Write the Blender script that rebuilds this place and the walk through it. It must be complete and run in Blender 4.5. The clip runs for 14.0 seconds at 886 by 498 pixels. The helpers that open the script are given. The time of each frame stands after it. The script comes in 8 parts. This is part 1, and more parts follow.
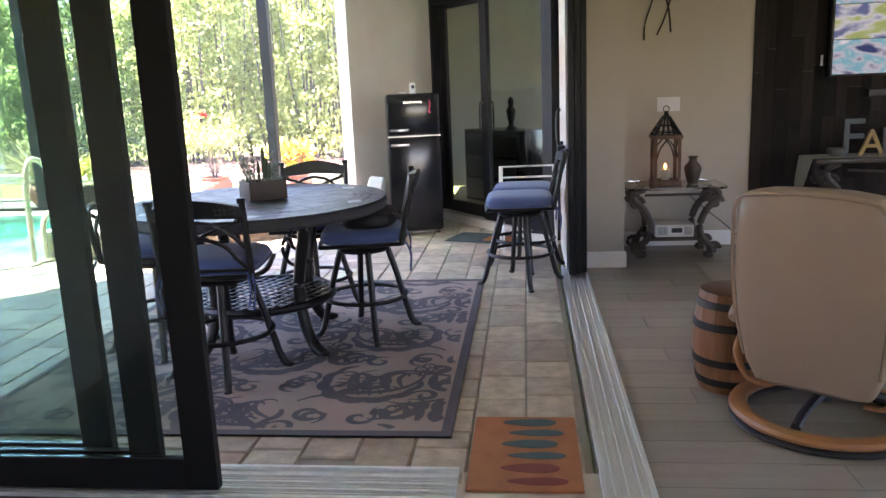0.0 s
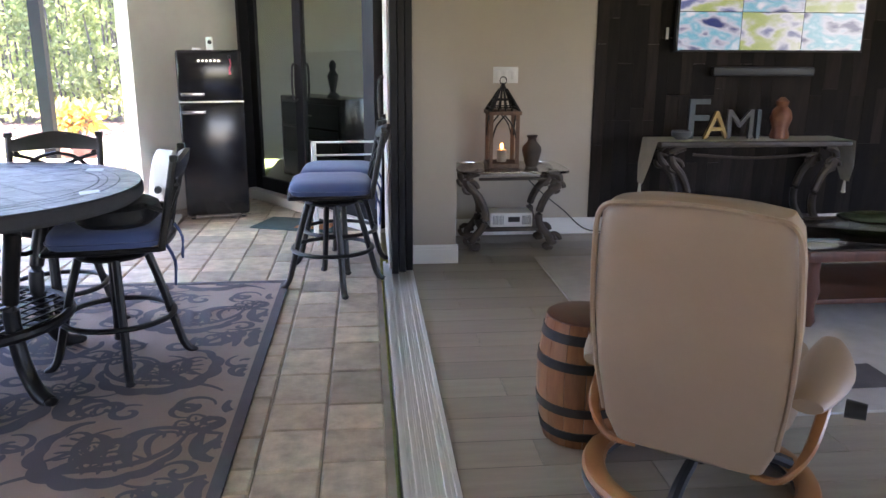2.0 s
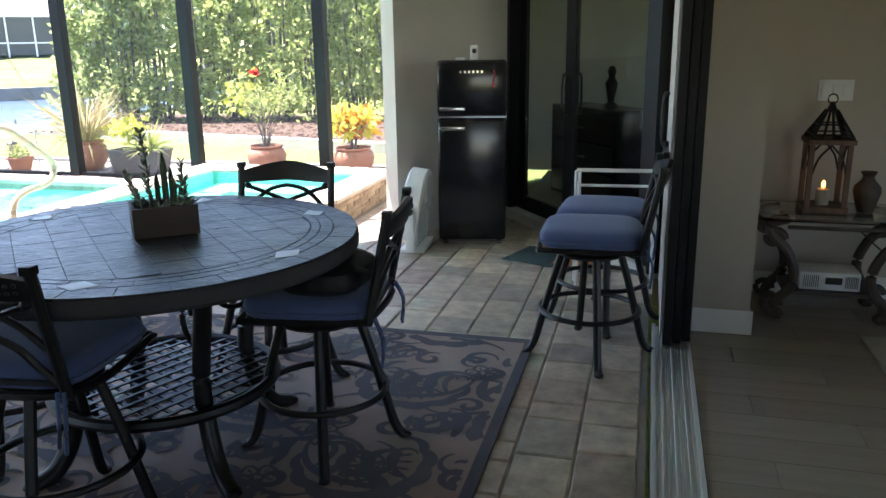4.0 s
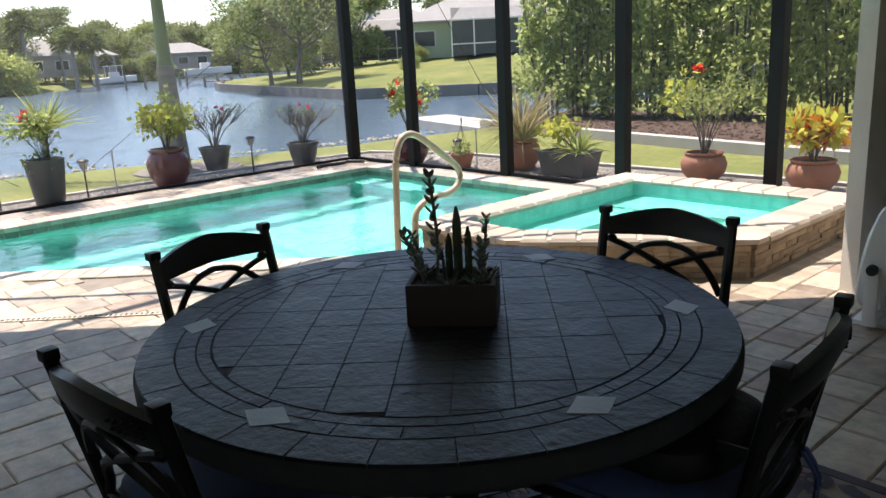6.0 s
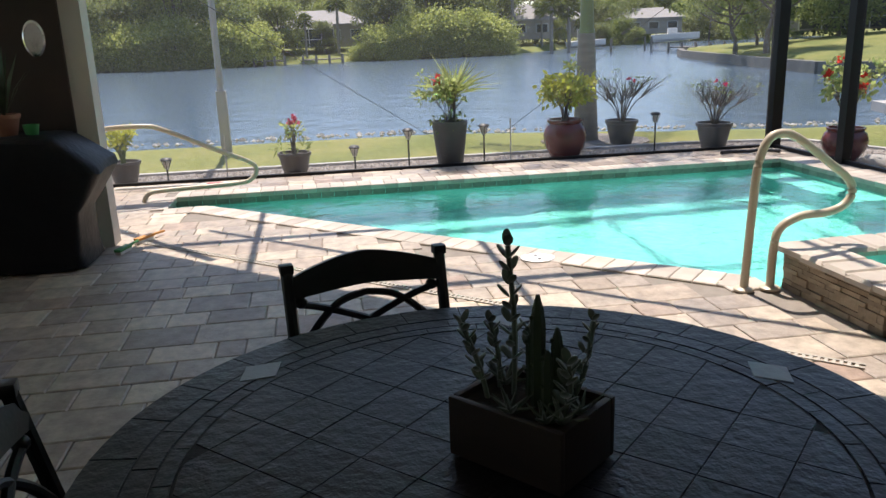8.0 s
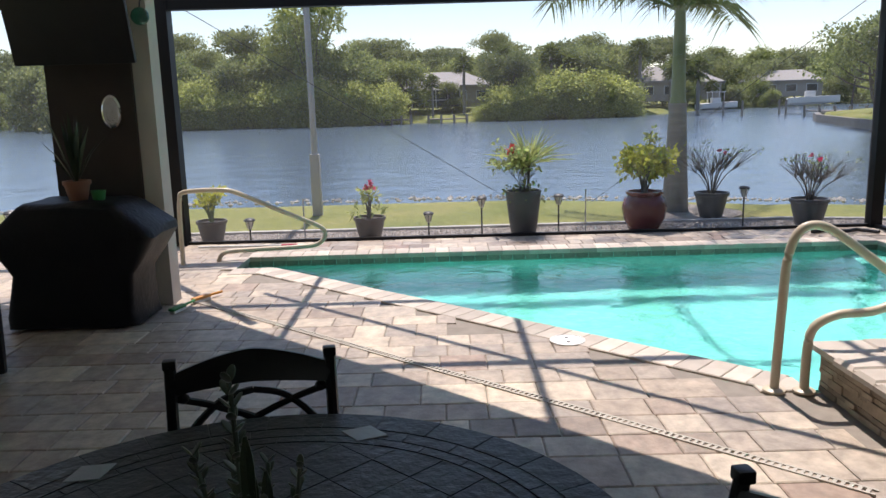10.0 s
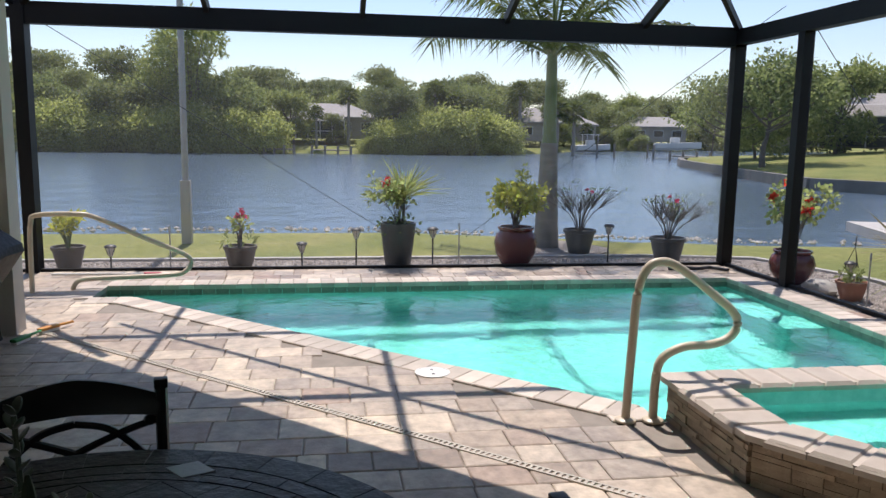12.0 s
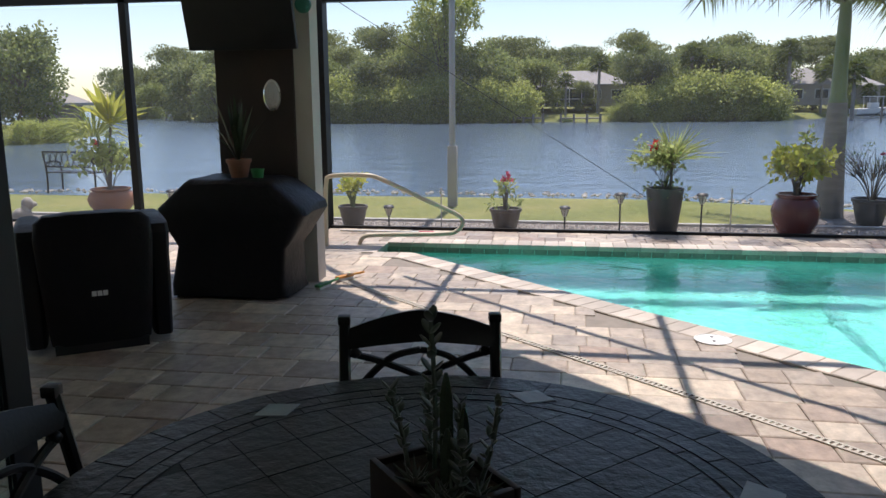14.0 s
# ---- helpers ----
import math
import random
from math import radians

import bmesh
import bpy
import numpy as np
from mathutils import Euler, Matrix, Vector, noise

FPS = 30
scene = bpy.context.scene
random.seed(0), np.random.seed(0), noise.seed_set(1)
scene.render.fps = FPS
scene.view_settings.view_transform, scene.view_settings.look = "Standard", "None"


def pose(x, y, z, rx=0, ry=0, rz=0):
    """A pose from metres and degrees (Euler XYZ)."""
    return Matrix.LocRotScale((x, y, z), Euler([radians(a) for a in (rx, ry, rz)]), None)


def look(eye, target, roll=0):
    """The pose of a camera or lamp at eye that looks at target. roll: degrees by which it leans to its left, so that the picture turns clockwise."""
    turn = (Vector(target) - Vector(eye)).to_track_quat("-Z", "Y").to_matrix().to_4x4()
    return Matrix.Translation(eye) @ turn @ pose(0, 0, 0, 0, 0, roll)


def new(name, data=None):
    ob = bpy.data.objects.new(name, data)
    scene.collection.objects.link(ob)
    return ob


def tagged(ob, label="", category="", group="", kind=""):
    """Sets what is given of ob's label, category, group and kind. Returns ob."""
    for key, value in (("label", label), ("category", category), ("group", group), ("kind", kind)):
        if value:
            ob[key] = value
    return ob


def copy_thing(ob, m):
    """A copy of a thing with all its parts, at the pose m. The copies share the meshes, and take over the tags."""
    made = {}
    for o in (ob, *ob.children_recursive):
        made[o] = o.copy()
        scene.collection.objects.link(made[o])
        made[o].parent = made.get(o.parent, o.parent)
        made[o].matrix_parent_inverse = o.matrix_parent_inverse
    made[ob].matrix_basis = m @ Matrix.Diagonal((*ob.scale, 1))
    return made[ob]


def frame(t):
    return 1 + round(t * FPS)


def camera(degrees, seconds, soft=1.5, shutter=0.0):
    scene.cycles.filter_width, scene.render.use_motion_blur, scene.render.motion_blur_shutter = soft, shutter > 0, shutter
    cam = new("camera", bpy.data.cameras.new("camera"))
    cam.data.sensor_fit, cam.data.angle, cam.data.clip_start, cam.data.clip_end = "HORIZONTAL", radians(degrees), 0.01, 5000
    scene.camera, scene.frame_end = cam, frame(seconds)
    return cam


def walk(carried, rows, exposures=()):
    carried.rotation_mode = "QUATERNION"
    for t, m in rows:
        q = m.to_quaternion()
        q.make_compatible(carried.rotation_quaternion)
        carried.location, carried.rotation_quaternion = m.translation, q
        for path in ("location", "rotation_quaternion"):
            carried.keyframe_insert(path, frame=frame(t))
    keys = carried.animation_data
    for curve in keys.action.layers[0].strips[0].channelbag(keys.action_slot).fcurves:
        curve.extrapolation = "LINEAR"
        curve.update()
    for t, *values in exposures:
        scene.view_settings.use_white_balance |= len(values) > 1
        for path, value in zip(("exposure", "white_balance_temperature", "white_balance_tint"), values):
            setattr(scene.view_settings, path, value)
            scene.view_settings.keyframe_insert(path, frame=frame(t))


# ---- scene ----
cam = camera(59.35, 14.0)
PATH = [
    (0.0, 0.000, 0.000, 1.544, 6.00, -11.90, 2.33),
    (0.5, 0.026, 0.188, 1.539, 4.54, -12.73, 2.97),
    (1.0, 0.069, 0.472, 1.530, 3.79, -13.61, 2.42),
    (1.5, 0.121, 0.761, 1.511, -0.26, -14.17, 0.78),
    (2.0, 0.156, 1.056, 1.498, -5.60, -14.48, -0.28),
    (4.5, 0.190, 2.321, 1.618, 20.15, -14.55, 0.65),
    (5.0, 0.124, 2.650, 1.604, 25.59, -14.08, 0.57),
    (5.5, 0.035, 2.960, 1.613, 37.86, -14.59, 2.30),
    (6.0, -0.114, 3.241, 1.620, 47.56, -14.38, 2.96),
    (6.5, -0.247, 3.522, 1.638, 55.69, -14.28, 3.08),
    (7.0, -0.270, 3.800, 1.644, 66.57, -14.25, 2.98),
    (7.5, -0.319, 4.019, 1.639, 74.12, -14.68, 2.36),
    (8.0, -0.386, 4.274, 1.649, 80.49, -15.33, 2.01),
    (8.5, -0.335, 4.544, 1.682, 86.36, -15.60, 2.21),
    (11.0, -0.408, 5.058, 1.780, 87.83, -7.78, -0.14),
    (11.5, -0.391, 5.082, 1.775, 83.08, -7.74, -0.80),
    (12.0, -0.387, 5.092, 1.750, 81.49, -8.50, -0.88),
    (12.5, -0.365, 5.083, 1.713, 81.43, -9.38, 0.14),
    (13.0, -0.320, 5.039, 1.689, 84.40, -11.12, 0.86),
    (13.5, -0.284, 4.963, 1.692, 90.81, -11.36, 1.53),
    (14.0, -0.329, 4.838, 1.684, 99.30, -10.82, 0.40),
]
walk(cam, [(t, pose(x, y, z, 90 + pitch, roll, yaw)) for t, x, y, z, yaw, pitch, roll in PATH],
     exposures=[(0.0, 3.75, 6750, 34), (1.0, 3.9, 6750, 34), (2.2, 3.95, 6450, 32), (4.3, 2.25, 6450, 16), (5.0, 1.8, 6600, 15), (5.5, 1.35, 6900, 16), (6.5, 0.4, 6850, 16), (7.5, 0.35, 6800, 16), (8.6, 0.45, 6750, 18), (11.0, 0.05, 6550, 19), (14.0, 0.1, 6500, 18)])

# world, sun and exposure
world = bpy.data.worlds.new("sky_world")
scene.world = world
world.use_nodes = True
wn = world.node_tree
sky = wn.nodes.new("ShaderNodeTexSky")
sky.sky_type, sky.sun_disc = "NISHITA", False
SUN_DIR = Vector((-0.45, 0.0, 1.0)).normalized()
sky.sun_elevation = math.asin(SUN_DIR.z)
sky.sun_rotation = math.atan2(SUN_DIR.x, SUN_DIR.y)
sky.air_density, sky.dust_density, sky.ozone_density = 1.0, 0.35, 1.8
wn.links.new(sky.outputs[0], wn.nodes["Background"].inputs[0])
wn.nodes["Background"].inputs[1].default_value = 0.15
sun_data = bpy.data.lights.new("sun", "SUN")
sun_data.energy, sun_data.angle, sun_data.color = 5.0, radians(0.55), (1.0, 0.95, 0.87)
sun = new("sun", sun_data)
sun.matrix_world = look(SUN_DIR * 40, (0, 0, 0))


# added area lamps that brighten living room and bedroom, set in made-up wall openings
def fill_light(m, w, h, power):
    d = bpy.data.lights.new("added_fill_lamp", "AREA")
    d.shape, d.size, d.size_y, d.energy, d.color = "RECTANGLE", w, h, power, (0.94, 0.97, 1.0)
    new("added_fill_lamp", d).matrix_world = m


fill_light(look((3.0, -4.22, 1.5), (3.0, 5, 1.2)), 3.6, 1.6, 1.8)
fill_light(look((7.22, 2.0, 1.5), (0, 2.4, 1.2)), 3.6, 1.6, 1.0)
fill_light(look((3.42, 10.2, 1.5), (0, 9.6, 1.2)), 1.8, 1.4, 1.2)


# ---- mesh tools ----
def rot_to(d):
    return Vector(d).to_track_quat("Z", "Y").to_matrix().to_4x4()


def box(bm, size, centre=(0, 0, 0), rz=0.0, bevel=0.0, m=None):
    t = Matrix.Translation(centre) @ Matrix.Rotation(radians(rz), 4, "Z")
    if m is not None:
        t = m @ t
    r = bmesh.ops.create_cube(bm, size=1.0, matrix=t @ Matrix.Diagonal((*size, 1)))
    if bevel > 0:
        edges = list({e for v in r["verts"] for e in v.link_edges})
        bmesh.ops.bevel(bm, geom=edges, offset=bevel, segments=2, affect="EDGES", profile=0.6)


def cone(bm, a, b, ra, rb, seg=12, caps=True):
    a, b = Vector(a), Vector(b)
    d = b - a
    bmesh.ops.create_cone(bm, cap_ends=caps, segments=seg, radius1=ra, radius2=rb, depth=d.length,
                          matrix=Matrix.Translation((a + b) / 2) @ rot_to(d))


def ball(bm, c, r, seg=12, squash=(1, 1, 1)):
    bmesh.ops.create_uvsphere(bm, u_segments=seg, v_segments=max(6, seg // 2), radius=r,
                              matrix=Matrix.Translation(c) @ Matrix.Diagonal((*squash, 1)))


def lathe(bm, profile, centre=(0, 0, 0), seg=24, m=None):
    """Turns a profile of (radius, height) about z."""
    rings = []
    for r, z in profile:
        ring = []
        for i in range(seg):
            a = 2 * math.pi * i / seg
            p = Vector((centre[0] + r * math.cos(a), centre[1] + r * math.sin(a), centre[2] + z))
            ring.append(bm.verts.new(m @ p if m is not None else p))
        rings.append(ring)
    for lo, hi in zip(rings, rings[1:]):
        for i in range(seg):
            j = (i + 1) % seg
            bm.faces.new((lo[i], lo[j], hi[j], hi[i]))
    bm.faces.new(list(reversed(rings[0])))
    bm.faces.new(rings[-1])


def smooth_path(pts, n=6):
    """Points along a curve that passes through pts."""
    pts = [Vector(p) for p in pts]
    out = []
    for i in range(len(pts) - 1):
        p0, p1, p2, p3 = pts[max(i - 1, 0)], pts[i], pts[i + 1], pts[min(i + 2, len(pts) - 1)]
        for k in range(n):
            t = k / n
            out.append(0.5 * ((2 * p1) + (p2 - p0) * t + (2 * p0 - 5 * p1 + 4 * p2 - p3) * t * t + (3 * p1 - p0 - 3 * p2 + p3) * t ** 3))
    out.append(pts[-1])
    return out


def tube(bm, pts, r, seg=8, flat=1.0, closed=False):
    """A tube along pts; r a radius or one for each point; flat squashes it across."""
    pts = [Vector(p) for p in pts]
    n = len(pts)
    rings = []
    up = Vector((0.013, 0.021, 1))
    for i, p in enumerate(pts):
        if closed:
            d = pts[(i + 1) % n] - pts[i - 1]
        else:
            d = pts[min(i + 1, n - 1)] - pts[max(i - 1, 0)]
        d.normalize()
        side = d.cross(up)
        if side.length < 0.15:
            side = d.cross(Vector((1, 0.05, 0)))
        side.normalize()
        nrm = side.cross(d).normalized()
        rr = r[i] if isinstance(r, (list, tuple)) else r
        rings.append([bm.verts.new(p + side * (rr * math.cos(2 * math.pi * k / seg)) + nrm * (rr * flat * math.sin(2 * math.pi * k / seg))) for k in range(seg)])
    pairs = list(zip(rings, rings[1:])) + ([(rings[-1], rings[0])] if closed else [])
    for lo, hi in pairs:
        for k in range(seg):
            j = (k + 1) % seg
            bm.faces.new((lo[k], lo[j], hi[j], hi[k]))
    if not closed:
        bm.faces.new(list(reversed(rings[0])))
        bm.faces.new(rings[-1])


def slab(bm, poly, z0, z1, holes=()):
    """A flat plate with an outline, from z0 up to z1, with holes through it."""
    for z, flip in ((z1, False), (z0, True)):
        edges = []
        for loop in (poly, *holes):
            vs = [bm.verts.new((x, y, z)) for x, y in loop]
            edges += [bm.edges.new((vs[i], vs[(i + 1) % len(vs)])) for i in range(len(vs))]
        r = bmesh.ops.triangle_fill(bm, edges=edges, use_beauty=True, normal=(0, 0, -1 if flip else 1))
    for loop in (poly, *holes):
        a = [bm.verts.new((x, y, z0)) for x, y in loop]
        b = [bm.verts.new((x, y, z1)) for x, y in loop]
        for i in range(len(loop)):
            j = (i + 1) % len(loop)
            bm.faces.new((a[i], a[j], b[j], b[i]))


def loft(bm, rings, caps=True):
    """Skins closed rings of equal length."""
    vs = [[bm.verts.new(p) for p in ring] for ring in rings]
    n = len(vs[0])
    for lo, hi in zip(vs, vs[1:]):
        for i in range(n):
            j = (i + 1) % n
            bm.faces.new((lo[i], lo[j], hi[j], hi[i]))
    if caps:
        bm.faces.new(list(reversed(vs[0])))
        bm.faces.new(vs[-1])


def superring(cx, cy, z, rx, ry, p=4.0, n=28):
    out = []
    for i in range(n):
        a = 2 * math.pi * i / n
        c, s = math.cos(a), math.sin(a)
        out.append((cx + rx * math.copysign(abs(c) ** (2 / p), c), cy + ry * math.copysign(abs(s) ** (2 / p), s), z))
    return out


def finish(bm, name, mat, smooth=True):
    bmesh.ops.remove_doubles(bm, verts=bm.verts, dist=0.00005)
    bmesh.ops.recalc_face_normals(bm, faces=bm.faces)
    me = bpy.data.meshes.new(name)
    bm.to_mesh(me)
    bm.free()
    me.materials.append(mat)
    if smooth:
        me.polygons.foreach_set("use_smooth", [True] * len(me.polygons))
        me.set_sharp_from_angle(angle=radians(38))
    return me


def part(name, bm, mat, parent=None, label="", smooth=True):
    ob = new(name, finish(bm, name, mat, smooth))
    if parent is not None:
        ob.parent = parent
    if label:
        tagged(ob, label)
    return ob


def thing(name, m, label, category, group="", kind=""):
    """An empty at the base of a thing, for its parts."""
    ob = new(name)
    ob.empty_display_size = 0.1
    ob.matrix_world = m
    return tagged(ob, label, category, group, kind)


def setting(name, bm, mat, label="", category="", smooth=False):
    return tagged(part(name, bm, mat, None, "", smooth), label, category, "", "structure")


def wall(name, a, b, z0, z1, thick, mat, label, side=1):
    """A straight wall from a to b; its thickness lies to the left of a-b (side=1) or right."""
    bm = bmesh.new()
    a, b = Vector((*a, 0)), Vector((*b, 0))
    d = (b - a).normalized()
    n = Vector((-d.y, d.x, 0)) * thick * side
    slab(bm, [tuple(p)[:2] for p in (a, b, b + n, a + n)], z0, z1)
    return setting(name, bm, mat, label, "wall")


# ---- materials ----
def nodes_of(name):
    mat = bpy.data.materials.new(name)
    mat.use_nodes = True
    nt = mat.node_tree
    return mat, nt, nt.nodes["Principled BSDF"]


def tex(nt, kind, scale, detail=4.0, rough=0.6, vec=None, stretch=None):
    n = nt.nodes.new("ShaderNodeTex" + kind)
    n.inputs["Scale"].default_value = scale
    if kind == "Noise":
        n.inputs["Detail"].default_value = detail
        n.inputs["Roughness"].default_value = rough
    if vec is None:
        vec = nt.nodes.new("ShaderNodeTexCoord").outputs["Object"]
    if stretch is not None:
        mp = nt.nodes.new("ShaderNodeMapping")
        mp.inputs["Scale"].default_value = stretch
        nt.links.new(vec, mp.inputs[0])
        vec = mp.outputs[0]
    nt.links.new(vec, n.inputs["Vector"])
    return n


def ramp(nt, fac, stops):
    r = nt.nodes.new("ShaderNodeValToRGB")
    while len(r.color_ramp.elements) < len(stops):
        r.color_ramp.elements.new(0.5)
    for e, (p, c) in zip(r.color_ramp.elements, stops):
        e.position, e.color = p, (*c, 1)
    nt.links.new(fac, r.inputs[0])
    return r


def mixc(nt, fac, a, b, mode="MIX"):
    m = nt.nodes.new("ShaderNodeMix")
    m.data_type, m.blend_type = "RGBA", mode
    for sock, v in ((m.inputs[0], fac), (m.inputs[6], a), (m.inputs[7], b)):
        if isinstance(v, (int, float)):
            sock.default_value = v
        elif isinstance(v, tuple):
            sock.default_value = (*v, 1)
        else:
            nt.links.new(v, sock)
    return m.outputs[2]


def bump(nt, bsdf, height, strength, dist=0.01, prev=None):
    b = nt.nodes.new("ShaderNodeBump")
    b.inputs["Strength"].default_value, b.inputs["Distance"].default_value = strength, dist
    nt.links.new(height, b.inputs["Height"])
    if prev is not None:
        nt.links.new(prev, b.inputs["Normal"])
    nt.links.new(b.outputs[0], bsdf.inputs["Normal"])
    return b.outputs[0]


def surface(name, dark, light, rough=0.6, scale=6.0, fine=60.0, bump_s=0.2, bump_d=0.004, metal=0.0, stretch=None, piece=0.0, island=0.0, sheen=0.0, spec=0.5, rough_var=0.1):
    """A surface that varies at two scales between two colours; piece: how much each object of its own differs."""
    mat, nt, b = nodes_of(name)
    co = nt.nodes.new("ShaderNodeTexCoord").outputs["Object"]
    n1 = tex(nt, "Noise", scale, 5, 0.6, co, stretch)
    n2 = tex(nt, "Noise", fine, 3, 0.6, co, stretch)
    r = ramp(nt, n1.outputs[0], [(0.3, dark), (0.7, light)])
    col = mixc(nt, 0.25, r.outputs[0], mixc(nt, n2.outputs[0], dark, light))
    if piece or island:
        src = nt.nodes.new("ShaderNodeObjectInfo").outputs["Random"] if piece else nt.nodes.new("ShaderNodeNewGeometry").outputs["Random Per Island"]
        k = piece or island
        pr = ramp(nt, src, [(0.0, (1 - k, 1 - k, 1 - k)), (1.0, (1 + k * 0.6, 1 + k * 0.6, 1 + k * 0.6))])
        col = mixc(nt, 1.0, col, pr.outputs[0], "MULTIPLY")
    nt.links.new(col, b.inputs["Base Color"])
    mr = nt.nodes.new("ShaderNodeMapRange")
    mr.inputs[3].default_value, mr.inputs[4].default_value = max(rough - rough_var, 0.02), min(rough + rough_var, 1)
    nt.links.new(n1.outputs[0], mr.inputs[0])
    nt.links.new(mr.outputs[0], b.inputs["Roughness"])
    b.inputs["Metallic"].default_value = metal
    b.inputs["Specular IOR Level"].default_value = spec
    if sheen:
        b.inputs["Sheen Weight"].default_value = sheen
    if bump_s:
        bump(nt, b, n2.outputs[0], bump_s, bump_d)
    return mat


def plain_glass(name, tint=(0.9, 0.95, 0.93), rough=0.0, ior=1.45):
    mat, nt, b = nodes_of(name)
    b.inputs["Base Color"].default_value = (*tint, 1)
    b.inputs["Roughness"].default_value = rough
    b.inputs["Transmission Weight"].default_value = 1.0
    b.inputs["IOR"].default_value = ior
    return mat


def paver_material(name, piece):
    mat, nt, b = nodes_of(name)
    geo = nt.nodes.new("ShaderNodeNewGeometry")
    rnd = nt.nodes.new("ShaderNodeObjectInfo").outputs["Random"] if piece else geo.outputs["Random Per Island"]
    tone = ramp(nt, rnd, [(0.0, (0.25, 0.195, 0.155)), (0.22, (0.46, 0.385, 0.305)), (0.45, (0.33, 0.285, 0.245)), (0.72, (0.59, 0.505, 0.40)), (0.9, (0.40, 0.335, 0.275)), (1.0, (0.33, 0.235, 0.18))])
    n1 = tex(nt, "Noise", 9, 6, 0.65, geo.outputs["Position"])
    n2 = tex(nt, "Noise", 70, 4, 0.7, geo.outputs["Position"])
    n3 = tex(nt, "Noise", 1.3, 3, 0.5, geo.outputs["Position"])
    c = mixc(nt, 1.0, tone.outputs[0], ramp(nt, n1.outputs[0], [(0.28, (0.60, 0.585, 0.57)), (0.72, (1.28, 1.25, 1.21))]).outputs[0], "MULTIPLY")
    c = mixc(nt, 1.0, c, ramp(nt, n3.outputs[0], [(0.3, (0.85, 0.85, 0.86)), (0.7, (1.1, 1.09, 1.06))]).outputs[0], "MULTIPLY")
    nt.links.new(c, b.inputs["Base Color"])
    b.inputs["Roughness"].default_value = 0.48
    p = bump(nt, b, n1.outputs[0], 0.5, 0.012)
    bump(nt, b, n2.outputs[0], 0.3, 0.003, p)
    return mat


M_PAVER, M_PAVER_J = paver_material("paver_stone", True), paver_material("paver_stone_joined", False)
M_COPING = surface("coping_stone", (0.43, 0.365, 0.295), (0.60, 0.525, 0.44), 0.6, 5, 60, 0.35, 0.004, piece=0.28)
M_JOINT = surface("joint_sand", (0.20, 0.172, 0.142), (0.30, 0.262, 0.22), 0.9, 8, 90, 0.4)
M_WALLIN = surface("beige_wall_paint", (0.42, 0.365, 0.295), (0.46, 0.405, 0.33), 0.75, 1.5, 120, 0.12, 0.002)
M_STUCCO = surface("stucco_paint", (0.50, 0.46, 0.40), (0.58, 0.535, 0.47), 0.85, 3, 90, 0.7, 0.006)
M_CEIL = surface("ceiling_paint", (0.74, 0.72, 0.68), (0.8, 0.78, 0.74), 0.8, 2, 90, 0.2)
M_TRIM = surface("white_trim_paint", (0.74, 0.73, 0.70), (0.8, 0.79, 0.76), 0.4, 3, 60, 0.05)
M_TILE_IN = surface("wood_look_tile", (0.235, 0.20, 0.162), (0.325, 0.283, 0.234), 0.36, 2.2, 30, 0.12, 0.002, stretch=(1.2, 9, 1), piece=0.16)
M_TILE_IN_J = surface("wood_look_tile_joined", (0.235, 0.20, 0.162), (0.325, 0.283, 0.234), 0.36, 2.2, 30, 0.12, 0.002, stretch=(1.2, 9, 1), island=0.16)
M_GROUT = surface("grout", (0.14, 0.12, 0.105), (0.19, 0.17, 0.15), 0.9, 6, 80, 0.2)
M_BLACKFRAME = surface("bronze_black_aluminium", (0.005, 0.005, 0.0055), (0.009, 0.009, 0.0095), 0.5, 4, 80, 0.05, spec=0.28)
M_ALU = surface("mill_aluminium", (0.60, 0.60, 0.59), (0.74, 0.74, 0.72), 0.42, 3, 60, 0.08, metal=0.35, stretch=(6, 0.6, 1))
M_IRON = surface("black_cast_iron", (0.007, 0.0065, 0.0065), (0.017, 0.016, 0.015), 0.4, 14, 90, 0.3, 0.002, metal=0.3)
M_BLUE = surface("navy_cushion_canvas", (0.038, 0.062, 0.15), (0.055, 0.085, 0.20), 0.9, 7, 240, 0.35, 0.002, sheen=0.2)
M_WOODPLANK = surface("dark_barn_plank", (0.008, 0.0055, 0.0045), (0.030, 0.0215, 0.0175), 0.75, 3.5, 40, 0.4, 0.004, stretch=(7, 7, 0.8), piece=0.65, spec=0.2)
M_BARREL = surface("oak_barrel_stave", (0.16, 0.06, 0.022), (0.32, 0.135, 0.05), 0.42, 4, 40, 0.25, 0.003, stretch=(6, 6, 0.8), piece=0.2)
M_HOOP = surface("blackened_iron_hoop", (0.02, 0.02, 0.02), (0.05, 0.047, 0.045), 0.5, 10, 80, 0.2, metal=0.6)
M_LEATHER = surface("cream_leather", (0.26, 0.172, 0.108), (0.305, 0.207, 0.133), 0.5, 3, 180, 0.25, 0.0015)
M_LIGHTWOOD = surface("honey_bentwood", (0.27, 0.105, 0.032), (0.37, 0.16, 0.055), 0.35, 3, 40, 0.1, stretch=(1, 1, 8))
M_BLACKPLASTIC = surface("black_plastic", (0.012, 0.012, 0.012), (0.02, 0.02, 0.02), 0.45, 8, 60, 0.1)
M_FRIDGE = surface("gloss_black_enamel", (0.006, 0.006, 0.007), (0.009, 0.009, 0.010), 0.16, 3, 40, 0.0, rough_var=0.04)
M_CHROME = surface("chrome", (0.7, 0.7, 0.7), (0.78, 0.78, 0.78), 0.14, 6, 60, 0.0, metal=1.0, rough_var=0.05)
M_WHITEPL = surface("white_plastic", (0.66, 0.65, 0.62), (0.74, 0.73, 0.70), 0.45, 6, 60, 0.05)
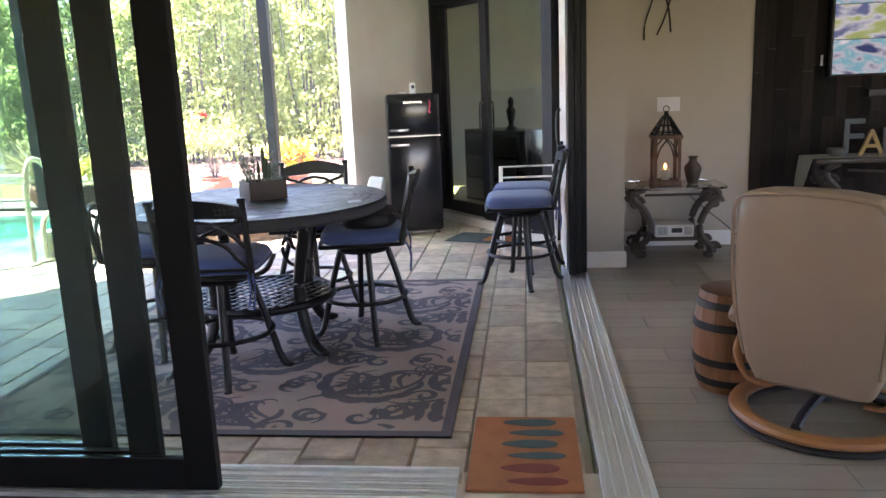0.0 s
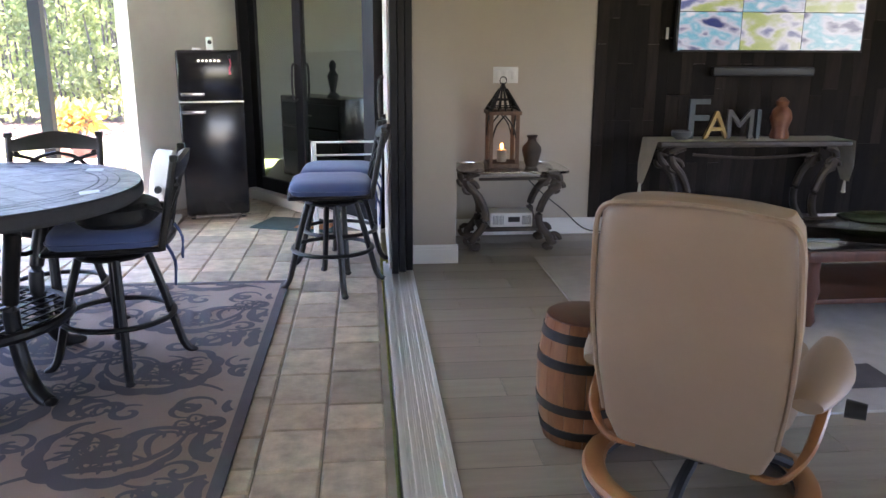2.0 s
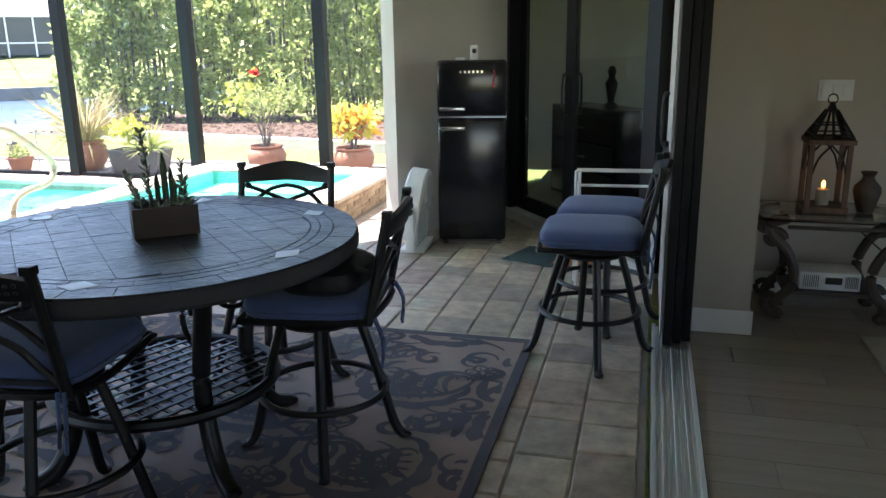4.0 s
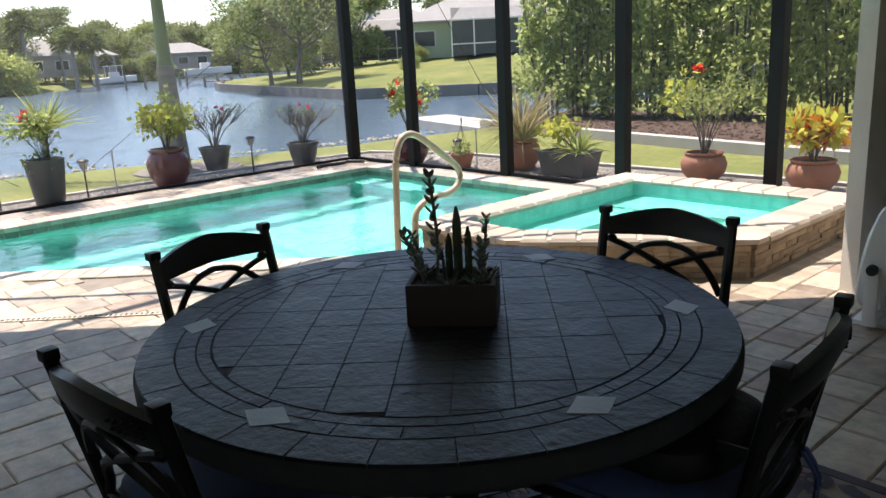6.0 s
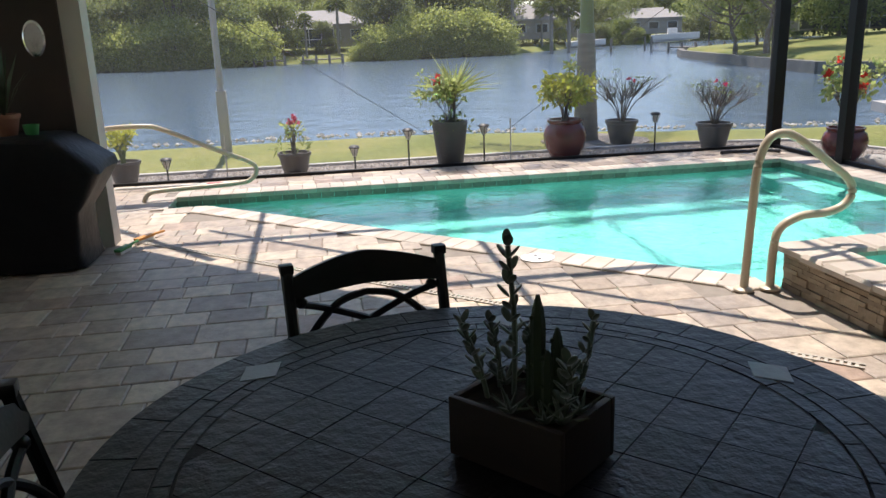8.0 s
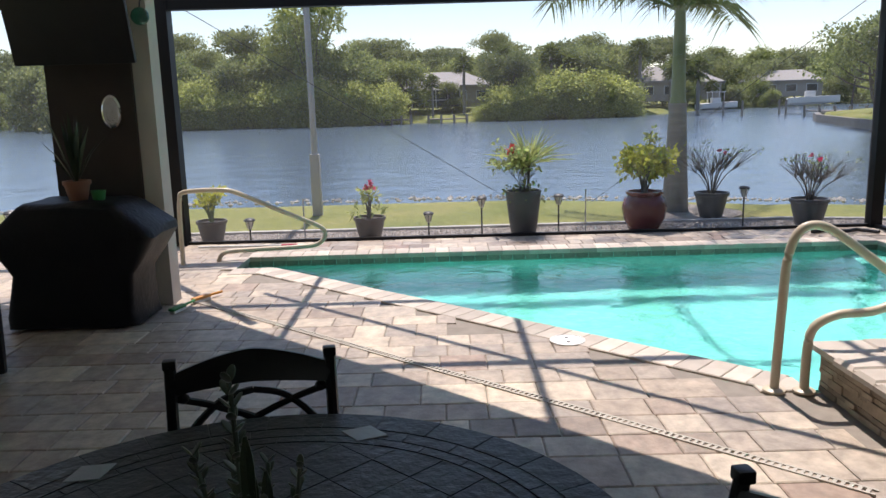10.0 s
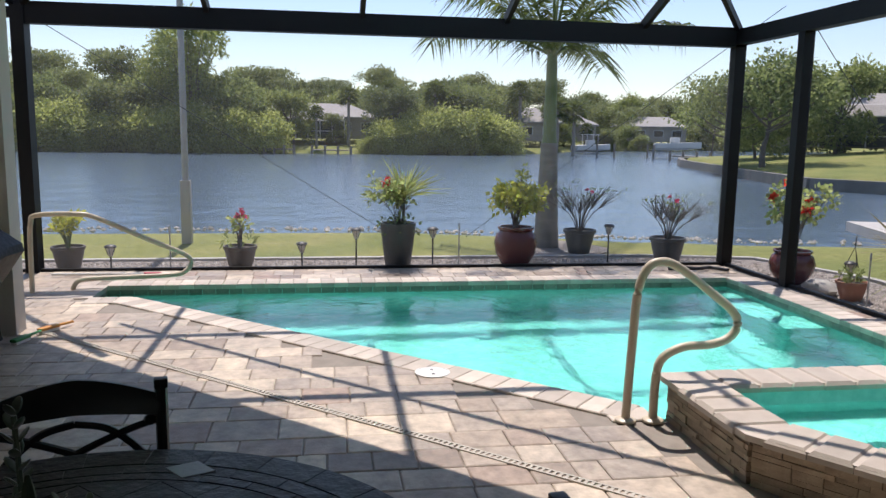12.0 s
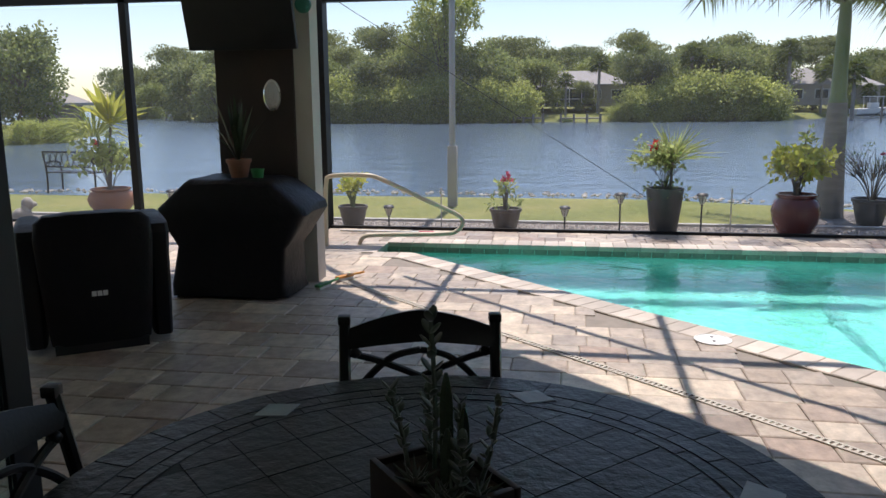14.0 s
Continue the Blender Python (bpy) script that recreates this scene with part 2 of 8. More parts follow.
M_SLATE = surface("slate_tabletop_tile", (0.003, 0.004, 0.006), (0.027, 0.030, 0.037), 0.38, 10, 30, 0.6, 0.008, piece=0.5, rough_var=0.2, spec=0.34)
M_SLATE_PALE = surface("pale_accent_tile", (0.26, 0.28, 0.30), (0.36, 0.38, 0.40), 0.4, 9, 60, 0.3, 0.004, piece=0.1)
M_TABLEGROUT = surface("table_grout", (0.02, 0.021, 0.024), (0.036, 0.038, 0.042), 0.8, 12, 90, 0.3)
M_RUG = surface("brown_woven_rug", (0.205, 0.136, 0.105), (0.275, 0.186, 0.146), 0.95, 5, 260, 0.6, 0.003, sheen=0.2)
M_RUGDARK = surface("dark_woven_rug", (0.062, 0.057, 0.066), (0.095, 0.086, 0.096), 0.95, 5, 260, 0.6, 0.003)
M_COIR = surface("orange_coir", (0.30, 0.10, 0.035), (0.42, 0.16, 0.055), 0.95, 9, 300, 1.0, 0.006)
M_TEALPAINT = surface("dark_teal_coir", (0.03, 0.06, 0.06), (0.06, 0.10, 0.10), 0.95, 9, 300, 1.0, 0.006)
M_REDPAINT = surface("brown_red_coir", (0.16, 0.03, 0.02), (0.22, 0.05, 0.03), 0.95, 9, 300, 1.0, 0.006)
M_RAIL = surface("tan_powder_coat", (0.50, 0.42, 0.30), (0.58, 0.49, 0.36), 0.38, 5, 60, 0.05)
M_SPASTONE = surface("ledger_stone", (0.20, 0.145, 0.095), (0.42, 0.33, 0.23), 0.8, 9, 60, 0.7, 0.01, piece=0.35)
M_POOLTILE = surface("pool_waterline_tile", (0.13, 0.125, 0.10), (0.28, 0.27, 0.215), 0.35, 12, 40, 0.3, 0.004, piece=0.3)
# the plaster's mottle puts the water's rippled light into its colour
M_PLASTER = surface("ripple_mottled_pool_plaster", (0.13, 0.47, 0.43), (0.33, 0.70, 0.655), 0.7, 10, 45, 0.2)
M_COVER = surface("black_vinyl_cover", (0.006, 0.006, 0.0065), (0.012, 0.012, 0.0125), 0.55, 5, 22, 0.5, 0.012, spec=0.25)
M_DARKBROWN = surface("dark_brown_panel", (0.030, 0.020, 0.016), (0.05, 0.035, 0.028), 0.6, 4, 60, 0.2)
M_GLASS = plain_glass("clear_glass", (0.93, 0.97, 0.95))
M_GREENGLASS = plain_glass("green_tint_glass", (0.66, 0.80, 0.74))


def water_material(name, tint, scale, strength, deep=None, rough=0.0, dist=0.02):
    mat, nt, b = nodes_of(name)
    geo = nt.nodes.new("ShaderNodeNewGeometry").outputs["Position"]
    b.inputs["Base Color"].default_value = (*tint, 1)
    b.inputs["Roughness"].default_value = rough
    b.inputs["IOR"].default_value = 1.33
    if deep is None:
        b.inputs["Transmission Weight"].default_value = 1.0
    n1 = tex(nt, "Noise", scale, 3, 0.55, geo)
    n2 = tex(nt, "Noise", scale * 0.22, 2, 0.5, geo)
    p = bump(nt, b, n1.outputs[0], strength, dist)
    bump(nt, b, n2.outputs[0], strength, dist * 3, p)
    return mat


M_POOLWATER = water_material("pool_water", (0.27, 0.80, 0.72), 8.0, 0.55, None, 0.0, 0.02)
M_LAKE = water_material("canal_water", (0.075, 0.115, 0.16), 2.6, 0.26, 1, 0.2, 0.10)


# ---- the house ----
CEIL = 3.25
DIAG = Vector((-0.725, 0.69, 0)).normalized()
POOL = [(-9.4, 2.65), (-8.72, 2.65), (-8.72, 3.1), (-5.0, 7.1), (-4.78, 7.1), (-4.78, 10.1), (-9.4, 10.1)]
SPA = [(-4.84, 7.18), (-3.86, 7.2), (-2.5, 8.2), (-2.5, 10.05), (-4.82, 10.05)]


def shrink(poly, d):
    """The outline moved inwards by d (poly runs anticlockwise)."""
    out = []
    n = len(poly)
    for i in range(n):
        p, q, r = Vector(poly[i - 1]), Vector(poly[i]), Vector(poly[(i + 1) % n])
        a, b = (q - p).normalized(), (r - q).normalized()
        na, nb = Vector((-a.y, a.x)), Vector((-b.y, b.x))
        k = (na + nb).normalized()
        out.append(tuple(q + k * (d / max(k.dot(na), 0.3))))
    return out


SPA_IN = shrink(SPA, 0.27)

# floors
bm = bmesh.new()
slab(bm, [(0.46, -4.2), (7.2, -4.2), (7.2, 7.3), (0.46, 7.3)], -0.2, -0.006)
slab(bm, [(-2.42, -4.2), (0.46, -4.2), (0.46, 2.66), (-2.42, 2.66)], -0.2, -0.006)
floor_in = setting("floor", bm, M_GROUT, "grey-brown wood-look tile floor of the living room", "floor")
bm = bmesh.new()
slab(bm, [(-1.05, 9.3), (0.25, 7.42), (3.4, 7.42), (3.4, 12.0), (-1.05, 12.0)], -0.2, -0.004)
setting("floor_bedroom", bm, M_TILE_IN_J, "grey-brown tile floor of the room behind the sliding door", "floor")

# lanai and pool deck, with holes for the pool and the spa
bm = bmesh.new()
slab(bm, [(-10.42, -6), (-2.45, -6), (-2.45, 2.9), (0.24, 2.9), (0.24, 7.45), (-1.08, 9.4), (-1.08, 10.62), (-10.42, 10.62)], -0.15, -0.012,
     [shrink(POOL, -0.02), shrink(SPA, 0.1)])
deck = setting("pavement_deck", bm, M_JOINT, "sand-jointed tan stone paver deck round the pool", "pavement")

# walls of the living room
W = 0.16
wall("wall_pier", (0.475, 6.432), (0.78, 6.432), 0, CEIL, 1.02, M_WALLIN, "beige painted wall pier beside the sliding doors", 1)
wall("wall_north", (0.78, 7.28), (7.2, 7.28), 0, CEIL, 0.16, M_WALLIN, "beige painted living room wall", 1)
# the gaps in the unseen east and south walls are made up for the lamps
wall("wall_east", (7.2, -4.2), (7.2, 0.2), 0, CEIL, W, M_WALLIN, "beige painted living room wall", -1)
wall("wall_east", (7.2, 3.8), (7.2, 7.44), 0, CEIL, W, M_WALLIN, "beige painted living room wall", -1)
wall("wall_east", (7.2, 0.2), (7.2, 3.8), 0, 0.7, W, M_WALLIN, "beige painted wall under the added lamp opening", -1)
wall("wall_east", (7.2, 0.2), (7.2, 3.8), 2.3, CEIL, W, M_WALLIN, "beige painted wall over the added lamp opening", -1)
wall("wall_south", (-2.42, -4.2), (1.2, -4.2), 0, CEIL, W, M_WALLIN, "beige painted living room wall", -1)
wall("wall_south", (4.8, -4.2), (7.2, -4.2), 0, CEIL, W, M_WALLIN, "beige painted living room wall", -1)
wall("wall_south", (1.2, -4.2), (4.8, -4.2), 0, 0.7, W, M_WALLIN, "beige painted wall under the added lamp opening", -1)
wall("wall_south", (1.2, -4.2), (4.8, -4.2), 2.3, CEIL, W, M_WALLIN, "beige painted wall over the added lamp opening", -1)
wall("wall_west", (-2.42, -4.36), (-2.42, 2.66), 0, CEIL, W, M_STUCCO, "tan stucco house wall", 1)
wall("wall_lanai_east", (0.30, 6.25), (0.30, 7.42), 0, CEIL, 0.02, M_STUCCO, "tan stucco pocket wall of the lanai", -1)
wall("wall_header_east", (0.26, 2.72), (0.26, 6.25), 2.45, CEIL, 0.2, M_STUCCO, "stucco header over the sliding doors", -1)
wall("wall_header_south", (-2.58, 2.66), (0.46, 2.66), 2.45, CEIL, 0.24, M_STUCCO, "stucco header over the sliding doors", 1)
# slanted end of the lanai: stucco wall with the pillar end, then the second sliding door
wall("wall_slant", (-1.84, 8.19), (-1.05, 9.28), 0, CEIL, 0.17, M_STUCCO, "taupe stucco wall behind the fridge", 1)
wall("wall_bedroom_north", (-1.3, 12.0), (3.4, 12.0), 0, CEIL, W, M_STUCCO, "pale grey-green bedroom wall", 1)
wall("wall_bedroom_west", (-1.3, 9.3), (-1.3, 12.0), 0, CEIL, W, M_STUCCO, "pale grey-green bedroom wall", 1)
# the gap left in this wall is made up for the bedroom's lamp
wall("wall_bedroom_east", (3.4, 7.44), (3.4, 9.3), 0, CEIL, W, M_STUCCO, "pale grey-green bedroom wall", -1)
wall("wall_bedroom_east", (3.4, 9.3), (3.4, 11.1), 0, 0.8, W, M_STUCCO, "pale grey-green wall under the added lamp opening", -1)
wall("wall_bedroom_east", (3.4, 9.3), (3.4, 11.1), 2.2, CEIL, W, M_STUCCO, "pale grey-green wall over the added lamp opening", -1)
wall("wall_bedroom_east", (3.4, 11.1), (3.4, 12.16), 0, CEIL, W, M_STUCCO, "pale grey-green bedroom wall", -1)
bm = bmesh.new()
slab(bm, [(-2.42, -4.36), (7.36, -4.36), (7.36, 12.16), (-1.3, 12.16), (-2.36, 9.21), (-8.86, 2.38), (-8.86, -6), (-2.42, -6)], CEIL, CEIL + 0.22)
setting("ceiling", bm, M_CEIL, "white painted ceiling and lanai soffit", "ceiling")

# baseboards
def baseboard(a, b, side):
    bm = bmesh.new()
    a, b = Vector((*a, 0)), Vector((*b, 0))
    d = (b - a).normalized()
    n = Vector((-d.y, d.x, 0)) * side
    for h0, h1, t in ((0.0, 0.105, 0.018), (0.105, 0.125, 0.013), (0.125, 0.135, 0.008)):
        slab(bm, [tuple(p)[:2] for p in (a, b, b + n * t, a + n * t)], h0, h1)
    setting("baseboard", bm, M_TRIM, "white painted baseboard", "baseboard")


baseboard((0.475, 6.432), (0.798, 6.432), -1)
baseboard((0.78, 6.432), (0.78, 7.262), -1)
baseboard((0.798, 7.28), (7.2, 7.28), -1)

# pillar of the lanai with a dark panel on its front
bm = bmesh.new()
slab(bm, [(-7.24, 1.62), (-7.24, 2.5), (-7.46, 2.5), (-7.46, 1.62)], 0, CEIL)
setting("pillar", bm, M_STUCCO, "tan stucco roof pillar of the lanai", "pillar")
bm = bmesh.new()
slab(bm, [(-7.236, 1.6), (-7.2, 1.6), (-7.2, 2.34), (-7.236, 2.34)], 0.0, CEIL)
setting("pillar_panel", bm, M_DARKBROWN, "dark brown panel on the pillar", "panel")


# ---- sliding doors ----
def door_panel(name, w, h, label, handle=None, glass=M_GREENGLASS):
    """A glazed sliding panel in its own x-z plane, from x=0 to w."""
    t = thing(name, Matrix(), label, "sliding door")
    st = 0.13
    for nm, sz, c in (("stile", (st, 0.045, h), (st / 2, 0, h / 2)), ("stile", (st, 0.045, h), (w - st / 2, 0, h / 2)),
                      ("rail", (w - 2 * st, 0.045, st), (w / 2, 0, st / 2)), ("rail", (w - 2 * st, 0.045, st), (w / 2, 0, h - st / 2))):
        bm = bmesh.new()
        box(bm, sz, c, bevel=0.004)
        part(nm, bm, M_BLACKFRAME, t, "", False)
    bm = bmesh.new()
    box(bm, (w - 2 * st, 0.012, h - 2 * st), (w / 2, 0, h / 2))
    g = part("pane", bm, glass, t, "green-tinted glass pane", False)
    g.visible_shadow = False
    if handle is not None:
        bm = bmesh.new()
        for s in (-1, 1):
            tube(bm, smooth_path([(handle, s * 0.022, 0.95), (handle, s * 0.07, 0.96), (handle, s * 0.07, 1.24), (handle, s * 0.022, 1.25)], 4), 0.011, 8)
        part("handle", bm, M_BLACKPLASTIC, t, "black pull handle", True)
    return t


H_DOOR = 2.42
p = door_panel("door_1", 1.1, H_DOOR, "black-framed glass sliding panel, stacked open", 1.04)
p.matrix_world = pose(0.335, 6.09, 0.024, 0, 0, 90)
q = door_panel("door_1", 1.1, H_DOOR, "black-framed glass sliding panel, stacked open", None)
q.matrix_world = pose(-2.585, 2.765, 0.024)
for x, y in ((-2.33, 2.70), (-2.82, 2.83)):
    copy_thing(q, pose(x, y, 0.024))
for x, y in ((0.385, 6.13), (0.435, 6.17)):
    copy_thing(q, pose(x, y, 0.024, 0, 0, 90))

# tracks of the corner door
def track(a, b, width, n, label):
    bm = bmesh.new()
    a, b = Vector((*a, 0)), Vector((*b, 0))
    d = (b - a).normalized()
    s = Vector((-d.y, d.x, 0))
    def strip(o0, o1, z0, z1):
        slab(bm, [tuple(q)[:2] for q in (a + s * o0, b + s * o0, b + s * o1, a + s * o1)], z0, z1)
    strip(0, width, -0.1, 0.004)
    strip(0, 0.018, 0.004, 0.022)
    strip(width - 0.018, width, 0.004, 0.022)
    for i in range(n):
        o = width * (i + 1) / (n + 1)
        strip(o - 0.004, o + 0.004, 0.004, 0.018)
        strip(o - 0.022, o - 0.018, 0.004, 0.010)
        strip(o + 0.018, o + 0.022, 0.004, 0.010)
    return setting("sill_track", bm, M_ALU, label, "door track")


track((0.46, 2.66), (0.46, 6.43), 0.2, 3, "mill-finish aluminium sliding door track in the floor")
track((-0.3, 2.66), (-2.58, 2.66), -0.22, 3, "mill-finish aluminium sliding door track in the floor")
bm = bmesh.new()
slab(bm, [(-0.3, 2.66), (0.258, 2.66), (0.258, 2.9), (-0.3, 2.9)], -0.1, -0.001)
setting("sill_stone", bm, M_COPING, "flush tan stone sill at the doors' corner", "sill")

# slanted door to the bedroom
A, B = Vector((-1.05, 9.28, 0)), Vector((0.28, 7.42, 0))
ang = math.degrees(math.atan2(B.y - A.y, B.x - A.x))
L = (B - A).length
base = pose(A.x, A.y, 0, 0, 0, ang)
s1 = door_panel("door_2", 1.0, H_DOOR, "black-framed glass sliding panel of the bedroom", 0.95)
s1.matrix_world = base @ pose(0.10, 0.03, 0.09)
s2 = door_panel("door_3", 1.2, H_DOOR, "black-framed glass sliding panel of the bedroom", 0.05)
s2.matrix_world = base @ pose(L - 1.24, -0.03, 0.09)
bm = bmesh.new()
box(bm, (L, 0.2, 0.09), (L / 2, 0.0, 0.045), m=base)
setting("door_sill", bm, M_STUCCO, "tan door sill step", "sill")
bm = bmesh.new()
for x in (0.04, L - 0.02):
    box(bm, (0.08, 0.16, H_DOOR + 0.1), (x, 0, H_DOOR / 2 + 0.09), m=base)
box(bm, (L, 0.16, CEIL - 2.44), (L / 2, 0, (CEIL + 2.44) / 2), m=base)
setting("door_frame", bm, M_BLACKFRAME, "black aluminium door frame", "door frame")


# ---- pool, spa and coping ----
def basin(name, poly, depth, top, mat, label):
    bm = bmesh.new()
    a = [bm.verts.new((x, y, -depth)) for x, y in poly]
    b = [bm.verts.new((x, y, top)) for x, y in poly]
    n = len(poly)
    for i in range(n):
        bm.faces.new((a[i], a[(i + 1) % n], b[(i + 1) % n], b[i]))
    edges = [bm.edges.get((a[i], a[(i + 1) % n])) for i in range(n)]
    bmesh.ops.triangle_fill(bm, edges=edges, use_beauty=True)
    return setting(name, bm, mat, label, "pool")


basin("pool_basin", POOL, 1.35, -0.0, M_PLASTER, "turquoise plaster swimming pool basin")
basin("spa_basin", shrink(SPA_IN, 0.004), 0.35, 0.26, M_PLASTER, "pale turquoise plaster spa basin")
bm = bmesh.new()
slab(bm, shrink(POOL, 0.01), -1.33, -1.2)
setting("pool_floor", bm, M_PLASTER, "pale turquoise plaster floor of the pool", "pool", True)


def water_surface(name, poly, z, label):
    """One upward face over the whole basin, so that the view bends into the water."""
    bm = bmesh.new()
    vs = [bm.verts.new((x, y, z)) for x, y in poly]
    edges = [bm.edges.new((vs[i], vs[(i + 1) % len(vs)])) for i in range(len(vs))]
    bmesh.ops.triangle_fill(bm, edges=edges, use_beauty=True, normal=(0, 0, 1))
    ob = setting(name, bm, M_POOLWATER, label, "water", True)
    if ob.data.polygons[0].normal.z < 0:
        ob.data.flip_normals()
    ob.visible_shadow = False


water_surface("water_pool", shrink(POOL, 0.002), -0.1, "clear turquoise pool water with small ripples")
water_surface("water_spa", shrink(SPA_IN, 0.006), 0.15, "clear pale spa water")
# ledges under water
bm = bmesh.new()
box(bm, (1.5, 0.4, 1.0), (-8.6, 9.88, -0.9))
box(bm, (0.5, 0.45, 1.1), (-7.6, 9.86, -0.78))
setting("pool_step", bm, M_PLASTER, "pale plaster steps under the water", "pool steps")
bm = bmesh.new()
slab(bm, shrink(SPA_IN, 0.008), -0.34, -0.02, [shrink(SPA_IN, 0.48)])
setting("spa_bench", bm, M_PLASTER, "pale plaster bench under the spa water", "bench")

# spa walls
bm = bmesh.new()
slab(bm, shrink(SPA, 0.05), -0.1, 0.235, [SPA_IN])
spa_wall = setting("spa_wall", bm, M_JOINT, "raised spa wall faced with tan ledger stone", "spa")

# pool enclosure: posts, beams, roof bars
CX, CY, EAVE = -10.36, 10.56, 3.06
cage = thing("pool_cage", Matrix(), "dark bronze aluminium pool enclosure with screen posts", "pool enclosure")


def bar(name, a, b, w, h):
    bm = bmesh.new()
    a, b = Vector(a), Vector(b)
    d = b - a
    m = Matrix.Translation((a + b) / 2) @ rot_to(d)
    if abs(d.normalized().z) < 0.9:
        z = d.normalized()
        x = z.cross(Vector((0, 0, 1))).normalized()
        y = x.cross(z)
        m = Matrix.Translation((a + b) / 2) @ Matrix((x, y, z)).transposed().to_4x4()
    bmesh.ops.create_cube(bm, size=1, matrix=m @ Matrix.Diagonal((w, h, d.length, 1)))
    return part(name, bm, M_BLACKFRAME, cage, "", False)


for y in (1.58, 10.56):
    bar("post", (CX, y, -0.06), (CX, y, EAVE + 0.12), 0.15 if y > 5 else 0.2, 0.15)
bar("post", (CX, -1.15, -0.06), (CX, -1.15, EAVE), 0.1, 0.1)
bar("post", (CX, -5.0, -0.06), (CX, -5.0, EAVE), 0.1, 0.1)
for x in (-8.85, -7.0, -5.22, -3.5, -1.85):
    bar("post", (x, CY, -0.06), (x, CY, EAVE), 0.13, 0.13)
bar("beam", (CX, 1.5, EAVE), (CX, CY + 0.07, EAVE), 0.15, 0.25)
bar("beam", (CX, -5.0, EAVE), (CX, 1.5, EAVE), 0.1, 0.12)
bar("beam", (CX - 0.05, CY, EAVE), (-1.4, CY, EAVE), 0.15, 0.2)
bar("base_rail", (CX, -5.0, 0.0), (CX, CY, 0.0), 0.06, 0.07)
bar("base_rail", (CX, CY, 0.0), (-1.4, CY, 0.0), 0.06, 0.07)
SL = 0.38
def roof_z(x):
    return EAVE + 0.1 + SL * (x - CX)
for y in (3.70, 5.55, 7.37, 9.2):
    bar("rafter", (CX, y, roof_z(CX)), (-6.2, y, roof_z(-6.2)), 0.06, 0.12)
bar("rafter", (CX, CY, roof_z(CX)), (-7.6, 8.2, roof_z(-7.6)), 0.06, 0.1)
bar("rafter", (CX, 1.58, roof_z(CX)), (-8.3, 3.4, roof_z(-8.3)), 0.06, 0.1)
bar("rafter", (CX, 1.58, roof_z(CX)), (-8.6, 0.6, EAVE + 0.55), 0.06, 0.1)
for x in (-8.8, -7.35):
    bar("purlin", (x, 2.6, roof_z(x)), (x, CY, roof_z(x)), 0.06, 0.1)
k = Vector((-9.2, 3.25, roof_z(-9.2)))
bar("beam", k, k + Vector((0.69, 0.725, 0)) * 9.5, 0.04, 0.06)

# screens between the posts
def screen_material():
    mat, nt, b = nodes_of("insect_screen")
    nt.nodes.remove(b)
    b = nt.nodes.new("ShaderNodeBsdfTranslucent")
    b.inputs["Color"].default_value = (0.42, 0.43, 0.44, 1)
    t = nt.nodes.new("ShaderNodeBsdfTransparent")
    mx = nt.nodes.new("ShaderNodeMixShader")
    mx.inputs[0].default_value = 0.925
    nt.links.new(b.outputs[0], mx.inputs[1])
    nt.links.new(t.outputs[0], mx.inputs[2])
    nt.links.new(mx.outputs[0], nt.nodes["Material Output"].inputs[0])
    return mat


M_SCREEN = screen_material()


def screen(a, b):
    bm = bmesh.new()
    vs = [bm.verts.new(p) for p in ((*a, 0.04), (*b, 0.04), (*b, EAVE - 0.1), (*a, EAVE - 0.1))]
    bm.faces.new(vs)
    ob = part("screen", bm, M_SCREEN, cage, "fine grey insect screen", False)
    ob.visible_shadow = False


for y0, y1 in ((-5.0, -1.2), (-1.1, 1.48), (1.68, 10.48)):
    screen((CX - 0.03, y0), (CX - 0.03, y1))
xs = (-10.29, -8.85, -7.0, -5.22, -3.5, -1.85)
for x0, x1 in zip(xs, xs[1:]):
    screen((x0 + 0.06, CY + 0.03), (x1 - 0.06, CY + 0.03))

# grab rail on the deck, and the rail at the pool's end
rail = thing("grab_rail", Matrix(), "tan powder-coated pool grab rail on the deck", "pool rail")
bm = bmesh.new()
tube(bm, smooth_path([(-4.78, 6.92, 0.0), (-4.78, 6.94, 0.5), (-4.775, 6.955, 0.8), (-4.77, 7.0, 0.95), (-4.77, 7.08, 1.0), (-4.77, 7.2, 0.97), (-4.765, 7.42, 0.81),
                      (-4.76, 7.57, 0.69), (-4.76, 7.61, 0.60), (-4.76, 7.56, 0.52), (-4.76, 7.44, 0.48), (-4.755, 7.26, 0.47), (-4.76, 7.13, 0.40), (-4.76, 7.095, 0.27), (-4.76, 7.09, 0.0)], 5), 0.027, 12)
part("tube", bm, M_RAIL, rail)
for x, y in ((-4.78, 6.92), (-4.76, 7.09)):
    bm = bmesh.new()
    lathe(bm, [(0.065, 0.0), (0.065, 0.012), (0.05, 0.022), (0.03, 0.024)], (x, y, 0), 20)
    part("escutcheon", bm, M_RAIL, rail)
rail2 = thing("grab_rail", Matrix(), "tan powder-coated pool handrail at the pool's end", "pool rail")
bm = bmesh.new()
tube(bm, smooth_path([(-9.05, 2.0, 0.0), (-9.1, 1.99, 0.5), (-9.12, 2.0, 0.74), (-9.13, 2.06, 0.82), (-9.15, 2.45, 0.83), (-9.2, 2.65, 0.78), (-9.3, 3.15, 0.53), (-9.38, 3.5, 0.36), (-9.4, 3.58, 0.26),
                      (-9.38, 3.52, 0.16), (-9.35, 3.35, 0.12), (-9.25, 2.6, 0.11), (-9.2, 2.42, 0.09), (-9.2, 2.36, 0.0)], 5), 0.027, 10)
